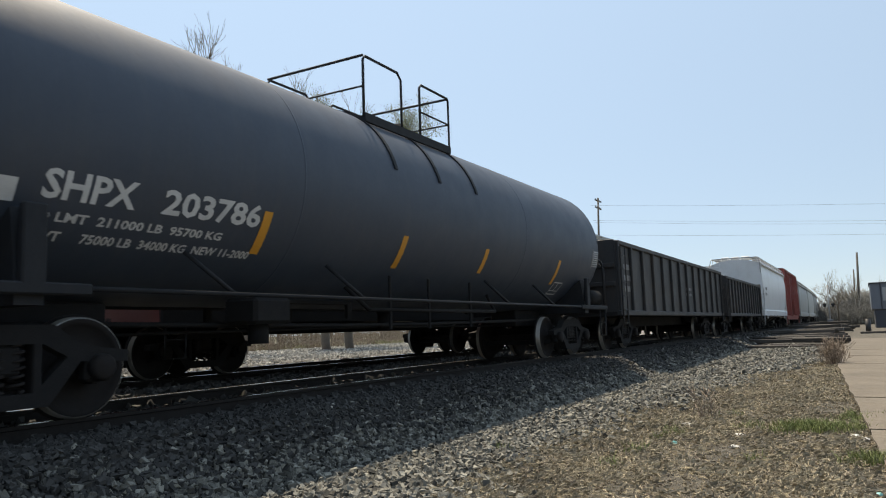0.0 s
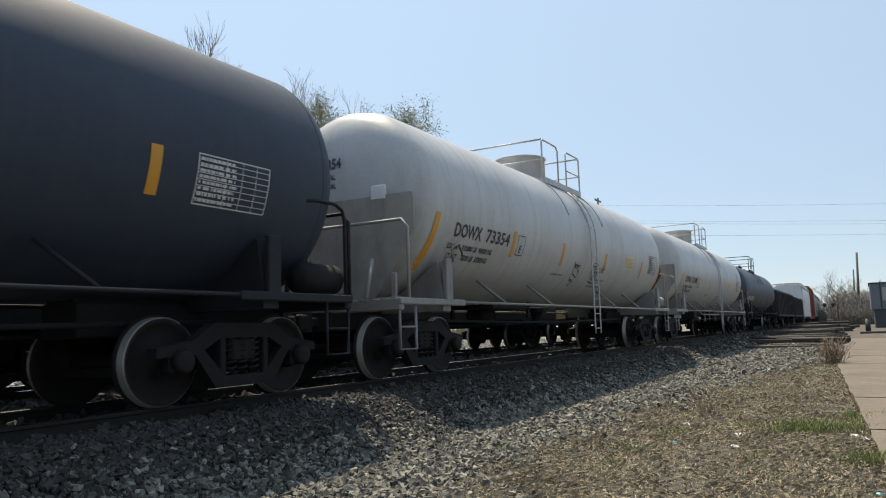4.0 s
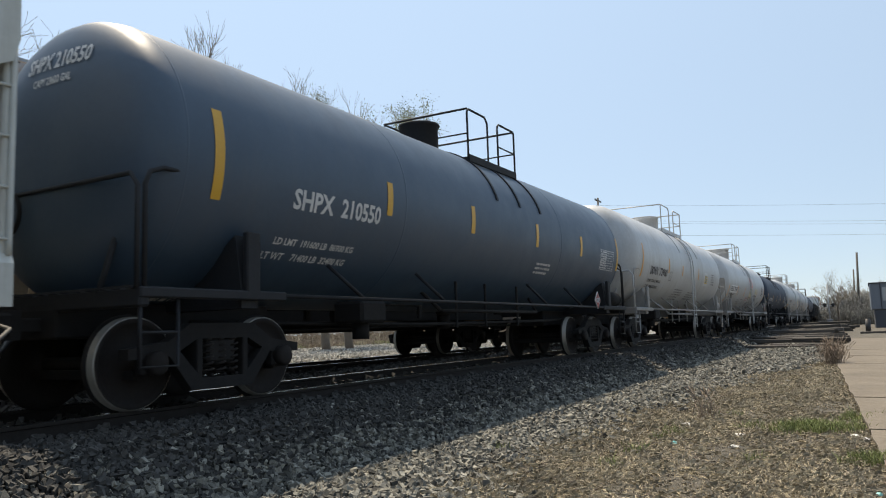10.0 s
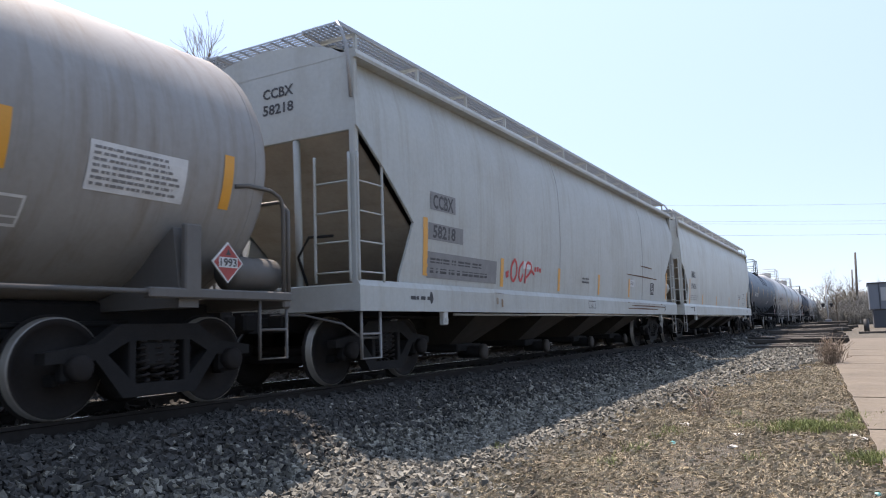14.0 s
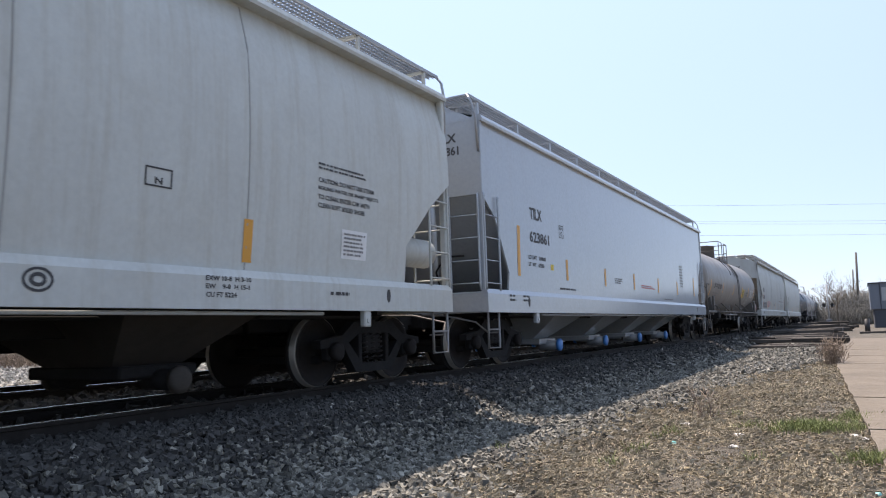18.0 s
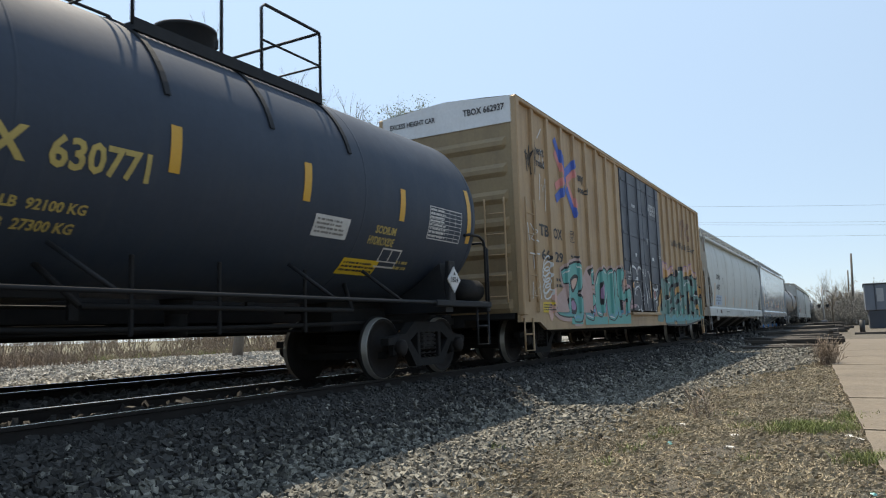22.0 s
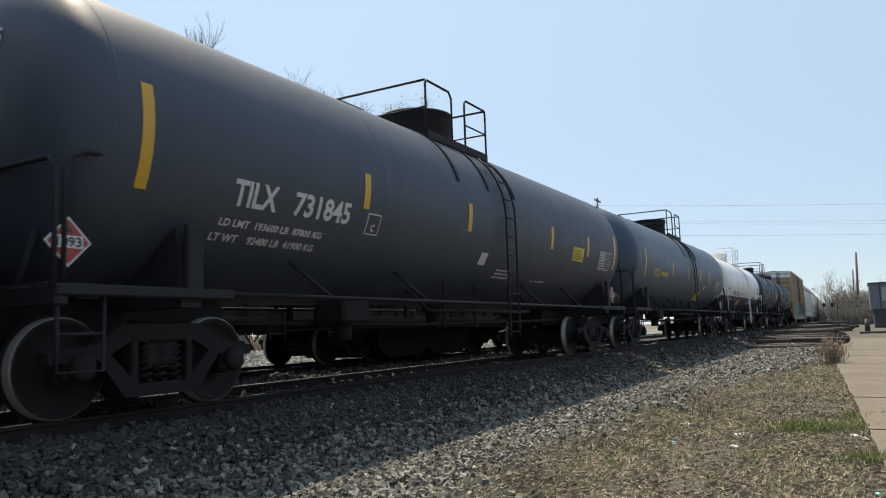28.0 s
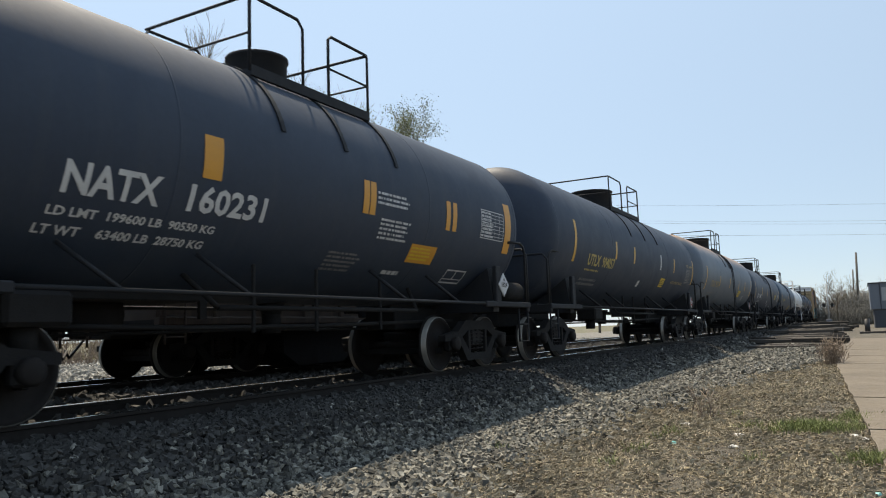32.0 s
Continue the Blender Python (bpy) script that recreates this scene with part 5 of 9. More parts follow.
        g.box(0.50 * s, y0, zd - 0.03, 0.55 * s, y1, zd + 0.06).box((xo - 0.02) * s, y0, zd - 0.06, (xo + 0.03) * s, y1, zd + 0.07)
        part("platform_deck", g, crest, car)
        ym, yk = y0 + (y1 - y0) * 0.62, y0 + (y1 - y0) * 0.4
        part("handrail", Geo().tube([(xo * s, y0, zd), (xo * s, y0, zt - 0.06), (xo * s, y0 + 0.05, zt), (xo * s, yk - 0.1, zt), (xo * s, yk, zt - 0.1), (xo * s, yk, zd)], 0.021, 6), crest, car)
        part("handrail", Geo().tube([(xo * s, ym, zd), (xo * s, ym, zt - 0.06), (xo * s, ym + 0.06, zt), (xo * s, y1 - 0.03, zt), (xo * s, y1, zt - 0.04), (xo * s, y1, zd - 0.1)], 0.021, 6).tube([(xo * s, ym, (zd + zt) / 2), (xo * s, y1, (zd + zt) / 2)], 0.016, 5), crest, car)
    for y in (y0, y1):
        part("cross_rail", Geo().tube([(-xo, y, zt), (xo, y, zt)], 0.021, 6).tube([(-xo, y, (zd + zt) / 2), (xo, y, (zd + zt) / 2)], 0.016, 5), crest, car)
    for y in (y0 + 0.03, (y0 + y1) / 2, y1 - 0.03):
        for s in (1, -1):
            part("platform_bracket", Geo().box(s * xo, y - 0.03, zd - 0.06, s * 0.5, y + 0.03, zd), crest, car)
        rows = [[((R + o) * math.sin(t), y + d, zc + (R + o) * math.cos(t)) for o, d in ((0.0, -0.035), (0.022, -0.035), (0.022, 0.035), (0.0, 0.035))] for t in [math.radians(-74 + 148 * i / 28) for i in range(29)]]
        part("strap", Geo().strip(rows, False), crest, car)
    if ladder is not None:
        def out(z):
            return max(0.0, skin.x_of(0, min(max(z, zc), top - 0.35)) + 0.07) - 1.0 if z > zc else R + 0.07 - 1.0
        rung_ladder(car, (1.0, ladder, 0), (0, 0.4, 0), 0, 0.5, top - 0.4, crest, 0.34, out=out)
    if shield:
        for e in (1, -1):
            y = e * (half - 0.54)
            g = Geo().prism([(-1.40, 2.74), (1.40, 2.74), (1.43, 2.66), (1.43, 2.2), (1.06, 1.66), (0.72, 1.2), (-0.72, 1.2), (-1.06, 1.66), (-1.43, 2.2), (-1.43, 2.66)], y - 0.014, y + 0.014)
            hs = part("head_shield", g, M_SHIELD if e < 0 else M_DARKSHIELD, car, "rust-streaked white shield plate over the head" if e < 0 else "darker shield plate over the front head")
            for x in (-0.81, 0.81):
                part("lug_plate", Geo().box(x - 0.13, y - 0.03, 2.68, x + 0.13, y + 0.03, 2.9, 0.012), M_CLEANWHITE, hs)
            for x in (-1.1, 1.1):
                part("shield_bracket", Geo().box(x - 0.04, y - 0.03 + 0.07 * e, 1.14, x + 0.04, y + 0.03 + 0.07 * e, 1.55, 0.012), M_SHIELD, hs)
            q = random.Random(seed)
            for x, top, wide in ((0.22, 2.2, 0.05), (-0.78, 2.35, 0.04), (-1.0, 1.8, 0.04)):
                st = [(x + wide * math.sin(k * 0.5) * (1 + 0.3 * q.random()), y + e * 0.018, top - (top - 1.22) * k / 6) for k in range(7)]
                bk = [(x - wide * math.sin(k * 0.5) * (1 + 0.3 * q.random()), y + e * 0.018, top - (top - 1.22) * k / 6) for k in range(7)]
                part("rust_streak", Geo().strip([st, bk], False), M_STREAK, hs)
        w, zp, xp, r = -half + 0.50, 1.66, -0.5, 0.19
        pl = part("placard", Geo().prism([(xp - r, zp), (xp, zp - r), (xp + r, zp), (xp, zp + r)], w - 0.012, w), M_PLACARD, car, "diamond hazard placard in a holder")
        part("white_band", Geo().add([(xp + a * 0.17, w - 0.016, zp + b * 0.05) for a, b in ((-1, -1), (1, -1), (1, 1), (-1, 1))], ((0, 1, 2, 3),)), M_INKW, pl)
        v, f, wd = letters(shield)
        part("number", Geo().add([(xp + (p[0] / wd - 0.5) * 0.24, w - 0.02, zp - 0.04 + 0.08 * p[1]) for p in v], f), M_INKB, pl)
    add_marks(car, skin, marks, seed)
    if ends:
        end_words(car, half, ends[0], ends[1], 0, R, hd, c, zc)
    return car, skin


def grating(g, x0, x1, y0, y1, z, dy=0.07):
    n = int((y1 - y0) / dy)
    for i in range(n):
        y = y0 + i * dy
        p = [(x0, y, z), (x1, y, z), (x1, y, z + 0.028), (x0, y, z + 0.028)]
        g.add(p, ((0, 1, 2, 3),))
        g.add([(a, b + 0.006, c) for a, b, c in p], ((3, 2, 1, 0),))
        g.add([(x0, y, z + 0.028), (x1, y, z + 0.028), (x1, y + 0.006, z + 0.028), (x0, y + 0.006, z + 0.028)], ((0, 1, 2, 3),))
    for i in range(9):
        x = x0 + (x1 - x0) * i / 8
        w = 0.012 if i in (0, 8) else 0.005
        g.box(x - w, y0, z - (0.02 if i in (0, 8) else 0), x + w, y1, z + 0.03)


def hopper_car(label, length, body, marks, seed, train="near", cut=((0, 3.0), (0.05, 2.82), (0.42, 2.63), (1.1, 1.96), (1.0, 1.35)), outlets=4, under=None, caps=None,
               flat=False, eave=4.32, lines=(), fine=True, endmarks=()):
    car = thing("covered_hopper_car", label, "hopper car", "freight cars of the passing train" if train == "near" else "freight cars on the far track")
    half = length / 2 - 0.62
    under = under or M_HOPPERLOW
    sill0, sill1 = 0.96, 1.34

    def x_of(y, z):
        if z < sill1 - 0.05:
            return 1.60
        if flat:
            return 1.53
        t = (z - sill1) / (eave - sill1)
        return 1.50 + 0.10 * math.sin(math.pi * min(1, max(0, t * 0.95))) - 0.10 * max(0, t - 0.8) / 0.2

    def inset(z):
        pts = list(cut) + [(cut[-1][0], 0.0)]
        if z >= pts[0][1]:
            return 0.0
        for (a, za), (b, zb) in zip(pts, pts[1:]):
            if zb <= z <= za:
                return a + (b - a) * (za - z) / max(1e-6, za - zb)
        return 0.0

    zs = sorted({sill1, eave, *[p[1] for p in cut], *[sill1 + (eave - sill1) * i / 14 for i in range(15)]})
    for s in (1, -1):
        rows = []
        for z in zs:
            e = half - inset(z)
            ys = [-e, -half * 0.75, -half * 0.5, -half * 0.25, 0, half * 0.25, half * 0.5, half * 0.75, e]
            rows.append([(s * x_of(0, z), y, z) for y in ys])
        back = [[(p[0] - 0.035 * s, p[1], p[2]) for p in r] for r in rows]
        g = Geo().strip(rows).strip(back[::-1])
        g.strip([[r[0] for r in rows], [r[0] for r in back]], False).strip([[r[-1] for r in back], [r[-1] for r in rows]], False)
        part("side_sheet", g, body, car)
        # far-track sills, pipes and steps: shade put in as near-black colour
        part("side_sill", Geo().prism([(x * s, z) for x, z in ((1.50, sill0), (1.60, sill0), (1.60, sill1 - 0.06), (1.56, sill1 + 0.02), (1.48, sill1 + 0.02))], -half, half), body if train == "near" else M_UNDER, car)
        part("top_chord", Geo().prism([(x * s, z) for x, z in ((1.42, eave - 0.06), (1.60, eave - 0.06), (1.61, eave - 0.02), (1.58, eave + 0.05), (1.42, eave + 0.07))], -half, half), body, car)
        for k in lines:
            rows = [[((x_of(0, z) + o) * s, k + d, z) for o, d in ((-0.01, -0.012), (0.005, -0.008), (0.005, 0.008), (-0.01, 0.012))] for z in [sill1 + 0.03 + (eave - sill1 - 0.12) * i / 12 for i in range(13)]]
            part("side_seam", Geo().strip(rows, False), M_SEAM, car)
    # roof
    arc = [(-1.5 + 3.0 * i / 10, eave + 0.03 + 0.30 * (1 - (i / 5 - 1) ** 2)) for i in range(11)]
    rows = [[(x, y, z) for x, z in arc] for y in (-half, -half / 2, 0, half / 2, half)]
    part("roof", Geo().strip(rows), body, car)
    part("roof_hatch", Geo().box(-0.28, -half + 0.8, eave + 0.30, 0.28, half - 0.8, eave + 0.43, 0.04), body, car)
    for i in range(7):
        y = -half + 1.4 + (2 * half - 2.8) * i / 6
        part("hatch_strap", Geo().box(-0.4, y - 0.03, eave + 0.30, 0.4, y + 0.03, eave + 0.46, 0.015), M_GRATE, car)
    for s in (1, -1):
        g = Geo()
        grating(g, 0.80 * s, 1.40 * s, -half - 0.1, half + 0.1, eave + 0.40, 0.07 if fine else 0.2)
        part("running_board", g, M_GRATE, car, "galvanised grating walkway")
        for i in range(12):
            y = -half + 0.3 + (2 * half - 0.6) * i / 11
            part("board_bracket", Geo().box(1.36 * s, y - 0.025, eave + 0.03, 1.40 * s, y + 0.025, eave + 0.40).box(0.8 * s, y - 0.025, eave + 0.36, 1.40 * s, y + 0.025, eave + 0.40), body, car)
        for e in (1, -1):
            if s > 0:
                g = Geo()
                grating(g, -0.79, 0.79, e * (half - 0.22) - 0.3, e * (half - 0.22) + 0.3, eave + 0.40, 0.07 if fine else 0.2)
                part("cross_walk", g, M_GRATE, car, "galvanised grating walkway")
            part("board_end_rail", Geo().tube([(1.38 * s, e * (half + 0.1), eave + 0.42), (1.46 * s, e * (half + 0.12), eave + 0.30), (1.52 * s, e * (half + 0.08), eave + 0.05), (1.53 * s, e * (half + 0.03), eave - 0.6)], 0.022, 6), M_GRATE, car)
    zt = cut[0][1] - 0.05
    for e in (1, -1):
        for x in (-0.62, 0.0, 0.62):
            part("end_hatch", Geo().box(x - 0.26, e * (half - 0.75) - 0.28, eave + 0.30, x + 0.26, e * (half - 0.75) + 0.28, eave + 0.55, 0.04), body, car)
        g = Geo().box(-1.49, e * (half - 0.05), zt, 1.49, e * half, eave + 0.04, 0.01)
        part("end_wall", g, body, car)
        part("end_gable", Geo().prism([(-1.46, eave - 0.02)] + arc[1:-1] + [(1.46, eave - 0.02)], e * (half - 0.06), e * (half + 0.004)), body, car)
        part("slope_sheet", Geo().add([(-1.46, e * (half - 0.04), zt), (1.46, e * (half - 0.04), zt), (1.46, e * (half - 2.7), 1.1), (-1.46, e * (half - 2.7), 1.1)], ((0, 1, 2, 3),))
             .add([(-1.46, e * (half - 0.10), zt), (1.46, e * (half - 0.10), zt), (1.46, e * (half - 2.76), 1.1), (-1.46, e * (half - 2.76), 1.1)], ((3, 2, 1, 0),)), M_SLOPE if not flat else body, car, "grimy sloping end sheet")
        part("end_sill", Geo().box(-1.55, e * (half - 0.15), sill0, 1.55, e * half, sill1 - 0.02, 0.02).box(-1.5, e * (half - 1.3), 1.18, 1.5, e * (half - 0.15), 1.22), body, car)
        part("stub_sill", Geo().box(-0.3, e * (half - 3), 0.72, 0.3, e * half, 1.1, 0.02), M_UNDER, car)
        for s in (1, -1):
            part("corner_post", Geo().box(1.46 * s, e * (half - 0.09), sill1 - 0.02, 1.56 * s, e * half, eave, 0.015), body, car)
            part("end_brace", Geo().tube([(0.55 * s, e * (half - 0.1), 1.2), (0.55 * s, e * (half - 0.05), zt)], 0.05, 6), body, car)
            hang("step", shared("step_" + (M_GRIMYWHITE if train == "near" else M_UNDER).name, step_geo, M_GRIMYWHITE if train == "near" else M_UNDER), car, at=(1.54 * s, e * (half - 0.3) - 0.21, sill0 + 0.02))
            rung_ladder(car, (0.92 * s, e * (half + 0.03), 0), (0.56 * s, 0, 0), 0, sill1, 3.0 if s > 0 else eave + 0.1, body, 0.39, "end_ladder")
            if fine and train == "near":
                part("jacking_pad", Geo().box(1.50 * s, e * (half - 2.2) - 0.07, sill0 - 0.2, 1.585 * s, e * (half - 2.2) + 0.07, sill0 + 0.01, 0.015).cyl((1.58 * s, e * (half - 2.2), sill0 - 0.12), (1.60 * s, e * (half - 2.2), sill0 - 0.12), 0.035, 10), body, car)
                part("tie_down_slot", Geo().prism([(e * (half - 1.75) + 0.045 * math.cos(t * 0.628), 1.16 + 0.09 * math.sin(t * 0.628)) for t in range(10)], 1.595 * s, 1.604 * s, "x"), M_SPRAYBLK, car, "dark oval slot in the sill")
                part("uncoupling_lever", Geo().tube([(0.2 * s, e * (half + 0.10), 0.95), (0.8 * s, e * (half + 0.12), 0.93), (1.40 * s, e * (half + 0.10), 0.80), (1.5 * s, e * (half - 0.15), 0.62), (1.5 * s, e * (half - 0.55), 0.62)], 0.016, 6), M_GREYTRIM, car)
                part("brake_hose", Geo().tube([(0.62 * s, e * (half - 0.2), 1.25), (0.62 * s, e * (half + 0.02), 1.7), (0.8 * s, e * (half + 0.02), 1.95), (1.15 * s, e * (half - 0.05), 1.95)], 0.02, 6), M_UNDER, car)
            if s > 0:
                rung_ladder(car, (1.57 * s, e * (half - 0.03), 0), (0, -0.55 * e, 0), 0, sill1, 3.0, body, 0.39, "side_ladder")
        add_truck(car, e * (half - 1.35), train)
    part("air_reservoir", Geo().lathe([(-1.0, 0.0), (-0.97, 0.15), (-0.9, 0.22), (-0.1, 0.22), (-0.03, 0.15), (0.0, 0.0)], 20, "y", (1.2, half - 0.05, 1.86)), body, car)
    part("brake_wheel", Geo().lathe([(-half - 0.14, 0.24), (-half - 0.12, 0.27), (-half - 0.09, 0.24), (-half - 0.12, 0.22), (-half - 0.14, 0.24)], 20, "y", (-0.6, 0, 2.2)).box(-0.63, -half - 0.12, 1.2, -0.57, -half - 0.02, 2.2), M_UNDER, car)
    part("centre_sill", Geo().box(-0.22, -half + 2.6, 0.72, 0.22, half - 2.6, 1.05, 0.02), M_UNDER, car)
    for e in (1, -1):
        part("sill_pipe", Geo().tube([(1.5 * e, -half + 2.6, 0.925), (1.5 * e, half - 3.0, 0.925)], 0.022, 6), body if train == "near" else M_UNDER, car)
    part("brake_pipe", Geo().tube([(0.9, -half + 1, 0.9), (0.9, half - 1, 0.9)], 0.025, 6), M_UNDER, car)
    add_ends(car, half, body)
    span = 2 * (half - 3.0)
    for i in range(outlets):
        y = -half + 3.0 + span * (i + 0.5) / outlets
        w = span / outlets / 2 * 0.54
        top, low = [(-1.42, y - w, 1.0), (1.42, y - w, 1.0), (1.42, y + w, 1.0), (-1.42, y + w, 1.0)], [(-0.55, y - 0.42, 0.42), (0.55, y - 0.42, 0.42), (0.55, y + 0.42, 0.42), (-0.55, y + 0.42, 0.42)]
        hp = part("hopper_bay", Geo().add(top + low, ((0, 1, 5, 4), (1, 2, 6, 5), (2, 3, 7, 6), (3, 0, 4, 7), (4, 5, 6, 7), (0, 3, 2, 1))), under, car)
        part("outlet_gate", Geo().box(-0.75, y - 0.48, 0.30, 0.75, y + 0.48, 0.43, 0.02).cyl((0.55, y, 0.28), (1.0, y, 0.28), 0.11, 14).cyl((-0.55, y, 0.28), (-1.0, y, 0.28), 0.11, 14), under if caps else M_UNDER, hp)
        for k in (1, -1):
            part("outlet_cap", Geo().lathe([(1.0 * k, 0.0), (1.0 * k, 0.14), (1.06 * k, 0.14), (1.08 * k, 0.10), (1.08 * k, 0.0)], 16, "x", (0, y, 0.28)), caps or under, hp, "blue plastic outlet cap" if caps else "")
    skin = Skin(x_of, 0.15, 0.005)
    add_marks(car, skin, marks, seed)
    if endmarks:
        for text, x0, x1, z, h in endmarks:
            v, f, w = letters(text)
            part("end_lettering", Geo().add([(x0 + (x1 - x0) * p[0] / w, -half - 0.006, z + h * p[1]) for p in v], f), M_INKB, car)
    return car, skin


def box_car(label, length, body, end_paint, door_paint, marks, seed, train="near", roof=5.22, door=(-1.75, 1.75), white_top=True, wide=0.0):
    car = thing("box_car", label, "boxcar", "freight cars of the passing train" if train == "near" else "freight cars on the far track")
    half = length / 2 - 0.72
    z0, z1 = 0.98, roof - 0.1
    posts = []
    for s in (1, -1):
        for a, b in ((-half, door[0]), (door[1], half)):
            part("side_panel", Geo().box((1.40 + wide) * s, a, z0, (1.44 + wide) * s, b, z1, 0.0), body, car)
            k = int((b - a - 0.75) / 0.84)
            for y in [b - 0.5 - 0.84 * i if b < 0 else a + 0.5 + 0.84 * i for i in range(k + 1)]:
                posts.append(y)
                part("side_post", Geo().add([((xx + wide) * s, y + d, z) for z in (z0 + 0.02, z1) for xx, d in ((1.435, -0.078), (1.505, -0.062), (1.505, 0.062), (1.435, 0.078))],
                                                ((0, 1, 5, 4), (1, 2, 6, 5), (2, 3, 7, 6), (0, 3, 2, 1), (4, 5, 6, 7))), body, car)
        dm = (door[0] + door[1]) / 2
        for a, b in ((door[0] + 0.02, dm - 0.01), (dm + 0.01, door[1] - 0.02)):
            d = part("door", Geo().box((1.41 + wide) * s, a, z0 + 0.1, (1.47 + wide) * s, b, z1 - 0.12, 0.015), door_paint, car, "dark blue plug door")
            for f in (0.25, 0.75):
                part("lock_rod", Geo().tube([((1.50 + wide) * s, a + (b - a) * f, z0 + 0.12), ((1.50 + wide) * s, a + (b - a) * f, z1 - 0.15)], 0.022, 6), door_paint, d)
            for f in (0.18, 0.36, 0.54, 0.72, 0.9):
                z = z0 + (z1 - z0) * f
                part("door_rib", Geo().box((1.46 + wide) * s, a + 0.06, z - 0.04, (1.485 + wide) * s, b - 0.06, z + 0.04, 0.008), door_paint, d)
            part("lock_lever", Geo().box((1.50 + wide) * s, a + (b - a) * 0.3, 1.92, (1.53 + wide) * s, a + (b - a) * 0.72, 1.95, 0.008), door_paint, d)
        part("door_track", Geo().box((1.42 + wide) * s, door[0] + 0.45, z0 - 0.02, (1.52 + wide) * s, door[1] - 0.75, z0 + 0.06, 0.01), body, car)
        part("door_track", Geo().box((1.42 + wide) * s, door[0] - 1.8, z1 - 0.12, (1.50 + wide) * s, door[1] + 1.8, z1 - 0.05, 0.01), body, car)
        # on the far track the sill and steps are coloured dark for shade
        part("side_sill", Geo().box((1.36 + wide) * s, -half, z0 - 0.18, (1.438 + wide) * s, half, z0, 0.0), body if train == "near" else M_UNDER, car)
        if train == "near":
            part("side_skirt", Geo().prism([(-half * 0.9, z0 - 0.181), (-half * 0.86, z0 - 0.34), (half * 0.86, z0 - 0.34), (half * 0.9, z0 - 0.181)], (1.37 + wide) * s, (1.436 + wide) * s, "x"), body, car)
        part("top_chord", Geo().box((1.36 + wide) * s, -half, z1 - 0.08, (1.52 + wide) * s, half, z1 + 0.02, 0.015), body, car)
    rows = [[(x, y, z) for x, z in ((-1.53 - wide, z1), (-1.0, z1 + 0.06), (0, z1 + 0.13), (1.0, z1 + 0.06), (1.53 + wide, z1))] for y in (-half, 0, half)]
    part("roof", Geo().strip(rows, False), M_GRATE, car)
    for i in range(16):
        y = -half + 0.2 + (2 * half - 0.4) * i / 15
        part("roof_rib", Geo().prism([(-1.5, z1 + 0.005), (0, z1 + 0.12), (1.5, z1 + 0.005), (1.5, z1 + 0.05), (0, z1 + 0.17), (-1.5, z1 + 0.05)], y - 0.04, y + 0.04), M_GRATE, car)
    for e in (1, -1):
        rowz, k = [], 7
        zlow, ztop = z0, z1 - 0.52
        for i in range(k * 6 + 1):
            z = zlow + (ztop - zlow) * i / (k * 6)
            rowz.append((z, 0.06 * max(0.0, math.sin(2 * math.pi * (i % 6) / 6)) if i % 6 else 0.0))
        rows = [[(x, e * (half + (d if abs(x) < 1.35 else 0.0)), z) for x in (-1.42 - wide, -1.36, -1.30, 1.30, 1.36, 1.42 + wide)] for z, d in rowz]
        part("end_wall", Geo().strip(rows, False), end_paint, car, "ribbed steel end wall")
        part("end_top", Geo().prism([(-1.42 - wide, ztop), (1.42 + wide, ztop), (1.42 + wide, z1), (0, z1 + 0.12), (-1.42 - wide, z1)], e * (half - 0.03), e * (half + 0.02)), M_CLEANWHITE if white_top else end_paint, car, "white painted band across the top")
        for s in (1, -1):
            part("corner_post", Geo().box((1.38 + wide) * s, e * (half - 0.16), z0 - 0.05, (1.52 + wide) * s, e * (half + 0.02), z1, 0.02), body, car)
            hang("step", shared("step_" + (body if train == "near" else M_UNDER).name, step_geo, body if train == "near" else M_UNDER), car, at=((1.46 + wide) * s, e * (half - 0.3) - 0.21, z0 - 0.1))
            rung_ladder(car, (0.88 * s, e * (half + 0.10), 0), (0.42 * s, 0, 0), 0, z0 + 0.2, 3.2, body, 0.4, "end_ladder")
            rung_ladder(car, ((1.56 + wide) * s, e * (half - 0.15), 0), (0, -0.42 * e, 0), 0, z0 + 0.2, 3.2, body, 0.4, "side_ladder")
        part("stub_sill", Geo().box(-0.3, e * (half - 3), 0.72, 0.3, e * half, 1.0, 0.02), M_UNDER, car)
        add_truck(car, e * (half - 2.1), train)
    part("floor_frame", Geo().box(-1.38, -half, 0.86, 1.38, half, 0.98, 0.01).box(-0.25, -half + 2, 0.55, 0.25, half - 2, 0.9, 0.01), M_UNDER, car)
    for i in range(7):
        y = -half + 3.4 + (2 * half - 6.8) * i / 6
        part("cross_bearer", Geo().prism([(-1.38, 0.88), (1.38, 0.88), (0.3, 0.66), (-0.3, 0.66)], y - 0.05, y + 0.05), M_UNDER, car)
    part("brake_cylinder", Geo().cyl((-0.7, -1.2, 0.66), (-0.7, -0.4, 0.66), 0.18, 12), M_UNDER, car)
    add_ends(car, half, body)
    skin = PostSkin(1.445 + wide, sorted(set(posts)), door)
    add_marks(car, skin, marks, seed)
    return car, skin


def low_bay(y, w):
    """Outline of a dump bay that reaches down close to the rails."""
    return [(y - w, 0.95), (y + w, 0.95), (y + w, 0.34), (y + w * 0.62, 0.07), (y - w * 0.62, 0.07), (y - w, 0.34)]


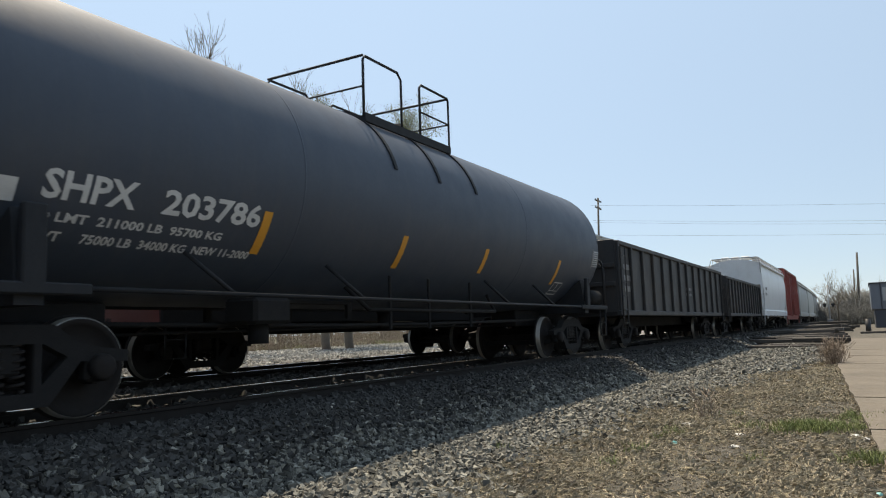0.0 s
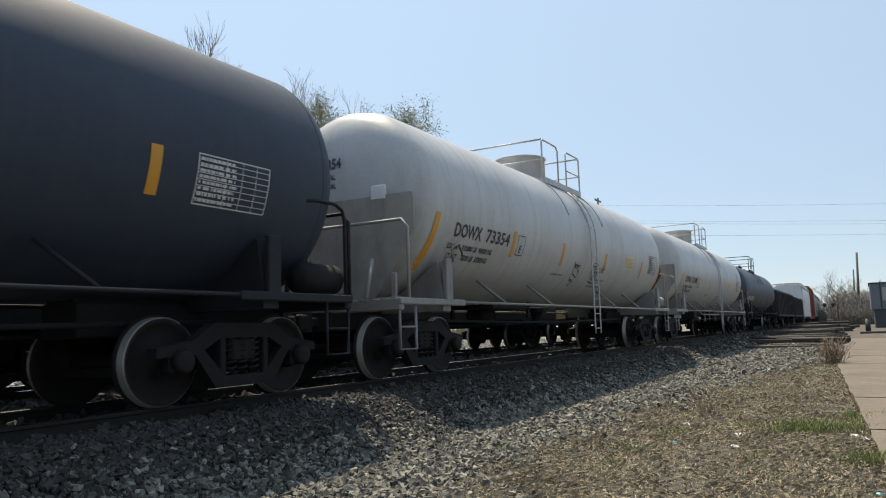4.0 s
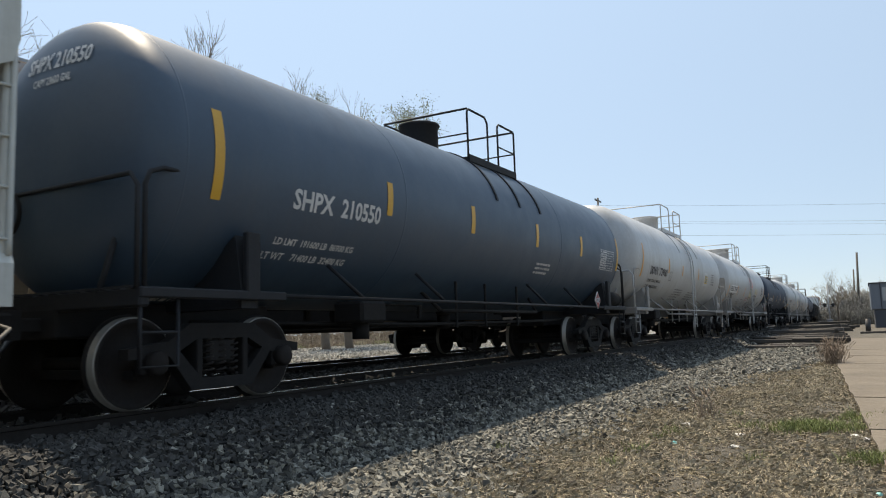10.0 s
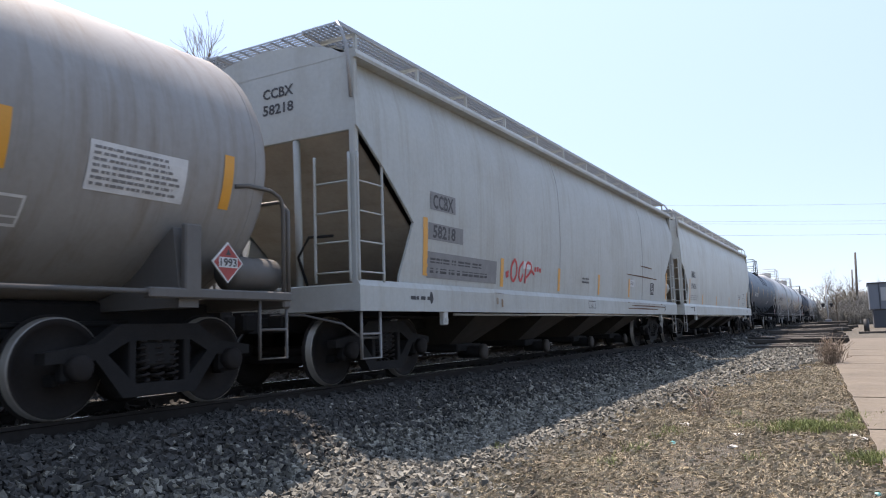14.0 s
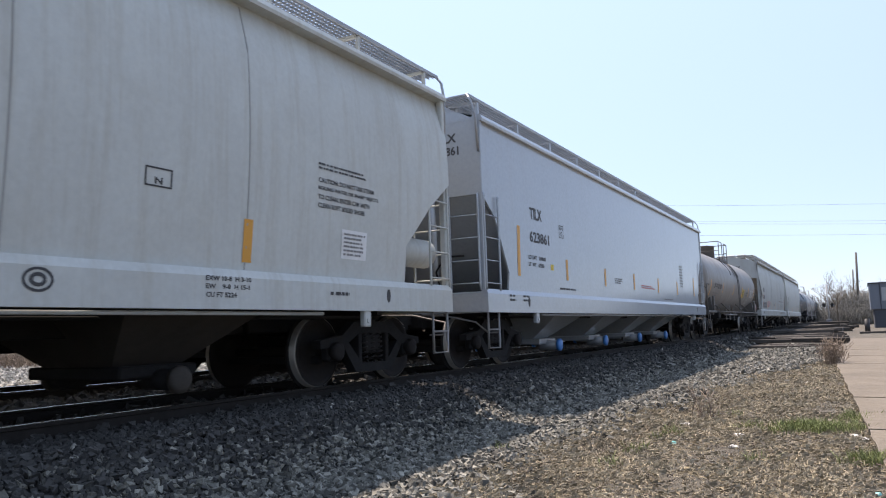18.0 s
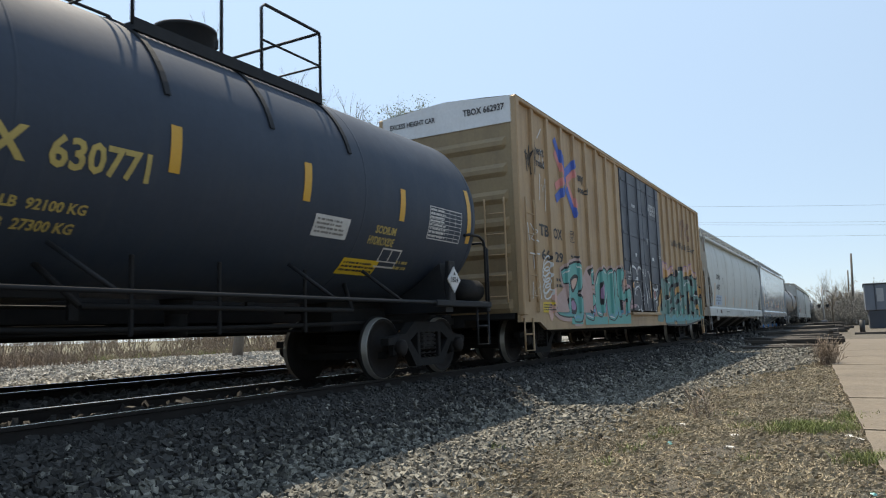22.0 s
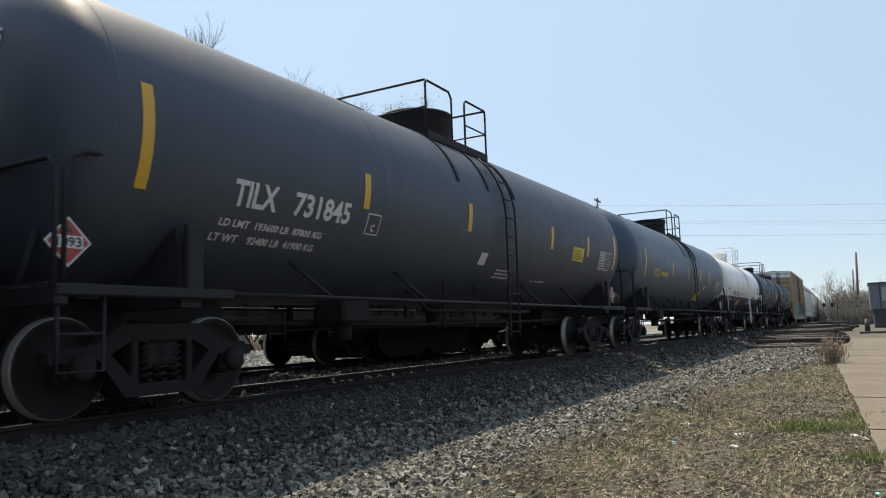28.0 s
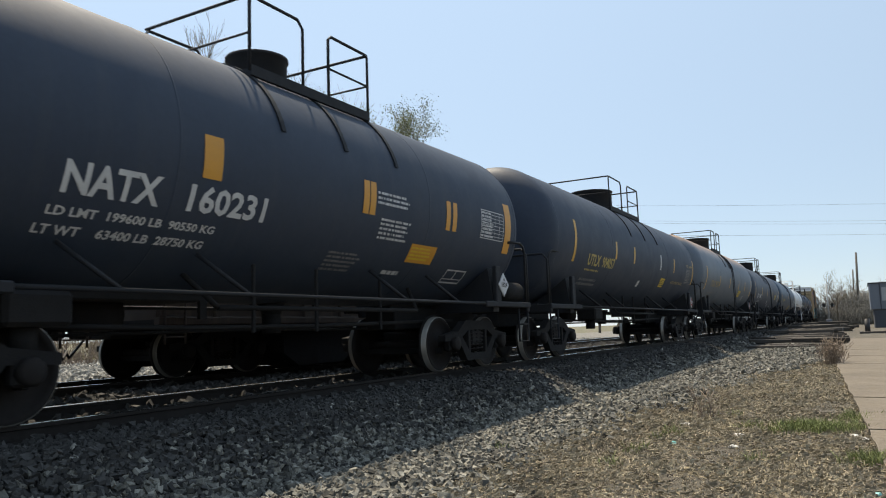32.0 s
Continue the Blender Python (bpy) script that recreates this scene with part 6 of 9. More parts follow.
def gondola_car(label, length, body, marks, seed, train="near", top=2.75, bays=0):
    car = thing("gondola_car", label, "gondola", "freight cars of the passing train" if train == "near" else "freight cars on the far track")
    half = length / 2 - 0.6
    for s in (1, -1):
        part("side_sheet", Geo().box(1.42 * s, -half, 1.0, 1.46 * s, half, top), body, car)
        part("top_rail", Geo().box(1.38 * s, -half, top - 0.05, 1.54 * s, half, top + 0.07, 0.015), body, car)
        part("side_sill", Geo().box(1.40 * s, -half, 0.92, 1.54 * s, half, 1.06, 0.015), body, car)
        k = 13
        for i in range(k + 1):
            y = -half + 0.08 + (2 * half - 0.16) * i / k
            part("side_post", Geo().box(1.45 * s, y - 0.06, 1.05, 1.54 * s, y + 0.06, top - 0.04, 0.015), body, car)
    for e in (1, -1):
        part("end_wall", Geo().box(-1.42, e * (half - 0.05), 1.0, 1.42, e * half, top + 0.1, 0.01).box(-1.42, e * half, 1.7, 1.42, e * (half + 0.07), 1.82, 0.01).box(-1.42, e * half, 2.2, 1.42, e * (half + 0.07), 2.32, 0.01), body, car)
        part("stub_sill", Geo().box(-0.3, e * (half - 3), 0.72, 0.3, e * half, 1.0, 0.02), M_UNDER, car)
        add_truck(car, e * (half - 1.9), train)
        rung_ladder(car, (1.56, e * (half - 0.1), 0), (0, -0.42 * e, 0), 0, 0.6, top - 0.1, body, 0.36, "side_ladder")
    part("floor", Geo().box(-1.42, -half, 0.92, 1.42, half, 1.02), M_UNDER, car)
    part("centre_sill", Geo().box(-0.25, -half + 2, 0.6, 0.25, half - 2, 0.94, 0.02), M_UNDER, car)
    if bays:
        for i in range(bays):
            y = (i + 0.5 - bays / 2) * 2.3
            part("hopper_bay", Geo().prism(low_bay(y, 1.2), -1.3, 1.3, "x"), M_UNDER, car)
    add_ends(car, half, body)
    skin = Skin(lambda y, z: 1.465, 9.0, 0.004)
    add_marks(car, skin, marks, seed)
    return car, skin


# ---- the two trains ----
W, B_, Y_, G_ = M_INKW, M_INKB, M_INKY, M_INKG
FAR_SPEED = -3.7


def run(t):
    """Metres travelled by the passing train: steady at first, then slowly gaining speed."""
    return 10.45 * t + 0.015 * max(0.0, t - 14.0) ** 2


TRAIN, FAR_TRAIN = [], []        # (thing, place of its middle along the line at the start)


def near_car(made, front, back):
    TRAIN.append((made[0], (front + back) / 2))
    return made


def stripes(ys, z0=2.27, z1=2.73, m=M_YSTRIPE):
    return [("stripe", y, z0, z1, 0.0, m) for y in ys]


def white_tank(text, number, seed, front, back, extra=(), label="", ends=None, third=3.65, ladder=0.0, pipes=True, shield=""):
    L = front - back
    marks = [("word", text, -6.40, -5.45, 2.17, 2.40, B_), ("word", number, -5.28, -4.32, 2.17, 2.40, B_),
             ("word", "LD LMT  212800 LB  96500 KG", -6.5, -4.9, 1.98, 2.07, B_), ("word", "LT WT    73200 LB  33200 KG", -6.42, -4.95, 1.83, 1.92, B_),
             ("stripe", -7.1, 1.62, 2.49, 0.12), ("stripe", -4.1, 2.0, 2.47), ("stripe", -1.5, 2.0, 2.47), ("stripe", 1.5, 2.0, 2.47), ("stripe", third, 2.0, 2.47), ("stripe", 6.95, 1.75, 2.65, 0.05),
             ("plate", -3.95, -3.62, 2.05, 2.42, B_, "E"), ("table", 5.7, 6.62, 2.19, 2.72, B_), ("bars", 0.9, 2.0, 1.62, 1.85, 3, G_),
             ("bars", -1.8, -0.9, 1.78, 1.86, 1, G_), ("bars", 0.9, 1.5, 1.95, 2.02, 1, G_)]
    made = tank_car(label, L, M_WHITE, M_GRIMYWHITE, marks + list(extra), seed, R=1.55, zc=2.73, dome=(-0.2, 0.60, 4.78), plat=(-1.1, 1.42), ladder=ladder, white=True, gap=0.58, head=0.5, rail=0.3, shield=shield, pipes=pipes, upper=M_WHITE, posts=False,
                    ends=ends or (((text + " " + number, -1.08, 0.08, 3.27, 0.18), ("CAPY  29500  US GAL", -0.98, -0.02, 3.10, 0.09), ("CAPY  24560  IMP GAL", -0.98, -0.02, 2.96, 0.09)), B_))
    return near_car(made, front, back)


RAIL_R = (((0, 0), (0, 1), (0.8, 0.9), (0.7, 0.55), (0, 0.5)), ((0.3, 0.5), (1, 0)))
RAIL_A = (((0, 0), (0.5, 1), (1, 0)), ((0.2, 0.4), (0.8, 0.4)))
RAIL_I = (((0.5, 0), (0.5, 1)),)
RAIL_L = (((0, 1), (0, 0), (1, 0.05)),)
RAIL_K = (((0, 0), (0, 1)), ((0.9, 1), (0, 0.5), (1, 0)))
RAIL_N = (((0, 0), (0.05, 1), (0.9, 0), (1, 1)),)
RAIL_G = (((1, 0.9), (0.4, 1), (0, 0.5), (0.4, 0), (1, 0.2), (1, 0.5), (0.6, 0.5)),)
RAIL_CROWN = (((0, 0), (-0.1, 0.8), (0.25, 0.4), (0.5, 1), (0.75, 0.4), (1.1, 0.8), (1, 0), (0, 0)),)


def scrawl(skin, car, pts, w, m, name="graffiti", lift=0.003):
    for p in pts:
        g = Geo()
        skin.line(g, p, w, lift)
        part(name, g, m, car, "sprayed graffiti stroke")


def soft_line(pts, steps=4, turns=2):
    """A polyline rounded off at its corners."""
    pts = [Vector(p) for p in pts]
    fine = [a.lerp(b, k / steps) for a, b in zip(pts, pts[1:]) for k in range(steps)] + [pts[-1]]
    for _ in range(turns):
        fine = [fine[0]] + [(a + b * 2 + c) / 4 for a, b, c in zip(fine, fine[1:], fine[2:])] + [fine[-1]]
    return fine


def mural_form(skin, pts, up, grow, turns=2):
    """A filled sprayed form with rounded corners, swollen by grow."""
    g = Geo()
    ring = soft_line(list(pts) + [pts[0]], 4, turns)[:-1]
    if grow:
        n = len(ring)
        ring = [p + Vector((d.y, -d.x)).normalized() * -grow for p, d in zip(ring, [ring[(i + 1) % n] - ring[i - 1] for i in range(n)])]
    skin.poly(g, [tuple(p) for p in ring], up)
    return g


def ms_band(skin, pts, up):
    """A deeper band sprayed along the foot of the mural."""
    g = Geo()
    low = [p for p in pts if p[1] < 0.9]
    y0, y1 = min(p[0] for p in low), max(p[0] for p in low)
    top = [(y0 + (y1 - y0) * k / 24, 0.93 + 0.07 * math.sin(k * 1.7) + 0.04 * math.sin(k * 3.1)) for k in range(25)]
    skin.poly(g, [(y0, 0.72)] + top + [(y1, 0.84)], up)
    return g


def taper_stroke(skin, pts, width, up):
    """A brushed stroke, full in its middle and fine at both ends."""
    fine = soft_line(pts, 5)
    n = len(fine)
    left, right = [], []
    for i, p in enumerate(fine):
        d = (fine[min(i + 1, n - 1)] - fine[max(i - 1, 0)]).normalized()
        o = Vector((-d.y, d.x)) * width * 0.5 * (0.15 + 0.85 * math.sin(math.pi * (i + 0.5) / n))
        left.append(tuple(p + o))
        right.append(tuple(p - o))
    g = Geo()
    skin.place(g, left + right, [(i, i + 1, n + i + 1, n + i) for i in range(n - 1)], up)
    return g


def teal_letter(skin, car, n, form):
    """One broad sprayed letter: lilac mist, black edge, teal body, pale light along its rim, blue towards its foot."""
    up = 0.0007 * (n % 2)
    part("paint_glow", mural_form(skin, form, 0.0002 + up * 0.3, 0.11, 1), M_HALO, car, "lilac sprayed halo")
    root = part("graffiti_letter", mural_form(skin, [(a + 0.02, b + 0.01) for a, b in form], 0.003 + up, 0.04, 1), M_SPRAYBLK, car, "broad teal sprayed letter form")
    part("fill", mural_form(skin, form, 0.0056 + up, 0.0, 1), M_TEAL, root)
    mid = Vector((sum(p[0] for p in form) / len(form), sum(p[1] for p in form) / len(form)))
    k = len(form)
    ring = [Vector(p).lerp(mid, 0.10) for p in form]
    if n < 4:
        for i in (0, 2, k // 2, k - 3):
            part("highlight", taper_stroke(skin, [tuple(ring[i]), tuple(ring[(i + 1) % k])], 0.032, 0.0088), M_SPRAYWHT, root)
    low = [p for p in ring if p[1] < 1.2]
    for i in range(len(low) - 1):
        part("shade", taper_stroke(skin, [tuple(low[i]), tuple(low[i].lerp(low[i + 1], 0.5) + Vector((0, 0.06))), tuple(low[i + 1])], 0.07, 0.0072), M_SKYSPRAY, root)


def gold_form(skin, mural, pts):
    part("dark_edge", mural_form(skin, pts, 0.0058, 0.045), M_SPRAYBLK, mural)
    part("gold_fill", mural_form(skin, pts, 0.0068, 0.0), M_SPRAYGOLD, mural)


def sprayed_crest(skin, car, pts):
    root = part("crest", mural_form(skin, pts, -0.0012, 0.04), M_SPRAYPUR, car, "lilac-edged pink sprayed crest")
    part("pink_fill", mural_form(skin, pts, -0.0004, 0.0), M_CREST, root)
    part("gold_fill", mural_form(skin, [(a, b - 0.17) for a, b in pts], 0.0002, -0.03), M_SPRAYGOLD, root)


def build_near_train():
    # ahead, already past at the start
    plan = [("tank", 16.5, M_BLACK), ("tank", 16.5, M_DULLBLACK), ("tank", 16.0, M_BLACK), ("tank", 16.5, M_BLUEBLACK), ("gon", 16.0, M_GONDOLA), ("gon", 16.0, M_GONDOLA), ("tank", 16.5, M_BLACK), ("tank", 16.0, M_WHITE),
            ("hop", 18.8, M_HOPPERB), ("hop", 18.8, M_HOPPER), ("hop", 18.7, M_HOPPERB)]
    total = sum(p[1] for p in plan)
    y = 85.0 + total
    for i, (k, L, m) in enumerate(plan):
        if k == "tank":
            made = tank_car("dark tank car far ahead in the train" if m is not M_WHITE else "white tank car far ahead in the train", L, m, m, stripes((-3, 0, 3)), 300 + i, fine=False, ladder=None, pipes=False)
        elif k == "gon":
            made = gondola_car("dark ribbed gondola far ahead in the train", L, m, [], 300 + i)
        else:
            made = hopper_car("pale grey covered hopper far ahead in the train", L, m, [], 300 + i, fine=False)
        near_car(made, y, y - L)
        y -= L
    near_car(box_car("oxide red boxcar with ribbed sides", 16.7, M_RED, M_RED, M_RED, [], 290, roof=5.1, white_top=False), 85.0, 68.3)
    near_car(hopper_car("white covered hopper car, sunlit roof", 18.0, M_CLEANWHITE, [("bars", -7, -5.8, 2.2, 2.9, 2, B_)], 291), 68.3, 50.3)
    near_car(gondola_car("black ribbed gondola car", 14.3, M_GONDOLA, [], 292, top=2.75), 50.3, 36.0)
    near_car(gondola_car("black ribbed gondola car with grey stencils", 17.5, M_GONDOLA, [("bars", -7.5, -6.4, 1.5, 2.4, 3, G_), ("bars", 0.5, 1.5, 1.6, 2.0, 2, G_), ("patch", -8.05, -7.9, 1.35, 1.5, M_STRIPE, "orange reflector")], 293, top=2.85), 36.0, 18.5)
    # A: black tank with white lettering
    near_car(tank_car("black tank car with white lettering and orange stripes", 17.1, M_BLACK, M_BLACKTRIM, [
        ("word", "SHPX", -6.47, -5.58, 1.86, 2.10, W), ("word", "203786", -5.29, -4.0, 1.86, 2.10, W),
        ("word", "LD LMT  211000 LB  95700 KG", -6.52, -4.45, 1.69, 1.77, W), ("word", "LT WT     75000 LB  34000 KG  NEW 11-2000", -6.57, -3.95, 1.54, 1.62, W),
        ("stripe", -7.57, 1.52, 2.38, 0.4), ("stripe", -3.90, 1.6, 2.05), ("stripe", -1.08, 1.6, 2.05), ("stripe", 1.56, 1.66, 2.07), ("stripe", 5.07, 1.6, 2.1), ("panel", 7.12, 7.67, 2.05, 2.5, M_INKG, W, "pale data plate"),
        ("patch", -6.83, -6.67, 1.8, 1.98, W, "small white plate"), ("box", 5.27, 5.77, 1.4, 1.66, W)], 1, R=1.5, zc=2.56, dome=None, plat=(-1.39, 1.17), ladder=None,
        ends=((("203786", 0.0, 0.62, 3.25, 0.17), ("25846 GAL", 0.1, 0.55, 3.0, 0.08)), W)), 18.5, 1.4)
    # B, C: white insulated tanks
    b = white_tank("DOWX", "73308", 2, 1.4, -16.54, [("placard", 6.83, 1.41, "1301", M_PLACARD, B_, 1.53), ("panel", 3.0, 3.72, 2.18, 2.52, M_SPRAYCRM, M_INKY, "sun-faded yellow panel"), ("word", "SR-9316", 5.72, 6.2, 2.95, 3.06, B_), ("word", "FRA-AIP", 5.74, 6.2, 2.80, 2.91, B_)], "white insulated tank car with dark lettering and rust streaks", third=3.85, shield="1301")
    c = white_tank("DOWX", "73354", 3, -16.54, -33.82, [("panel", 3.25, 4.05, 2.2, 2.53, M_SPRAYCRM, M_INKY, "sun-faded yellow panel")], "white insulated tank car with scribbled tags near the ladder", third=4.9, pipes=False, shield="1301")
    q = random.Random(3)
    for lines, w in (((((-0.63, 2.07), (-0.62, 2.15), (-0.58, 2.11), (-0.57, 2.01)), ((-0.57, 2.01), (-0.55, 2.08), (-0.51, 2.1), (-0.51, 1.98), (-0.46, 2.1), (-0.41, 2.09), (-0.4, 1.97)), ((-0.4, 1.97), (-0.38, 2.08), (-0.34, 2.08), (-0.32, 1.99)), ((-0.32, 1.99), (-0.31, 2.08), (-0.22, 2.08), (-0.19, 2.0), (-0.24, 1.92), (-0.32, 1.99)), ((-0.58, 1.99), (-0.53, 1.86), (-0.5, 1.72), (-0.4, 1.76), (-0.23, 1.7)), ((-0.49, 1.87), (-0.35, 1.85), (-0.2, 1.79), (-0.19, 1.94)), ((-0.43, 1.66), (-0.33, 1.62), (-0.33, 1.69), (-0.34, 1.77))), 0.022),
                     ((((0.6, 2.11), (0.69, 2.17), (0.86, 2.21), (1.04, 2.16), (1.06, 2.12), (0.61, 2.11)), ((0.65, 2.08), (0.73, 1.83), (0.85, 1.83), (0.77, 2.1)), ((0.82, 2.1), (0.9, 1.83), (1.05, 1.77), (0.86, 2.09)), ((0.95, 2.1), (1.03, 1.85), (1.13, 1.86), (1.08, 2.1)), ((1.17, 2.11), (1.14, 1.94), (1.2, 1.72)), ((0.74, 1.76), (0.93, 1.76), (1.1, 1.71))), 0.022),
                     ((((1.32, 2.11), (1.25, 2.06), (1.31, 2.0), (1.4, 2.02)), ((1.4, 2.02), (1.44, 2.17), (1.43, 2.0)), ((1.57, 1.97), (1.5, 2.14), (1.61, 2.15)), ((1.55, 2.06), (1.68, 2.12))), 0.018)):
        scrawl(c[1], c[0], [soft_line(k, 4) for k in lines], w, M_SPRAYBLK)
    # D: black tank with white tag
    d = near_car(tank_car("black tank car with white lettering and a grey sprayed tag", 16.98, M_DULLBLACK, M_BLACKTRIM, [
        ("word", "GATX", -6.00, -5.08, 2.02, 2.22, W), ("word", "54952", -5.05, -4.08, 2.02, 2.22, W), ("word", "LD LMT  187000 LB  84800 KG", -6.00, -4.49, 1.82, 1.9, W), ("word", "LT WT    76000 LB  34450 KG", -6.05, -4.54, 1.66, 1.74, W),
        ("stripe", -7.40, 1.5, 2.49, 0.35), *[("stripe", y, 2.02, 2.48) for y in (-3.55, -0.9, 2.15, 5.0)], ("plate", -3.94, -3.70, 2.0, 2.25, W, "C"), ("bars", -2.31, -1.51, 1.68, 1.78, 1, W), ("table", 5.49, 6.49, 2.0, 2.5, W)], 4, R=1.5, zc=2.6, dome=None, plat=(-1.3, 1.2), ladder=None,
        ends=((("GATX 54952", -0.4, 0.62, 3.3, 0.17), ("CAPY 25573 GALS", -0.3, 0.5, 3.1, 0.09)), W)), -33.82, -50.8)
    for k in range(9):
        y = 0.0 + 0.2 * k
        scrawl(d[1], d[0], [[(y + q.uniform(-0.15, 0.25), 1.7 + q.uniform(0, 1.0)) for _ in range(4)]], 0.03, M_SPRAYGRY)
    # E: white tank with graffiti
    e = white_tank("TELX", "73267", 5, -50.8, -68.59, [("placard", 6.85, 1.40, "2348", M_PLACARD, B_, 1.53), ("panel", 2.78, 3.42, 2.22, 2.52, M_SPRAYCRM, M_INKY, "sun-faded yellow panel"), ("panel", 5.6, 5.95, 1.62, 1.82, M_INKG, M_INKB, "dark smudged sticker")],
                   "white tank car with pink and cream graffiti and rust stains", shield="2348")
    es, ec = e[1], e[0]
    g = Geo()
    es.rect(g, -6.45, -4.25, 2.10, 2.46, -0.003)
    part("patch", g, M_CLEANWHITE, ec, "fresh white number patch")
    for form in (((0.11, 3.06), (0.29, 3.12), (0.45, 2.99), (0.45, 2.53), (0.28, 2.4), (0.25, 2.59), (0.27, 2.75), (0.12, 2.88)), ((0.46, 3.04), (0.68, 3.1), (0.77, 2.83), (0.82, 2.65), (0.79, 2.5), (0.5, 2.48), (0.45, 2.71)), ((0.71, 3.09), (1.09, 3.15), (1.24, 3.03), (1.36, 2.79), (1.45, 2.57), (1.15, 2.44), (0.96, 2.49), (0.84, 2.66), (0.95, 2.85), (0.72, 2.88))):
        root = part("graffiti_letter", mural_form(es, form, 0.001, 0.022), M_SPRAYWHT, ec, "tall faded pink sprayed letter with a white edge")
        part("fill", mural_form(es, form, 0.003, 0.0), M_SPRAYPNK, root)
    for n, form in enumerate((((0.35, 2.36), (0.47, 2.46), (0.6, 2.44), (0.64, 2.22), (0.8, 2.19), (0.86, 2.02), (0.7, 1.88), (0.51, 1.88), (0.39, 2.06)), ((0.71, 2.29), (0.79, 2.46), (0.97, 2.43), (1.0, 2.28), (0.95, 2.2), (1.13, 2.15), (1.13, 1.99), (0.97, 1.94), (0.86, 2.02), (0.82, 2.17)), ((1.04, 2.26), (1.16, 2.42), (1.38, 2.47), (1.46, 2.37), (1.51, 2.11), (1.4, 1.9), (1.23, 1.95), (1.1, 2.11)))):
        root = part("graffiti_letter", mural_form(es, form, 0.005 + 0.001 * n, 0.034), M_SPRAYBLK, ec, "round cream sprayed letter with a black edge")
        part("fill", mural_form(es, form, 0.008 + 0.001 * n, 0.0), M_SPRAYCRM, root)
    scrawl(es, ec, [[(0.84, 2.30), (0.88, 2.32)], [(1.27, 2.23), (1.31, 2.25)], [(1.27, 2.11), (1.36, 2.19), (1.48, 2.2)]], 0.028, M_SPRAYBLK, lift=0.013)
    blob = ((1.97, 1.67), (1.93, 1.94), (2.2, 2.06), (2.51, 2.13), (2.84, 2.12), (3.18, 2.13), (3.54, 2.09), (3.82, 1.78), (3.8, 1.57), (3.43, 1.43), (2.8, 1.48), (2.22, 1.46))
    part("graffiti_letter", mural_form(es, blob, 0.001, 0.03), M_SPRAYBLK, ec, "wide grey sprayed name with a black edge")
    part("graffiti_fill", mural_form(es, blob, 0.003, -0.015), M_SPRAYDIM, ec, "thin grey spray inside the name")
    for lines, w in (((((2.36, 2.02), (2.25, 1.87), (2.45, 1.53)), ((2.38, 1.81), (2.5, 1.86), (2.58, 1.72)), ((2.63, 1.69), (2.96, 1.52)), ((2.84, 2.01), (2.63, 1.91), (2.95, 1.83), (3.17, 1.54)), ((3.02, 1.99), (3.29, 1.58)), ((3.15, 1.96), (3.48, 1.55), (3.34, 1.9)), ((3.44, 1.99), (3.6, 1.85), (3.61, 1.69), (3.4, 1.91))), 0.028),
                     ((((3.69, 2.0), (3.97, 1.88), (4.23, 1.93), (4.38, 2.03), (4.75, 2.0), (4.74, 1.77)), ((3.87, 1.58), (4.05, 1.72), (4.52, 1.84)), ((4.27, 1.86), (4.56, 1.62), (4.79, 1.73), (5.08, 1.47)), ((3.85, 1.79), (4.27, 1.65), (4.44, 1.57))), 0.032),
                     ((((0.53, 1.77), (0.61, 1.58), (0.77, 1.63), (0.9, 1.52)), ((0.72, 1.71), (0.86, 1.57), (0.85, 1.66), (0.94, 1.58)), ((0.89, 1.72), (0.99, 1.6)), ((0.95, 1.75), (1.05, 1.61)), ((1.07, 1.64), (1.16, 1.66), (1.1, 1.72), (1.05, 1.68), (1.12, 1.6), (1.28, 1.61)), ((0.83, 1.54), (1.03, 1.47), (1.21, 1.6), (1.52, 1.47), (1.34, 1.71))), 0.026),
                     ((((1.63, 1.79), (1.59, 1.96), (1.75, 1.8), (1.71, 1.94)), ((1.83, 1.96), (1.76, 1.92), (1.89, 1.81), (1.92, 1.87)), ((1.89, 1.93), (1.88, 2.03), (1.98, 1.98), (1.91, 2.21))), 0.022)):
        scrawl(es, ec, [soft_line(k, 4) for k in lines], w, M_SPRAYBLK, lift=0.006)
    scrawl(es, ec, [[(-0.52, 1.83), (-0.05, 1.83)], [(-0.42, 1.98), (-0.15, 1.70)], [(-0.40, 1.70), (-0.17, 1.98)], *(((0.22, 1.79), (0.39, 1.81)), ((0.2, 1.85), (0.25, 1.93)), ((0.29, 1.72), (0.47, 1.61)))], 0.034, M_SPRAYRED)
    y = -2.95
    for strokes, w in ((RAIL_R, 0.2), (RAIL_A, 0.2), (RAIL_I, 0.1), (RAIL_L, 0.24), (RAIL_K, 0.2), (RAIL_I, 0.1), (RAIL_N, 0.2), (RAIL_G, 0.22), (RAIL_CROWN, 0.2)):
        scrawl(es, ec, [[(y + a * w + 0.03 * b, 1.62 + b * 0.19) for a, b in k] for k in strokes], 0.02, M_SPRAYBLK)
        y += w + (0.16 if strokes is RAIL_L or strokes is RAIL_G else 0.06)
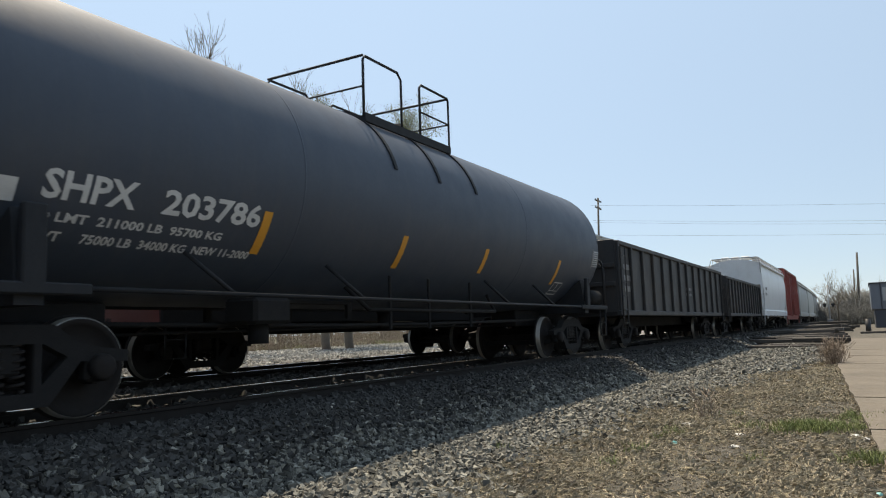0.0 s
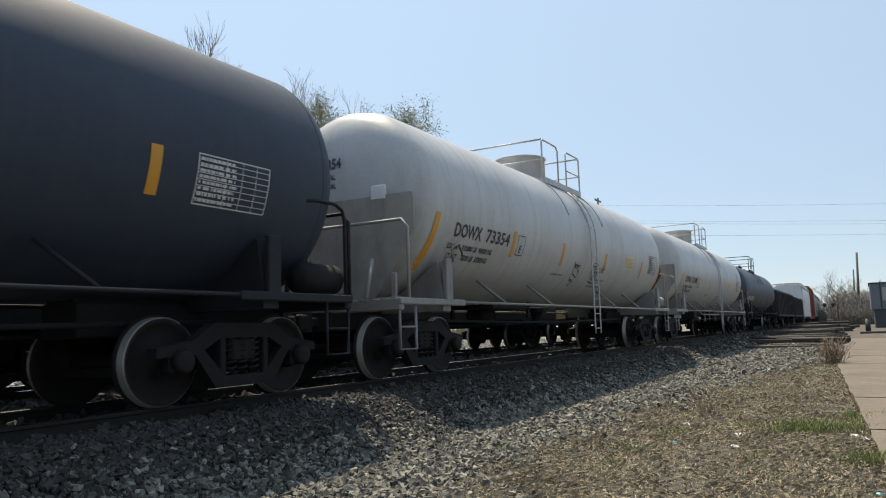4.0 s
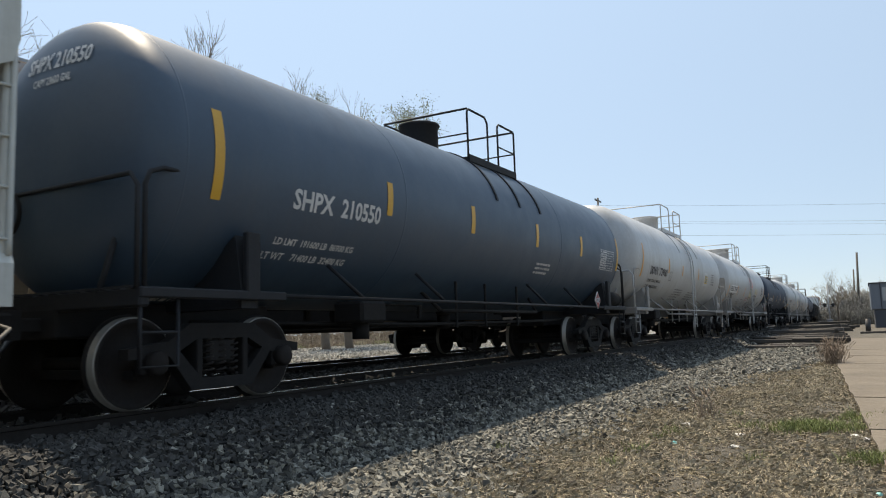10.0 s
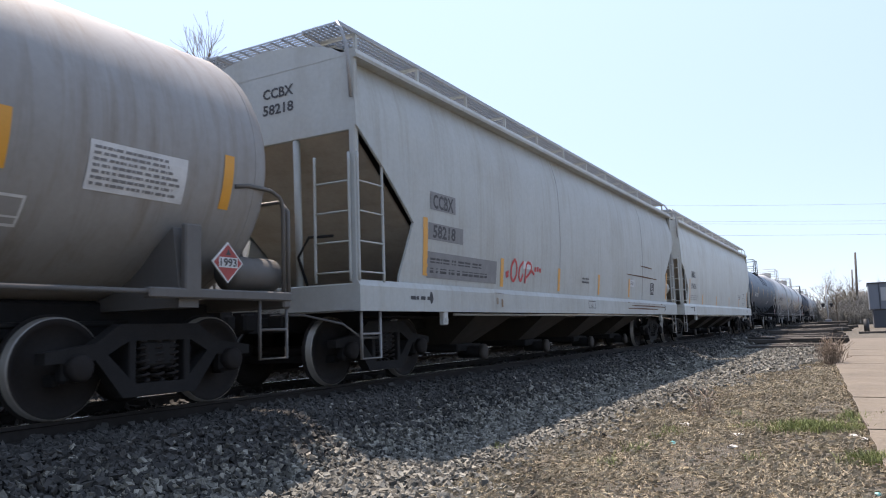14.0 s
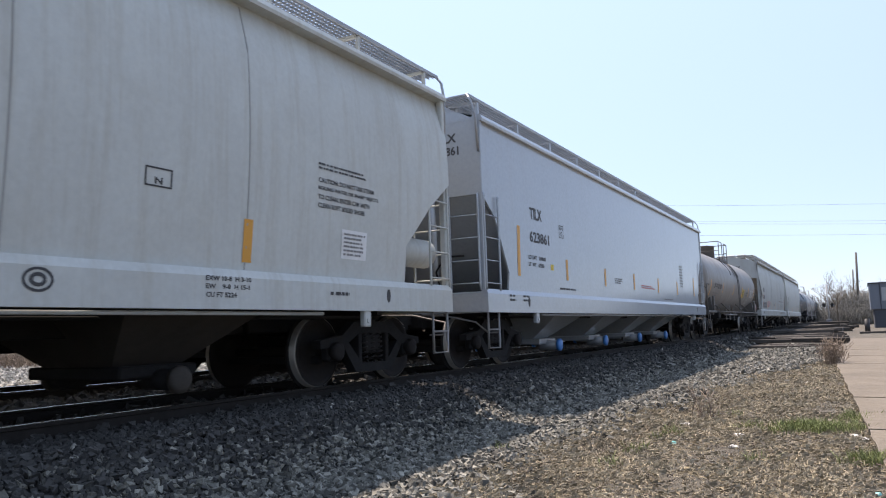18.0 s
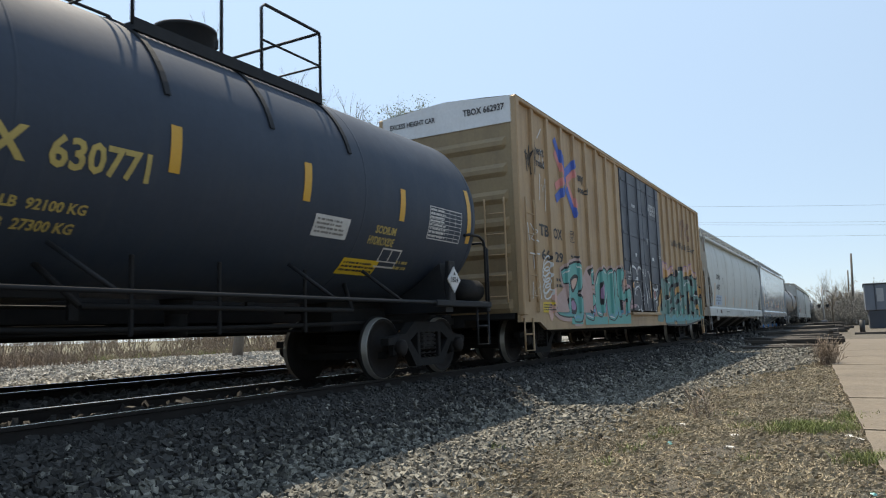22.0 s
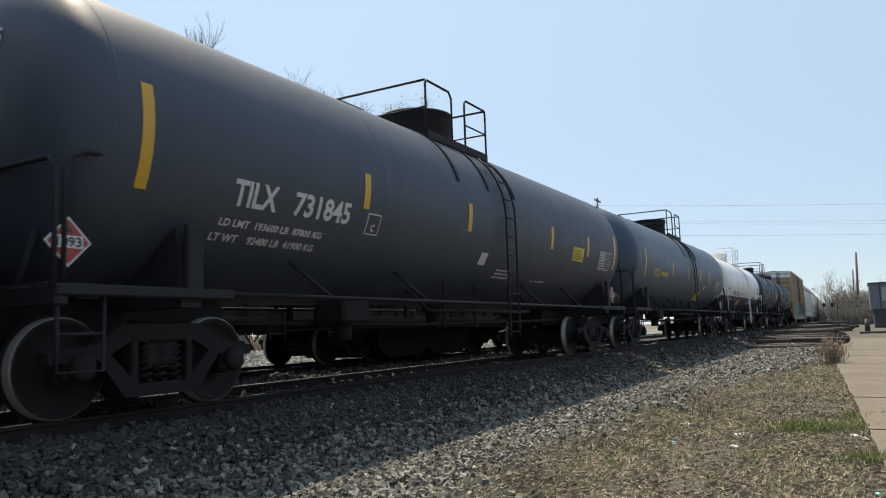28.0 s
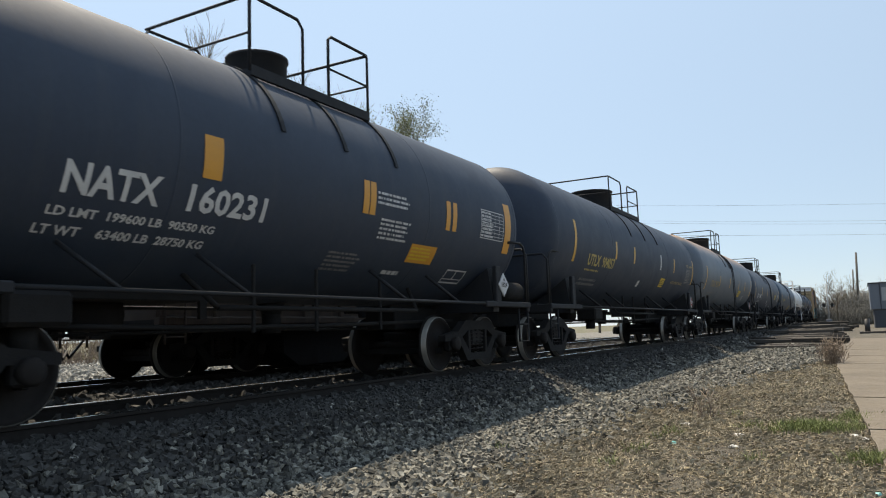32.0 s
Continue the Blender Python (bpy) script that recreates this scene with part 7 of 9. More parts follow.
    # F: smooth white tank
    near_car(tank_car("smooth white tank car with dark lettering", 15.77, M_WHITE, M_GRIMYWHITE, [
        ("word", "DOWX", -5.38, -4.41, 2.19, 2.45, B_), ("word", "73960", -4.23, -3.21, 2.19, 2.45, B_), ("word", "LD LMT  212600 LB  96650 KG", -5.41, -3.81, 1.97, 2.06, B_), ("word", "LT WT    74200 LB  33650 KG", -5.41, -3.86, 1.8, 1.89, B_),
        ("stripe", -6.39, 2.07, 3.05), ("stripe", -3.01, 2.34, 2.82), ("stripe", -0.89, 2.33, 2.7), ("stripe", 2.02, 2.33, 2.75), ("plate", -2.77, -2.48, 2.1, 2.4, B_, "C"),
        ("patch", 3.18, 4.07, 2.15, 2.66, W, "white panel border"), ("panel", 3.30, 3.95, 2.24, 2.58, M_YELLOW, B_), ("bars", -1.28, 0.14, 1.5, 1.9, 5, G_), ("bars", 1.01, 2.45, 1.55, 1.85, 4, G_), ("bars", 4.77, 5.47, 2.2, 2.7, 5, G_)], 6, R=1.55, zc=2.74, dome=(0.2, 0.5, 4.72), plat=(-1.1, 2.09), ladder=0.2, white=True, upper=M_WHITE, posts=False,
        ends=((("DOWX 73960", -0.35, 0.6, 3.3, 0.17), ("CAPY 28650 US GAL", -0.2, 0.5, 3.12, 0.09)), B_)), -68.59, -84.36)
    # G: blue-black tank
    near_car(tank_car("blue-black tank car with white lettering and yellow stripes", 16.38, M_BLUEBLACK, M_BLACKTRIM, [
        ("word", "SHPX", -5.57, -4.83, 2.12, 2.36, W), ("word", "210550", -4.68, -3.83, 2.12, 2.36, W), ("word", "LD LMT  191600 LB  86900 KG", -5.70, -4.22, 1.72, 1.8, W), ("word", "LT WT    71400 LB  32400 KG", -5.80, -4.27, 1.56, 1.64, W),
        ("stripe", -6.72, 2.07, 3.0, 0.0, M_YSTRIPE), *stripes((-3.63, -1.14, 1.64, 4.27)), ("stripe", 7.1, 2.09, 2.95, 0.03, M_YSTRIPE), ("table", 5.69, 6.77, 2.06, 2.55, W), ("bars", 1.8, 2.6, 1.75, 2.0, 3, W), ("placard", 5.2, 1.28, "1993", M_PLACARD, B_, 1.53), ("bars", -6.92, -6.11, 1.08, 1.15, 1, W)], 7,
        R=1.52, zc=2.56, dome=(-0.3, 0.36, 4.55), plat=(-0.1, 2.0), ladder=None, ends=((("SHPX 210550", -0.35, 0.62, 3.45, 0.19), ("CAPY 23600 GAL", -0.2, 0.4, 3.28, 0.09)), W)), -84.36, -100.74)
    # H: old pale hopper
    near_car(hopper_car("weathered pale grey covered hopper with faded stencils", 19.29, M_HOPPER, [
        ("word", "BRKX", -7.32, -6.59, 2.36, 2.60, B_), ("word", "59826", -7.38, -6.44, 1.93, 2.15, M_INKG), ("bars", -7.47, -6.0, 1.5, 1.72, 3, M_DUSTINK),
        ("stripe", -7.62, 1.36, 2.3, -0.02), ("stripe", -5.11, 1.36, 1.77), ("stripe", -1.87, 1.36, 1.77), ("stripe", 1.65, 1.36, 1.8), ("stripe", 4.90, 1.36, 1.8), ("stripe", 7.73, 1.4, 2.2), ("box", 6.13, 6.93, 1.5, 1.85, B_), ("bars", 4.73, 5.43, 1.75, 2.0, 3, B_), ("bars", 6.33, 6.83, 1.95, 2.1, 2, B_),
        ("bars", -7.97, -7.10, 1.18, 1.26, 1, B_)], 8, endmarks=(("BRKX", 0.25, 0.8, 3.98, 0.17), ("59826", 0.25, 0.8, 3.74, 0.17))), -100.74, -120.03)
    # I: grey hopper with patches
    i_car = near_car(hopper_car("grey covered hopper with rust scrapes and stencilled patches", 19.4, M_HOPPERB, [
        ("patch", -7.27, -6.49, 2.48, 2.75, M_INKG, "grey repaint patch"), ("patch", -7.32, -6.23, 2.03, 2.28, M_INKG, "grey repaint patch"),
        ("word", "CCBX", -7.19, -6.56, 2.5, 2.72, B_), ("word", "58218", -7.18, -6.48, 2.06, 2.26, B_), ("patch", -7.32, -4.95, 1.46, 1.85, M_INKG, "grey repaint patch"), ("bars", -7.23, -5.30, 1.5, 1.8, 2, B_),
        ("stripe", -7.36, 1.49, 2.34, -0.05), ("stripe", -4.72, 1.42, 1.92), ("stripe", -1.89, 1.42, 1.9), ("stripe", 0.82, 1.42, 1.9), ("stripe", 3.49, 1.42, 1.92), ("stripe", 7.87, 1.45, 2.3), ("panel", 5.81, 6.23, 1.55, 1.9, M_SPRAYBLK, W, "black printed panel"), ("panel", 3.62, 4.01, 1.72, 1.9, W, B_, "white sticker"), ("bars", -0.4, 0.17, 1.64, 1.8, 2, B_), ("plate", -0.22, 0.28, 1.08, 1.25, B_, "C"), ("bars", -7.9, -7.2, 1.1, 1.2, 1, B_)], 9,
        lines=(-1.85, 4.9), cut=((0, 3.35), (0.6, 2.87), (1.35, 2.23), (1.05, 1.46)), endmarks=(("CCBX", 0.0, 0.55, 3.95, 0.15), ("58218", 0.0, 0.55, 3.72, 0.15))), -120.03, -139.43)
    scrawl(i_car[1], i_car[0], [soft_line(k, 4) for k in (((-4.2, 1.94), (-4.34, 1.81), (-4.34, 1.61), (-4.22, 1.52), (-4.08, 1.67), (-4.1, 1.87), (-4.2, 1.94)), ((-3.79, 1.92), (-3.97, 1.81), (-3.99, 1.61), (-3.88, 1.54), (-3.8, 1.69)), ((-3.69, 1.52), (-3.66, 1.93), (-3.41, 1.9), (-3.41, 1.76), (-3.64, 1.63)), ((-4.57, 1.66), (-4.45, 1.7)), ((-4.55, 1.6), (-4.45, 1.64)), ((-3.41, 1.78), (-3.24, 1.7)))], 0.055, M_SPRAYRED)
    for a, b, c0, d0, m, lab in ((-3.79, -3.38, 1.79, 1.93, M_SPRAYWHT, "torn white sticker under red spray"), (-3.24, -3.16, 1.76, 1.85, M_SPRAYRED, "small red sprayed figure"), (-3.12, -3.04, 1.77, 1.86, M_SPRAYRED, "small red sprayed figure"), (-3.0, -2.92, 1.76, 1.84, M_SPRAYRED, "small red sprayed figure"),
                                 (-5.13, -5.06, 1.10, 1.31, M_RUSTRUN, "rust run on the sill"), (-4.93, -4.87, 1.05, 1.31, M_RUSTRUN, "rust run on the sill"), (-5.2, -4.84, 1.29, 1.33, M_RUSTPATCH, "rusty sill edge")):
        g = Geo()
        i_car[1].rect(g, a, b, c0, d0, 0.002)
        part("patch", g, m, i_car[0], lab)
    for k, (a, b2, z) in enumerate(((3.2, 6.6, 2.05), (4.6, 6.0, 2.35), (3.0, 7.0, 1.28), (3.4, 7.4, 1.2), (3.0, 6.4, 1.12))):
        g = Geo()
        i_car[1].poly(g, [(a, z), ((a + b2) / 2, z + 0.012), (b2, z - 0.01), (b2 - 0.1, z - 0.03), ((a + b2) / 2, z - 0.028), (a + 0.1, z - 0.02)], 0.004)
        part("scrape", g, M_RUSTPATCH, i_car[0], "long rusty scrape")
    # J: grey weathered tank
    near_car(tank_car("weathered grey tank car with dark stained belly", 17.45, M_GREYTANK, M_GREYTRIM, [
        ("word", "JBCX", -6.06, -5.26, 2.15, 2.38, B_), ("word", "20120", -5.11, -4.16, 2.15, 2.38, B_), ("bars", -6.06, -4.56, 1.8, 2.0, 2, G_), ("panel", 2.61, 3.33, 1.94, 2.36, M_YELLOW, B_), ("word", "2-ETHYLHEXYL", 3.96, 4.74, 2.16, 2.28, B_), ("word", "ACRYLATE", 3.99, 4.59, 2.02, 2.13, B_),
        ("box", 4.74, 5.26, 1.62, 1.86, W), ("panel", 5.70, 6.74, 1.98, 2.40, W, G_, "white data sheet"), ("stripe", 2.52, 2.0, 2.47), ("stripe", 4.96, 2.03, 2.5), ("stripe", 7.27, 2.0, 2.55), ("stripe", -0.46, 2.0, 2.47), ("stripe", -3.66, 2.0, 2.47), ("stripe", -6.86, 1.7, 2.5),
        ("bars", 1.04, 2.14, 2.12, 2.2, 1, G_), ("placard", 7.19, 1.43, "1993", M_PLACARD, B_, 1.53)], 10, R=1.48, zc=2.56, dome=(0.1, 0.55, 4.6), plat=(-0.9, 1.6), ladder=0.45, white=True), -139.43, -156.88)
    # K: glossy hopper
    near_car(hopper_car("glossy light grey covered hopper with blue outlet caps", 20.98, M_GLOSSHOPPER, [
        ("word", "TILX", -7.75, -7.13, 2.80, 3.03, B_), ("word", "623861", -7.80, -6.78, 2.34, 2.56, B_), ("word", "LD LMT   218800", -7.90, -7.01, 2.0, 2.08, B_), ("word", "LT  WT    67200", -7.90, -7.12, 1.86, 1.94, B_),
        ("stripe", -8.38, 1.65, 2.6, 0.05), ("stripe", -5.79, 1.67, 2.12), ("stripe", -3.06, 1.64, 2.08), ("stripe", -0.38, 1.64, 2.08), ("stripe", 2.42, 1.64, 2.08), ("stripe", 5.14, 1.64, 2.08), ("stripe", 8.01, 1.66, 2.35), ("plate", -6.18, -5.92, 2.57, 2.84, B_, "C", "PLATE"), ("patch", -6.75, -6.59, 1.84, 1.96, M_YELLOW, "yellow dot sticker"),
        ("bars", -6.28, -5.17, 1.44, 1.52, 1, B_), ("bars", -2.25, -1.57, 1.74, 1.9, 3, B_), ("bars", 0.37, 2.05, 1.7, 1.82, 2, M_INKR), ("bars", 5.62, 6.22, 1.9, 2.7, 8, B_), ("bars", -9.00, -8.70, 1.15, 1.3, 2, B_), ("bars", -8.40, -8.05, 1.15, 1.3, 2, B_), ("bars", 3.05, 4.72, 1.42, 1.48, 1, B_)], 11, flat=True, under=M_GLOSSHOPPER, caps=M_BLUECAP,
        cut=((0, 3.03), (0.53, 2.64), (1.06, 1.68), (1.0, 1.4)), endmarks=(("TILX", 0.62, 1.1, 3.95, 0.16), ("623861", 0.58, 1.14, 3.72, 0.16), ("CAPY", 0.0, 0.4, 3.4, 0.09))), -156.88, -177.86)
    # L: cream-grey hopper with black stains
    l_car = near_car(hopper_car("pale grey covered hopper with big lettering and black drips", 20.8, M_HOPPER, [
        ("word", "DOWX", -7.62, -6.63, 2.60, 2.84, B_), ("word", "66687", -7.62, -6.63, 2.14, 2.40, B_), ("patch", -7.74, -6.13, 1.46, 1.9, M_PALEBLUE, "pale blue repaint panel"),
        ("word", "LDLMT 219500 LBS 99600 KGS", -7.64, -6.35, 1.76, 1.84, B_), ("word", "LTWT  66500 LBS   30200 KGS", -7.64, -6.35, 1.63, 1.71, B_), ("word", "04-2014", -7.24, -6.84, 1.5, 1.58, B_),
        ("stripe", -8.09, 1.44, 2.41), ("stripe", -5.02, 1.45, 1.9), ("stripe", -2.49, 1.45, 1.9), ("stripe", 0.04, 1.45, 1.9), ("stripe", 2.72, 1.45, 1.9), ("stripe", 5.52, 1.45, 1.9), ("plate", -5.99, -5.71, 2.46, 2.72, B_, "C", "PLATE"),
        ("bars", -5.24, -4.07, 1.11, 1.21, 1, B_), ("bars", -0.68, 0.81, 1.03, 1.2, 3, G_), ("bars", 6.62, 7.75, 2.62, 2.72, 2, B_), ("word", "CAUTION: DO NOT USE STEAM", 6.62, 7.75, 2.47, 2.53, B_), ("word", "BOILING WATER OR SHARP OBJECTS", 6.62, 7.85, 2.37, 2.43, B_), ("word", "TO CLEAN. ENTER CAR WITH", 6.62, 7.65, 2.27, 2.33, B_), ("word", "CLEAN SOFT SOLED SHOES", 6.62, 7.55, 2.17, 2.23, B_),
        ("plate", 4.22, 4.52, 2.06, 2.24, B_, "N"), ("word", "EXW 10-8  H 3-10", 4.9, 5.5, 1.235, 1.285, B_), ("word", "EW    9-0  H 15-1", 4.9, 5.48, 1.155, 1.205, B_), ("word", "CU FT 5224", 4.9, 5.3, 1.075, 1.125, B_), ("bars", 6.8, 7.2, 1.12, 1.2, 1, B_), ("panel", 7.1, 7.62, 1.6, 1.96, M_CLEANWHITE, G_, "white picture sticker"), ("panel", -7.09, -6.69, 1.08, 1.24, M_RUSTPATCH, B_, "rusty defect-card frame")], 12,
        lines=(-7.0, -4.5, -2.0, 0.5, 3.0, 5.5), cut=((0, 2.92), (0.57, 2.51), (1.2, 1.88), (1.2, 1.45)), endmarks=(("DOWX", -0.1, 0.4, 3.9, 0.16), ("66687", -0.1, 0.4, 3.68, 0.16))), -177.86, -198.66)
    for r in (0.115, 0.055):
        g = Geo()
        l_car[1].line(g, [(3.25 + r * math.cos(t * 0.3142), 1.17 + r * math.sin(t * 0.3142) * 0.75) for t in range(21)], 0.022 if r > 0.1 else 0.03)
        part("emblem_ring", g, B_, l_car[0], "small round black emblem on the sill")
    q = random.Random(12)
    for k, (y, z) in enumerate(((-2.55, 3.1), (-2.3, 3.08), (-2.0, 2.75), (-2.5, 2.35), (-2.1, 2.32), (-1.75, 2.25), (-1.4, 2.05), (-0.7, 2.1), (-5.4, 2.35), (-3.4, 2.6), (1.5, 2.6), (2.6, 2.5))):
        g = Geo()
        h = q.uniform(0.06, 0.16)
        l_car[1].poly(g, [(y - 0.018, z), (y, z + 0.03), (y + 0.016, z), (y + 0.008, z - h * 0.8), (y, z - h), (y - 0.008, z - h * 0.8)], 0.004)
        part("drip", g, M_SPRAYBLK, l_car[0], "black tar drip")
    # M: tall yellow boxcar
    m_car = near_car(box_car("tall faded yellow boxcar with teal graffiti and dark doors", 20.1, M_YELLOWBOX, M_YELLOWEND, M_DARKDOOR, [
        ("word", "TB", -8.24, -7.72, 2.56, 2.80, B_), ("word", "OX", -7.45, -6.92, 2.56, 2.80, B_), ("word", "66", -8.16, -7.68, 2.06, 2.29, B_), ("word", "29", -7.40, -6.92, 2.06, 2.29, B_), ("word", "37", -6.42, -5.98, 2.06, 2.29, B_),
        ("word", "next", -8.3, -7.8, 4.25, 4.42, B_), ("word", "road", -8.25, -7.8, 4.0, 4.17, B_), ("word", "any", -5.66, -5.25, 4.05, 4.26, B_), ("word", "road", -5.66, -5.12, 3.82, 4.0, B_), ("plate", -6.4, -6.12, 2.58, 2.84, M_INKB, "F", "PLATE"),
        ("panel", -8.22, -7.62, 0.99, 1.2, M_YELLOW, B_), ("bars", -7.4, -6.95, 1.5, 1.75, 2, B_),
        ("word", "CLOSE AND LOCK", 0.95, 1.89, 4.34, 4.44, W), ("word", "BOTH DOORS BEFORE", 0.85, 2.02, 4.22, 4.32, W), ("word", "MOVING CAR", 1.08, 1.77, 4.10, 4.20, W), ("word", "SECURITY", 0.47, 0.74, 3.25, 3.30, W), ("word", "DEVICE", 0.47, 0.69, 3.185, 3.235, W), ("word", "ONLY", 0.47, 0.62, 3.12, 3.17, W), ("word", "DOOR", -1.05, -0.68, 4.08, 4.18, W), ("word", "OPENING", 1.85, 2.08, 2.91, 2.95, W), ("bars", 1.83, 2.28, 2.77, 2.88, 2, W),
        ("word", "DO NOT LU", -1.92, -1.63, 2.10, 2.17, W), ("bars", -1.88, -1.54, 1.93, 2.05, 2, W), ("word", "SEAL", -1.10, -0.96, 1.66, 1.71, W), ("word", "L", -1.08, -1.04, 1.50, 1.57, W), ("word", "ALSO", -0.89, -0.77, 2.12, 2.17, W), ("patch", -6.0, -5.9, 1.25, 1.75, M_STRIPE, "orange reflector"), ("patch", -3.3, -3.2, 1.3, 1.75, M_STRIPE, "orange reflector")], 13, roof=5.3, wide=0.08, door=(-2.1, 2.45)), -198.66, -218.76)
    mc, ms = m_car
    for pts, m, w in (([(-7.15, 4.8), (-6.7, 4.25), (-6.58, 4.0), (-6.68, 3.74), (-7.2, 3.45)], M_SPRAYBLU, 0.19), ([(-6.56, 4.12), (-5.95, 4.46)], M_SPRAYBLU, 0.19), ([(-6.5, 3.8), (-5.98, 3.22)], M_SPRAYBLU, 0.19),
                      ([(-7.15, 4.52), (-6.72, 4.08)], M_SPRAYPNK, 0.17), ([(-7.18, 3.72), (-6.76, 3.93)], M_SPRAYPNK, 0.17), ([(-6.48, 3.97), (-5.95, 4.24)], M_SPRAYPNK, 0.16), ([(-6.42, 3.92), (-5.95, 3.42)], M_SPRAYPNK, 0.17)):
        g = Geo()
        ms.line(g, pts, w, 0.003 if m is M_SPRAYBLU else 0.001)
        part("emblem_band", g, m, mc, "faded crossed blue and red emblem")
    # the big teal word before the door: halo, black edge, body, pink hollows, highlights
    teal_letter(ms, mc, 0, ((-7.11, 1.87), (-6.51, 2.06), (-6.08, 2.14), (-5.84, 2.06), (-5.76, 1.88), (-5.96, 1.57), (-6.15, 1.42), (-5.86, 1.27), (-5.66, 1.15), (-5.85, 0.80), (-6.37, 0.80), (-6.33, 0.91), (-6.93, 0.91), (-7.31, 0.95), (-7.60, 1.07), (-7.43, 1.24), (-7.10, 1.13), (-6.90, 0.99), (-6.78, 1.66), (-6.99, 1.62)))
    teal_letter(ms, mc, 1, ((-5.73, 1.49), (-5.55, 1.80), (-5.29, 1.98), (-5.02, 2.06), (-4.84, 1.93), (-4.93, 1.65), (-5.24, 1.69), (-5.35, 1.42), (-4.85, 1.42), (-4.78, 1.23), (-5.19, 1.18), (-5.23, 0.99), (-4.98, 0.93), (-5.04, 0.82), (-5.56, 0.89), (-5.70, 1.10)))
    teal_letter(ms, mc, 2, ((-4.78, 1.66), (-4.52, 1.96), (-4.05, 2.13), (-3.76, 2.05), (-3.78, 1.57), (-4.04, 1.15), (-4.35, 0.90), (-4.71, 0.96), (-4.83, 1.23)))
    teal_letter(ms, mc, 3, ((-3.70, 2.05), (-3.42, 2.15), (-3.41, 1.22), (-3.27, 1.01), (-3.14, 1.20), (-3.17, 2.08), (-2.95, 2.10), (-2.90, 1.50), (-2.95, 0.95), (-3.30, 0.82), (-3.75, 0.87), (-3.90, 1.15)))
    teal_letter(ms, mc, 4, ((-2.86, 2.12), (-2.67, 2.19), (-2.51, 2.07), (-2.47, 2.23), (-2.31, 2.25), (-2.15, 2.09), (-2.25, 1.94), (-2.33, 1.85), (-2.33, 1.67), (-2.48, 1.56), (-2.57, 1.77), (-2.50, 1.93), (-2.64, 1.88), (-2.67, 1.73), (-2.63, 1.61), (-2.49, 1.52), (-2.24, 1.52), (-2.09, 1.63), (-1.78, 1.69), (-1.66, 1.46), (-2.03, 1.43), (-2.32, 1.33), (-2.65, 1.34), (-2.82, 1.44), (-2.89, 1.72)))
    teal_letter(ms, mc, 5, ((-2.99, 1.41), (-2.82, 1.44), (-2.72, 1.31), (-2.69, 1.04), (-2.62, 0.91), (-2.88, 0.92), (-2.94, 1.18)))
    teal_letter(ms, mc, 6, ((-2.06, 1.42), (-1.66, 1.46), (-1.87, 1.28), (-1.93, 1.01), (-2.23, 0.92), (-2.12, 1.24)))
    hollows = (((-6.55, 1.71), (-6.3, 1.83), (-6.02, 1.83), (-6.2, 1.6), (-6.43, 1.45), (-6.53, 1.52)), ((-4.39, 1.69), (-4.25, 1.79), (-4.24, 1.48), (-4.36, 1.19), (-4.47, 1.3)), ((-5.1, 1.86), (-4.98, 1.9), (-4.95, 1.76), (-5.1, 1.76)), ((-6.62, 1.26), (-6.42, 1.32), (-6.2, 1.12), (-6.3, 0.98), (-6.6, 1.0)))
    for n, form in enumerate(hollows):
        root = part("hollow", mural_form(ms, form, 0.0078, 0.03), M_SPRAYBLK, mc, "dark hollow inside a sprayed letter")
        part("fill", mural_form(ms, [((a - form[0][0]) * 0.8 + form[0][0] + 0.05, (b - form[0][1]) * 0.7 + form[0][1] - 0.02) for a, b in form], 0.009, 0.0), M_CREST if n % 2 == 0 else M_SPRAYPUR, root)
    for a, b, w, h in ((-6.55, 0.74, 0.75, 0.17), (-5.62, 0.72, 1.75, 0.19), (-3.8, 0.72, 2.1, 0.25)):
        g = Geo()
        ms.rect(g, a, a + w, b, b + h, 0.0022)
        part("sprayed_band", g, M_TEAL, mc, "teal spray along the sill")
    for a, b in ((-7.0, 1.35), (-5.65, 1.42), (-4.95, 1.1), (-4.0, 1.28), (-3.1, 1.55), (-6.6, 1.05), (-7.62, 1.32), (-7.8, 1.0)):
        part("spray_haze", mural_form(ms, [(a - 0.14, b), (a - 0.06, b + 0.2), (a + 0.12, b + 0.15), (a + 0.13, b - 0.1), (a, b - 0.22)], 0.0012, 0.0), M_CREST if a < -5 else M_SPRAYPUR, mc, "pink sprayed patch")
    for form, m in ((((-2.72, 1.28), (-2.31, 1.32), (-2.34, 0.94), (-2.62, 0.91), (-2.69, 1.04)), M_PINKSPRAY), (((-2.21, 1.98), (-2.07, 1.94), (-2.05, 1.78), (-2.30, 1.63), (-2.31, 1.83)), M_CREST),
                    (((-2.05, 1.81), (-1.81, 1.78), (-1.68, 1.66), (-1.57, 1.35), (-1.64, 1.23), (-1.71, 1.48), (-1.81, 1.70), (-2.04, 1.70)), M_PINKSPRAY), (((-1.85, 1.23), (-0.98, 1.28), (-1.28, 1.16), (-1.80, 1.12)), M_PINKSPRAY)):
        part("spray_haze", mural_form(ms, form, 0.0016, 0.0), m, mc, "dusky pink sprayed patch")
    for a, b in ((-2.62, 0.2), (-2.2, 0.9), (-2.42, 0.7)):
        part("hollow", mural_form(ms, [(a, 1.0 + b), (a + 0.09, 1.08 + b), (a + 0.13, 0.95 + b), (a + 0.04, 0.88 + b)], 0.0012, 0.0), M_SPRAYBLK, mc)
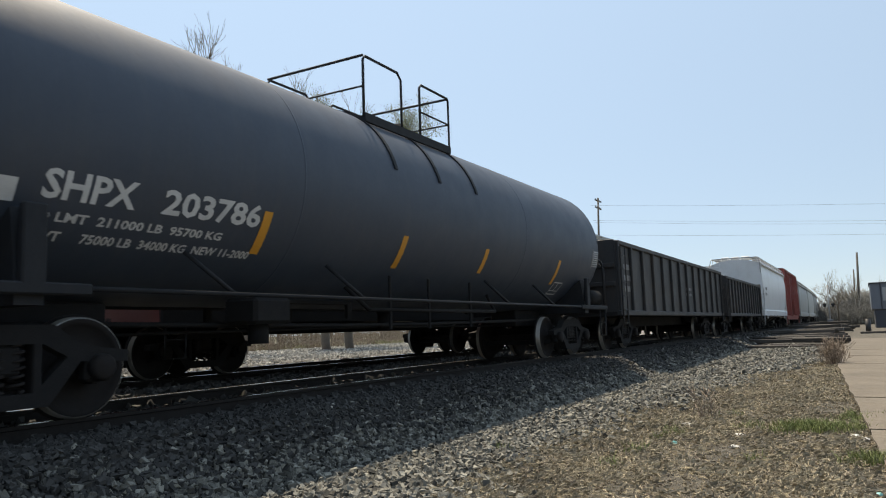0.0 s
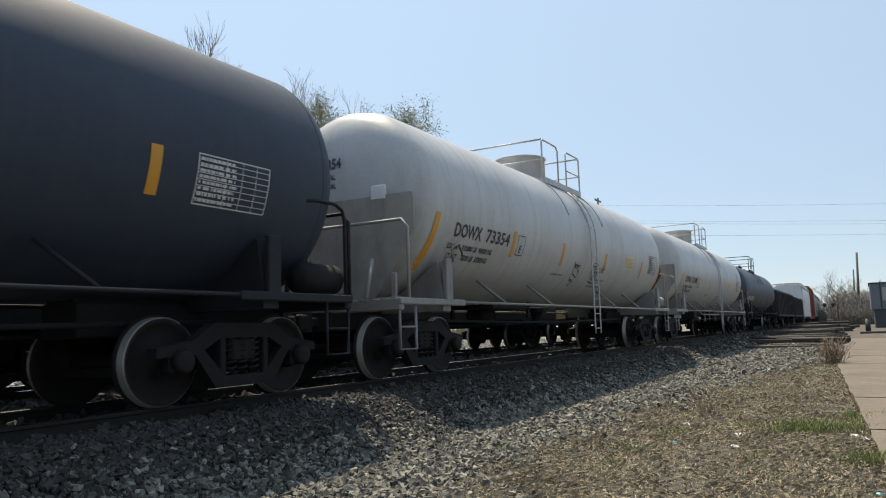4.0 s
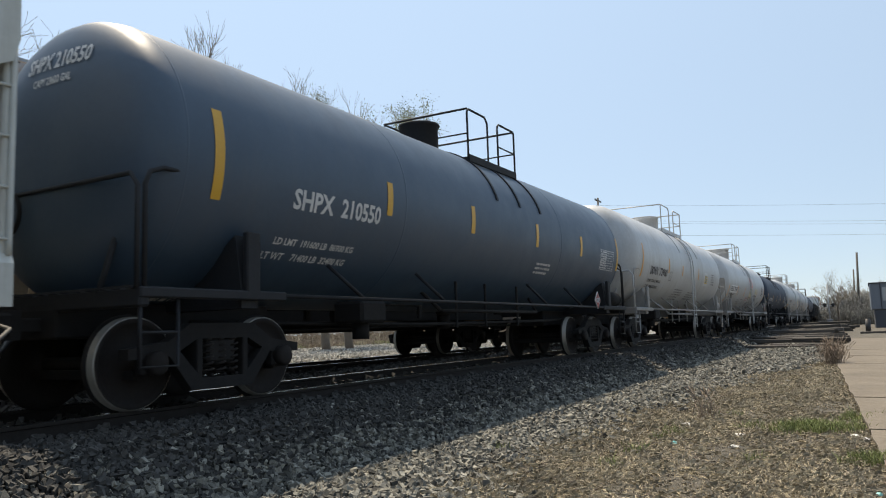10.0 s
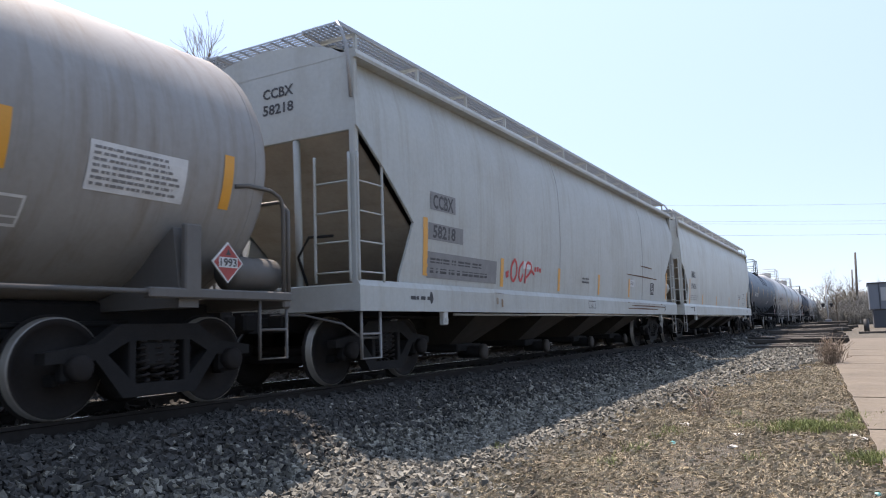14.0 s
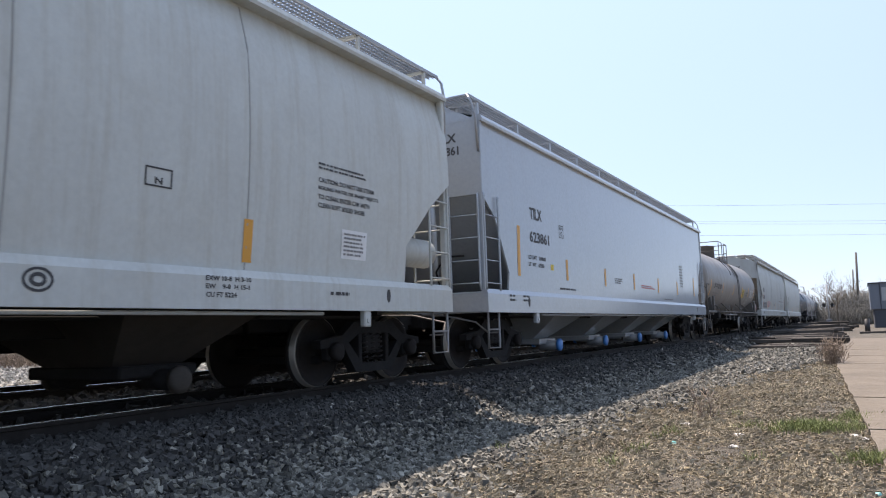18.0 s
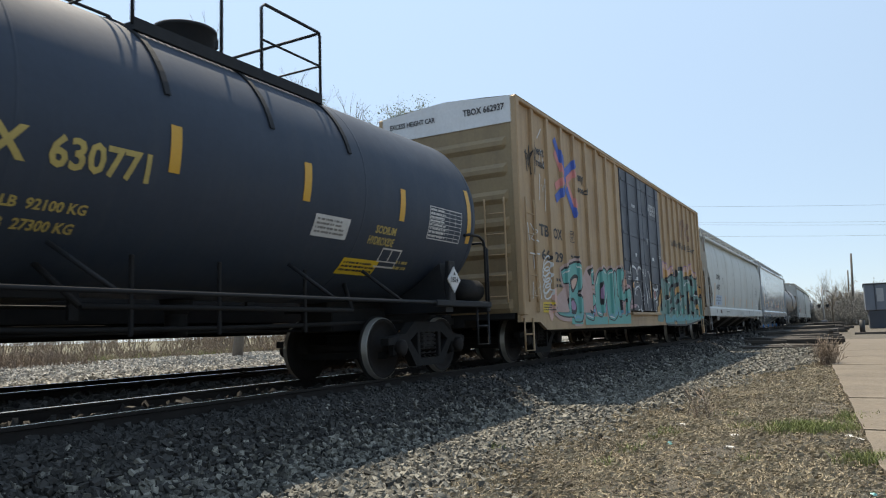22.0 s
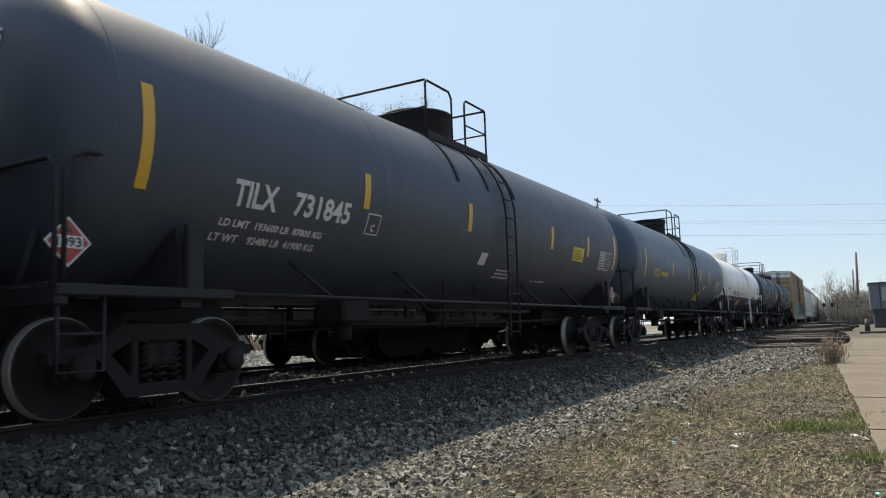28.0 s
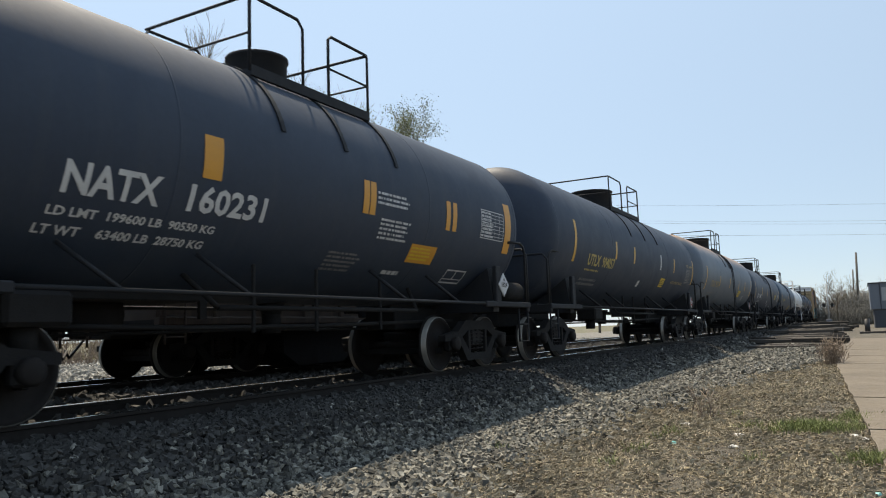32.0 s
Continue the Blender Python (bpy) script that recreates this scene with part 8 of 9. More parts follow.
    # scribbles and stickers on the doors
    for line, w in (([(-1.50, 1.33), (-1.51, 1.62), (-1.53, 2.05), (-1.62, 2.21), (-1.51, 2.33), (-1.25, 2.34), (-1.02, 2.28), (-0.92, 2.14), (-0.92, 2.05)], 0.07), ([(-0.92, 2.14), (-0.81, 2.29), (-0.68, 2.37), (-0.46, 2.31), (-0.18, 2.18)], 0.07), ([(-1.31, 1.84), (-1.21, 1.93), (-1.02, 1.97), (-0.98, 2.02)], 0.05),
                    ([(-1.31, 1.72), (-1.21, 1.69), (-1.02, 1.77), (-0.77, 1.78), (-0.75, 1.86)], 0.05), ([(-1.27, 1.71), (-1.21, 1.49)], 0.05), ([(-0.77, 1.78), (-0.62, 1.67), (-0.60, 1.41)], 0.045), ([(-1.09, 1.24), (-0.94, 1.16)], 0.05), ([(-0.60, 1.25), (-0.69, 1.07), (-0.44, 1.08)], 0.05)):
        part("graffiti", taper_stroke(ms, line, w, 0.006), M_SPRAYWHT, mc, "thin white sprayed scribble on the doors")
    for line, w in (([(-1.02, 1.08), (-0.81, 1.12)], 0.05), ([(-0.49, 1.37), (-0.33, 1.46), (-0.30, 1.63), (-0.30, 1.26)], 0.04), ([(-0.49, 1.50), (-0.28, 1.53)], 0.04), ([(-0.25, 2.29), (-0.17, 2.30), (-0.18, 2.05)], 0.03), ([(-0.08, 2.13), (0.05, 2.11), (0.08, 2.33)], 0.03), ([(-0.05, 1.92), (0.09, 1.59), (0.14, 1.18)], 0.05),
                    ([(0.01, 1.28), (0.09, 1.45)], 0.04), ([(0.26, 2.26), (0.47, 2.28), (0.58, 2.02), (0.55, 1.71), (0.43, 1.58)], 0.05), ([(-0.01, 1.78), (0.14, 1.50), (0.13, 1.15)], 0.04), ([(0.25, 1.72), (0.36, 1.66), (0.34, 1.51), (0.47, 1.43)], 0.04), ([(0.52, 1.16), (0.51, 1.07)], 0.05)):
        part("graffiti", taper_stroke(ms, line, w, 0.0064), M_SPRAYWHT, mc, "thin white sprayed scribble on the doors")
    for line in ([(0.88, 1.90), (1.11, 1.95), (1.44, 1.92), (1.50, 1.77), (1.11, 1.74), (0.87, 1.80), (0.90, 1.90)], [(0.90, 1.64), (1.05, 1.75), (1.38, 1.71), (1.35, 1.54), (1.10, 1.43), (0.89, 1.52)], [(0.94, 1.39), (0.92, 1.65)], [(1.06, 1.20), (1.18, 1.37), (1.37, 1.41), (1.25, 1.27), (1.09, 1.08)], [(1.09, 1.08), (1.20, 1.11)]):
        part("graffiti", taper_stroke(ms, line, 0.055, 0.0068), M_SPRAYWHT, mc, "thin white sprayed scribble on the doors")
    g = Geo()
    ms.rect(g, 0.6, 0.68, 1.48, 2.0, 0.003)
    part("reflector", g, M_SPRAYGOLD, mc, "faded gold reflector on the door")
    for a, b, w, h, m in ((-1.42, 1.73, 0.1, 0.14, M_STRIPE), (-1.04, 1.88, 0.19, 0.17, M_SPRAYWHT), (1.03, 1.47, 0.11, 0.24, M_SPRAYPNK), (-0.97, 2.65, 0.15, 0.1, M_SPRAYWHT), (1.03, 2.65, 0.21, 0.1, M_SPRAYWHT)):
        g = Geo()
        ms.rect(g, a, a + w, b, b + h, 0.008)
        part("sticker", g, m, mc, "small square sticker on the door")
    part("mural_edge", mural_form(ms, [(2.43, 2.19), (2.05, 2.12), (1.95, 1.97), (2.10, 1.80), (2.12, 1.52), (2.02, 1.34), (1.71, 1.22), (1.58, 0.95), (1.35, 0.78), (2.48, 0.70)], 0.002, 0.0), M_TEALGREY, mc, "teal sprayed foot of the mural on the door")
    part("gold_fill", mural_form(ms, [(1.89, 1.91), (2.07, 1.77), (2.10, 1.48), (1.92, 1.33), (1.77, 1.36), (1.71, 1.22), (1.64, 1.02), (1.35, 0.92), (0.98, 0.98), (1.33, 1.08), (1.33, 1.21), (1.53, 1.25), (1.57, 1.56), (1.75, 1.60)], 0.004, 0.0), M_SPRAYGOLD, mc, "gold sprayed form on the door")
    # the mural between the door and the end: flowing teal forms with a pink crest
    base = [(3.72, 2.32), (3.88, 2.32), (4.04, 2.31), (4.38, 2.28), (4.66, 2.42), (4.88, 2.58), (5.23, 2.65), (5.53, 2.58), (5.60, 2.35), (5.92, 2.32), (6.45, 2.40), (6.93, 2.38), (7.24, 2.52), (7.68, 2.42), (8.15, 2.32), (8.31, 1.88), (8.76, 1.65), (9.17, 1.50), (9.51, 1.12), (9.49, 0.84), (7.94, 0.77), (6.76, 0.68), (5.80, 0.65), (4.27, 0.66), (2.99, 0.68), (2.53, 0.70), (2.53, 1.95), (2.83, 2.17), (3.34, 2.22)]
    mural = part("mural", mural_form(ms, base, 0.001, 0.06), M_SPRAYBLK, mc, "flowing teal sprayed mural")
    part("fill", mural_form(ms, base, 0.003, 0.0), M_TEALGREY, mural)
    part("shade_band", ms_band(ms, base, 0.0038), M_DEEPTEAL, mural)
    sprayed_crest(ms, mc, [(2.55, 2.0), (2.55, 2.72), (2.8, 2.74), (3.1, 2.5), (3.5, 2.5), (3.8, 2.66), (4.1, 2.6), (4.4, 2.38), (4.2, 2.2), (3.3, 2.1)])
    sprayed_crest(ms, mc, [(5.57, 2.58), (5.85, 2.58), (6.06, 2.76), (6.28, 2.79), (6.45, 2.63), (6.74, 2.68), (7.05, 2.91), (7.31, 2.93), (7.47, 2.74), (8.02, 2.60), (8.09, 2.41), (7.56, 2.41), (7.14, 2.50), (6.45, 2.39), (5.92, 2.31)])
    sprayed_crest(ms, mc, [(8.20, 2.20), (8.52, 2.13), (8.70, 1.84), (8.78, 1.65), (8.31, 1.85)])
    for line in ([(2.76, 2.20), (3.04, 1.98), (3.15, 1.81), (3.21, 1.58), (3.36, 1.47)], [(3.82, 2.34), (3.83, 1.86), (3.85, 1.57), (3.97, 1.35)], [(4.51, 2.63), (4.48, 2.21)], [(3.18, 1.77), (3.46, 1.81), (3.80, 2.04)], [(4.07, 2.11), (4.10, 1.97), (4.51, 2.02), (5.12, 2.25)],
                 [(3.27, 1.37), (3.60, 1.46), (3.65, 1.64)], [(4.21, 1.72), (4.59, 1.85), (4.90, 2.03)], [(4.19, 1.38), (4.51, 1.42), (4.48, 1.61)], [(3.10, 1.04), (3.42, 1.16), (3.74, 1.20)], [(4.64, 1.27), (4.82, 1.10), (4.90, 0.93)], [(2.41, 2.16), (2.50, 1.76), (2.41, 1.50)], [(2.55, 1.51), (2.84, 1.56), (3.09, 1.53)]):
        part("dark_stroke", taper_stroke(ms, line, 0.17, 0.0052), M_SPRAYBLK, mural)
    for line in ([(4.69, 2.41), (4.90, 2.61), (5.47, 2.68), (5.67, 2.47), (5.87, 2.30)], [(5.87, 2.27), (6.47, 2.40), (7.03, 2.33), (7.26, 2.06)], [(5.08, 1.86), (5.16, 1.64), (5.48, 1.66)], [(6.20, 1.60), (6.19, 0.90)], [(6.61, 1.47), (7.01, 1.64), (6.83, 1.73)], [(6.82, 1.13), (7.19, 0.98)], [(3.75, 2.51), (4.27, 2.41)], [(2.34, 1.24), (2.47, 1.32), (2.68, 1.25)],
                 [(6.90, 2.44), (7.10, 2.18), (7.23, 2.02)], [(6.92, 1.70), (7.11, 1.57), (7.24, 1.52)], [(6.93, 1.08), (7.19, 0.97), (7.33, 0.82)]):
        part("dark_stroke", taper_stroke(ms, line, 0.15, 0.0055), M_SPRAYBLK, mural)
    for line in ([(7.45, 2.51), (7.40, 2.08), (7.28, 1.34)], [(7.56, 1.65), (7.78, 1.84), (8.11, 1.84), (8.42, 1.81), (8.71, 1.69)], [(7.47, 1.40), (7.71, 1.50), (8.11, 1.50), (8.42, 1.31)], [(8.42, 1.31), (8.52, 1.10), (8.34, 0.85)], [(7.98, 2.45), (8.42, 2.47), (7.98, 2.28)], [(8.24, 2.29), (8.24, 1.93)], [(8.81, 1.78), (8.91, 1.60)], [(9.28, 1.47), (9.51, 1.24)]):
        part("dark_stroke", taper_stroke(ms, line, 0.2, 0.0056), M_SPRAYBLK, mural)
    for form in ([(4.18, 1.85), (4.44, 1.95), (4.88, 2.03), (4.81, 1.83), (4.44, 1.74), (4.24, 1.63)],
                 [(4.93, 1.55), (5.15, 1.68), (5.08, 1.46)],
                 [(5.58, 1.25), (5.74, 1.36), (5.98, 1.27), (5.90, 1.17)],
                 [(6.25, 1.82), (6.39, 1.86), (6.46, 1.40), (6.32, 1.34), (6.24, 1.60)],
                 [(7.71, 1.30), (8.03, 1.44), (8.29, 1.40), (8.61, 1.13), (8.61, 0.92), (8.33, 1.09)], [(8.42, 2.17), (8.76, 2.11), (8.81, 1.93), (8.68, 1.65), (8.33, 1.83)]):
        gold_form(ms, mural, form)
    for form in ([(3.86, 0.78), (4.05, 0.69), (4.21, 0.77), (4.27, 0.65), (3.89, 0.65)], [(5.73, 0.80), (5.88, 0.70), (5.88, 0.64), (5.72, 0.64)], [(3.22, 1.70), (3.44, 1.80), (3.40, 1.52)]):
        gold_form(ms, mural, form)
    for line in ([(3.91, 2.32), (3.90, 2.18)], [(3.13, 2.08), (3.47, 2.06)], [(4.95, 2.10), (4.93, 1.81)], [(4.74, 2.44), (4.95, 2.52), (5.19, 2.53)], [(5.79, 2.03), (6.27, 2.19)], [(6.52, 2.31), (6.75, 2.25), (6.93, 2.09)], [(5.26, 1.60), (4.98, 1.32)], [(3.80, 1.57), (3.92, 1.35)], [(2.87, 1.47), (3.02, 1.53)],
                 [(3.17, 0.92), (3.19, 1.05), (3.30, 1.12)], [(4.58, 1.10), (4.76, 0.97)], [(6.66, 1.37), (6.71, 1.23)], [(8.26, 1.63), (8.62, 1.42)], [(7.21, 1.11), (7.13, 0.98)], [(7.56, 2.30), (7.59, 1.98)], [(3.74, 1.16), (3.83, 1.19)], [(7.50, 1.72), (7.75, 1.76), (8.0, 1.72)], [(7.62, 1.3), (7.85, 1.2)]):
        part("highlight", taper_stroke(ms, line, 0.055, 0.009), M_SPRAYWHT, mural)
    q = random.Random(77)
    for a, b in ((3.96, 2.04), (4.84, 1.11), (4.38, 1.01), (6.40, 0.88), (5.25, 1.12), (6.79, 2.04), (5.60, 2.07), (3.27, 1.16), (7.65, 1.89)):
        g = Geo()
        ms.poly(g, [(a + 0.12 * math.cos(t * 0.7), b + 0.12 * math.sin(t * 0.7)) for t in range(9)], 0.0044)
        part("spray_spot", g, M_BRIGHTTEAL, mural)
    for line in ([(5.52, 4.32), (5.50, 3.83)], [(5.64, 4.31), (6.13, 4.43)], [(6.17, 4.56), (6.13, 3.80)], [(6.25, 4.36), (6.70, 4.21), (7.14, 3.85)], [(7.16, 4.45), (6.74, 4.10), (6.41, 3.76)]):
        g = Geo()
        ms.line(g, line, 0.17, 0.001 + 0.001 * line[0][0] / 9)
        part("emblem_band", g, M_EMBLEM, mc, "faded brown emblem bar")
    scrawl(ms, mc, [[(9.09, 3.43), (9.13, 3.08), (9.30, 3.32), (9.43, 3.13), (9.38, 3.41)], [(9.27, 2.99), (9.05, 2.85), (9.25, 2.67), (9.45, 2.87), (9.27, 2.99)]], 0.03, M_SPRAYWHT)
    for one in single_letters("Railcar Pooling Experts"):
        g = Geo()
        ms.word(g, "Railcar Pooling Experts", 3.95, 8.35, 3.33, 3.62, 0.002, only=one)
        part("letter", g, M_FADEDINK, mc)
    loops = [(-7.95 + 0.21 * math.cos(t * 0.3) + 0.05 * math.sin(t * 0.11), 2.05 - 0.0055 * t + 0.13 * math.sin(t * 0.3 + 0.5)) for t in range(136)]
    scrawl(ms, mc, [loops], 0.035, M_SPRAYWHT)
    scrawl(ms, mc, [[(-8.15, 3.3), (-8.1, 3.85), (-7.95, 3.5), (-7.8, 3.8), (-7.85, 3.1)], [(-8.15, 4.6), (-7.9, 4.85)], [(-8.1, 4.1), (-7.95, 4.4), (-7.85, 4.05)]], 0.03, M_SPRAYWHT)
    scrawl(ms, mc, [[(-8.85 + 0.09 * k, 4.0 + q.uniform(-0.25, 0.25)), (-8.8 + 0.09 * k, 4.3 + q.uniform(-0.2, 0.2)), (-8.75 + 0.09 * k, 3.9 + q.uniform(-0.2, 0.2))] for k in range(5)], 0.035, M_SPRAYBLK)
    scrawl(ms, mc, [[(-8.85, 2.75), (-8.8, 2.4)], [(-8.72, 2.75), (-8.5, 2.6), (-8.7, 2.45), (-8.45, 2.4)], [(-8.8, 2.15), (-8.4, 2.15)], [(-8.62, 2.15), (-8.6, 1.85)], [(-8.75, 1.25), (-8.7, 1.6), (-8.6, 1.3), (-8.5, 1.6), (-8.45, 1.25)]], 0.035, M_SPRAYWHT)
    h = 20.1 / 2 - 0.72
    for text, x0, x1, z, s in (("EXCESS HEIGHT CAR", -1.3, -0.2, 4.94, 0.11), ("TBOX 662937", 0.45, 1.36, 4.94, 0.14)):
        v, f, w = letters(text)
        part("end_lettering", Geo().add([(x0 + (x1 - x0) * p[0] / w, -h - 0.03, z + s * p[1]) for p in v], f), B_, mc)
    # N, O: short black chemical tanks
    for front, back, num, seed, extra in ((-218.76, -231.63, "630771", 15, [("word", "SODIUM", 2.6, 3.1, 2.05, 2.16, Y_), ("word", "HYDROXIDE", 2.5, 3.12, 1.90, 2.01, Y_), ("panel", 2.17, 3.0, 1.5, 1.7, M_YELLOW, B_), ("panel", 1.3, 2.0, 1.9, 2.16, W, G_, "white stencilled plate")]),
                                          (-231.63, -244.02, "631177", 16, [("word", "SODIUM HYDROXIDE", 2.64, 3.6, 2.02, 2.14, Y_), ("panel", 0.56, 1.37, 1.6, 1.81, M_YELLOW, B_), ("panel", -1.9, -1.4, 3.15, 3.5, W, G_, "pale plate on the shoulder")])):
        s0, d = (-4.55, 0.13) if num == "631177" else (-4.3, 0.42)
        near_car(tank_car("short black tank car with yellow lettering and stripes", front - back, M_DULLBLACK, M_BLACKTRIM, [
            ("word", "UTLX", -3.3, -2.3, 2.12, 2.40, Y_), ("word", num, -2.12, -1.14, 2.12, 2.40, Y_), ("bars", -3.3, -2.25, 2.0, 2.07, 1, Y_), ("word", "LD LMT  202900 LB  92100 KG", -3.35, -1.65, 1.78, 1.87, Y_), ("word", "LT WT    60100 LB  27300 KG", -3.35, -1.7, 1.62, 1.71, Y_),
            ("stripe", s0, 2.05, 3.0, 0.0, M_YSTRIPE), *stripes((-1.3 + d, 0.65 + d, 2.75 + d)), ("stripe", 4.83 + d, 2.13, 3.03, -0.03, M_YSTRIPE), ("table", 3.52 + d, 4.55 + d, 2.1, 2.6, W), ("box", 2.5 + d, 3.0 + d, 1.62, 1.88, W), ("placard", 4.3 + d / 2, 1.48, "1824", W, B_, 1.53), ("bars", 3.4, 3.8, 1.6, 1.75, 2, Y_), *extra], seed, R=1.47, zc=2.62, dome=(0.5, 0.36, 4.5), plat=(-0.98, 2.0), ladder=None,
            ends=((("UTLX " + num, -0.4, 0.55, 3.4, 0.16),), Y_)), front, back)
    # P: white over black
    p_car = near_car(tank_car("tank car painted white above and black below", 14.41, M_CLEANWHITE, M_BLACKTRIM, [
        ("word", "SHPX", -4.35, -3.44, 1.99, 2.21, B_), ("word", "215267", -3.19, -2.12, 1.99, 2.21, B_), ("word", "LD LMT  193100 LB  87600 KG", -4.49, -2.84, 1.74, 1.82, W), ("word", "LT WT    69900 LB  31700 KG", -4.59, -2.94, 1.6, 1.68, W),
        ("stripe", -5.62, 2.07, 2.98, 0.0, M_YSTRIPE), *stripes((-3.19, -0.89, 1.5, 3.87), 2.34, 2.79), ("panel", -2.00, -1.15, 1.47, 1.79, M_STRIPE, M_YELLOW, "orange panel"), ("panel", 2.98, 4.15, 1.99, 2.08, M_SPRAYRED, M_SPRAYPNK, "faded red sticker strip"), ("table", 4.99, 6.06, 2.24, 2.72, G_),
        ("word", "HYDROGEN PEROXIDE", 1.86, 3.22, 1.80, 1.90, W), ("word", "AQUEOUS SOLUTION STABILIZED", 1.83, 4.02, 1.64, 1.74, W), ("placard", 3.84, 1.26, "2015", M_YELLOW, B_, 1.53), ("bars", -6.14, -5.44, 1.08, 1.14, 1, W), ("patch", -4.94, -4.76, 1.72, 1.83, W, "white plate")], 17,
        R=1.48, zc=2.6, dome=(0.7, 0.48, 4.56), plat=(-0.35, 1.75), ladder=0.3, lower=M_DULLBLACK, ends=((("SHPX 215267", -0.82, 0.42, 2.95, 0.16), ("CAPY 18330 GAL", -0.6, 0.1, 2.78, 0.09)), B_), upper=M_CLEANWHITE, gap=0.15, head=0.38, rail=-0.02), -244.14, -258.55)
    for k in range(6):
        y = -1.55 + 0.22 * k
        scrawl(p_car[1], p_car[0], [[(y, 2.02), (y + 0.03, 2.20), (y + 0.06, 2.05), (y + 0.12, 2.12), (y + 0.18, 2.02)], [(y + 0.02, 2.13), (y + 0.13, 2.16)]], 0.026, M_SPRAYRED)
    # Q: black tank with white tag at the far end
    q_car = near_car(tank_car("blue-black tank car with a sprayed white tag", 16.97, M_BLUEBLACK, M_BLACKTRIM, [
        ("word", "UTLX", -5.6, -4.7, 2.15, 2.4, Y_), ("bars", -4.55, -3.5, 2.15, 2.4, 1, Y_), ("stripe", -6.6, 2.1, 2.95, 0.0, M_YSTRIPE), *stripes((-3.0, -0.4, 1.9, 3.88)), ("stripe", 7.05, 2.12, 2.9, 0.03, M_YSTRIPE),
        ("panel", 1.88, 2.69, 1.55, 1.88, M_YELLOW, B_), ("table", 5.5, 6.6, 2.03, 2.43, W), ("placard", 6.2, 1.38, "1093", M_PLACARD, B_, 1.53), ("patch", 2.9, 3.1, 2.0, 2.15, W, "white plate")], 18, R=1.55, zc=2.66, dome=(0.3, 0.62, 4.68), plat=(-0.7, 1.5), ladder=0.3), -258.43, -275.4)
    q = random.Random(18)
    for line, w in (([(7.34, 1.15), (7.28, 1.7), (7.36, 2.0)], 0.07), ([(7.2, 1.1), (7.18, 1.6), (7.26, 1.98)], 0.07), ([(7.04, 1.15), (7.1, 1.6), (7.02, 2.0)], 0.06), ([(6.9, 1.35), (7.05, 1.95), (7.15, 1.6), (7.3, 2.0)], 0.05),
                    ([(6.3, 1.5), (6.35, 1.9), (6.45, 1.55)], 0.06), ([(6.55, 1.5), (6.6, 1.95), (6.75, 1.6)], 0.06)):
        part("graffiti", taper_stroke(q_car[1], line, w * 1.4, 0.004), M_SPRAYWHT, q_car[0], "broad white sprayed stroke")
    # R: black tank, white letters
    near_car(tank_car("satin black tank car with white lettering and yellow stripes", 17.15, M_BLACK, M_BLACKTRIM, [
        ("word", "TILX", -6.09, -5.43, 2.05, 2.32, W), ("word", "731845", -5.15, -4.10, 2.05, 2.32, W), ("word", "LD LMT  193600 LB  87800 KG", -6.17, -4.52, 1.84, 1.92, W), ("word", "LT WT    92400 LB  41900 KG", -6.22, -4.57, 1.69, 1.77, W),
        ("stripe", -7.21, 2.05, 3.02, 0.0, M_YSTRIPE), *stripes((-3.80, -0.89, 2.81, 5.11), 2.29, 2.75), ("stripe", 7.21, 2.1, 2.95, 0.03, M_YSTRIPE), ("panel", 4.11, 4.83, 2.15, 2.45, M_YELLOW, B_), ("plate", -3.72, -3.42, 1.98, 2.25, W, "C"), ("patch", -0.24, 0.01, 1.8, 2.0, W, "white sticker"),
        ("table", 6.01, 6.91, 2.05, 2.5, W), ("bars", 0.60, 1.40, 1.6, 1.78, 3, W), ("bars", 2.39, 3.34, 1.6, 1.66, 1, W), ("placard", -7.9, 1.5, "1093", M_PLACARD, B_, 1.45), ("bars", -7.00, -6.38, 1.08, 1.15, 1, W), ("placard", 7.0, 1.45, "1093", M_PLACARD, B_, 1.48)], 19, R=1.55, zc=2.66, dome=(0.0, 0.66, 4.68), plat=(-1.2, 1.06), ladder=0.35,
        ends=((("TILX 731845", -0.5, 0.55, 3.35, 0.17), ("CAPY 30460 GAL", -0.3, 0.45, 3.17, 0.09)), W)), -275.4, -292.55)
    # S: rusty black
    near_car(tank_car("faded black tank car with rust along its top", 16.9, M_RUSTBLACK, M_BLACKTRIM, [
        ("word", "UTLX", -5.50, -4.57, 2.19, 2.46, M_DIMINK), ("word", "901742", -4.37, -3.39, 2.19, 2.46, M_DIMINK), ("bars", -5.50, -4.18, 1.75, 2.0, 2, G_), ("stripe", -6.68, 2.04, 3.0, 0.0, M_YSTRIPE), *stripes((-3.38, -0.54, 2.36, 4.62)), ("stripe", 6.98, 2.05, 2.95, 0.03, M_YSTRIPE), ("plate", -3.24, -2.94, 2.1, 2.35, G_, "C"),
        ("panel", 2.62, 3.45, 1.95, 2.25, M_YELLOW, B_), ("patch", 4.64, 4.82, 1.8, 2.02, W, "white sticker"), ("table", 5.32, 6.27, 2.05, 2.5, G_), ("placard", 5.93, 1.5, "1093", M_PLACARD, B_, 1.53)], 20, R=1.57, zc=2.82, dome=(-0.45, 0.66, 4.8), plat=(-1.37, 0.98), ladder=-0.25,
        ends=((("UTLX 901742", -0.4, 0.55, 3.3, 0.16),), G_)), -292.2, -309.1)
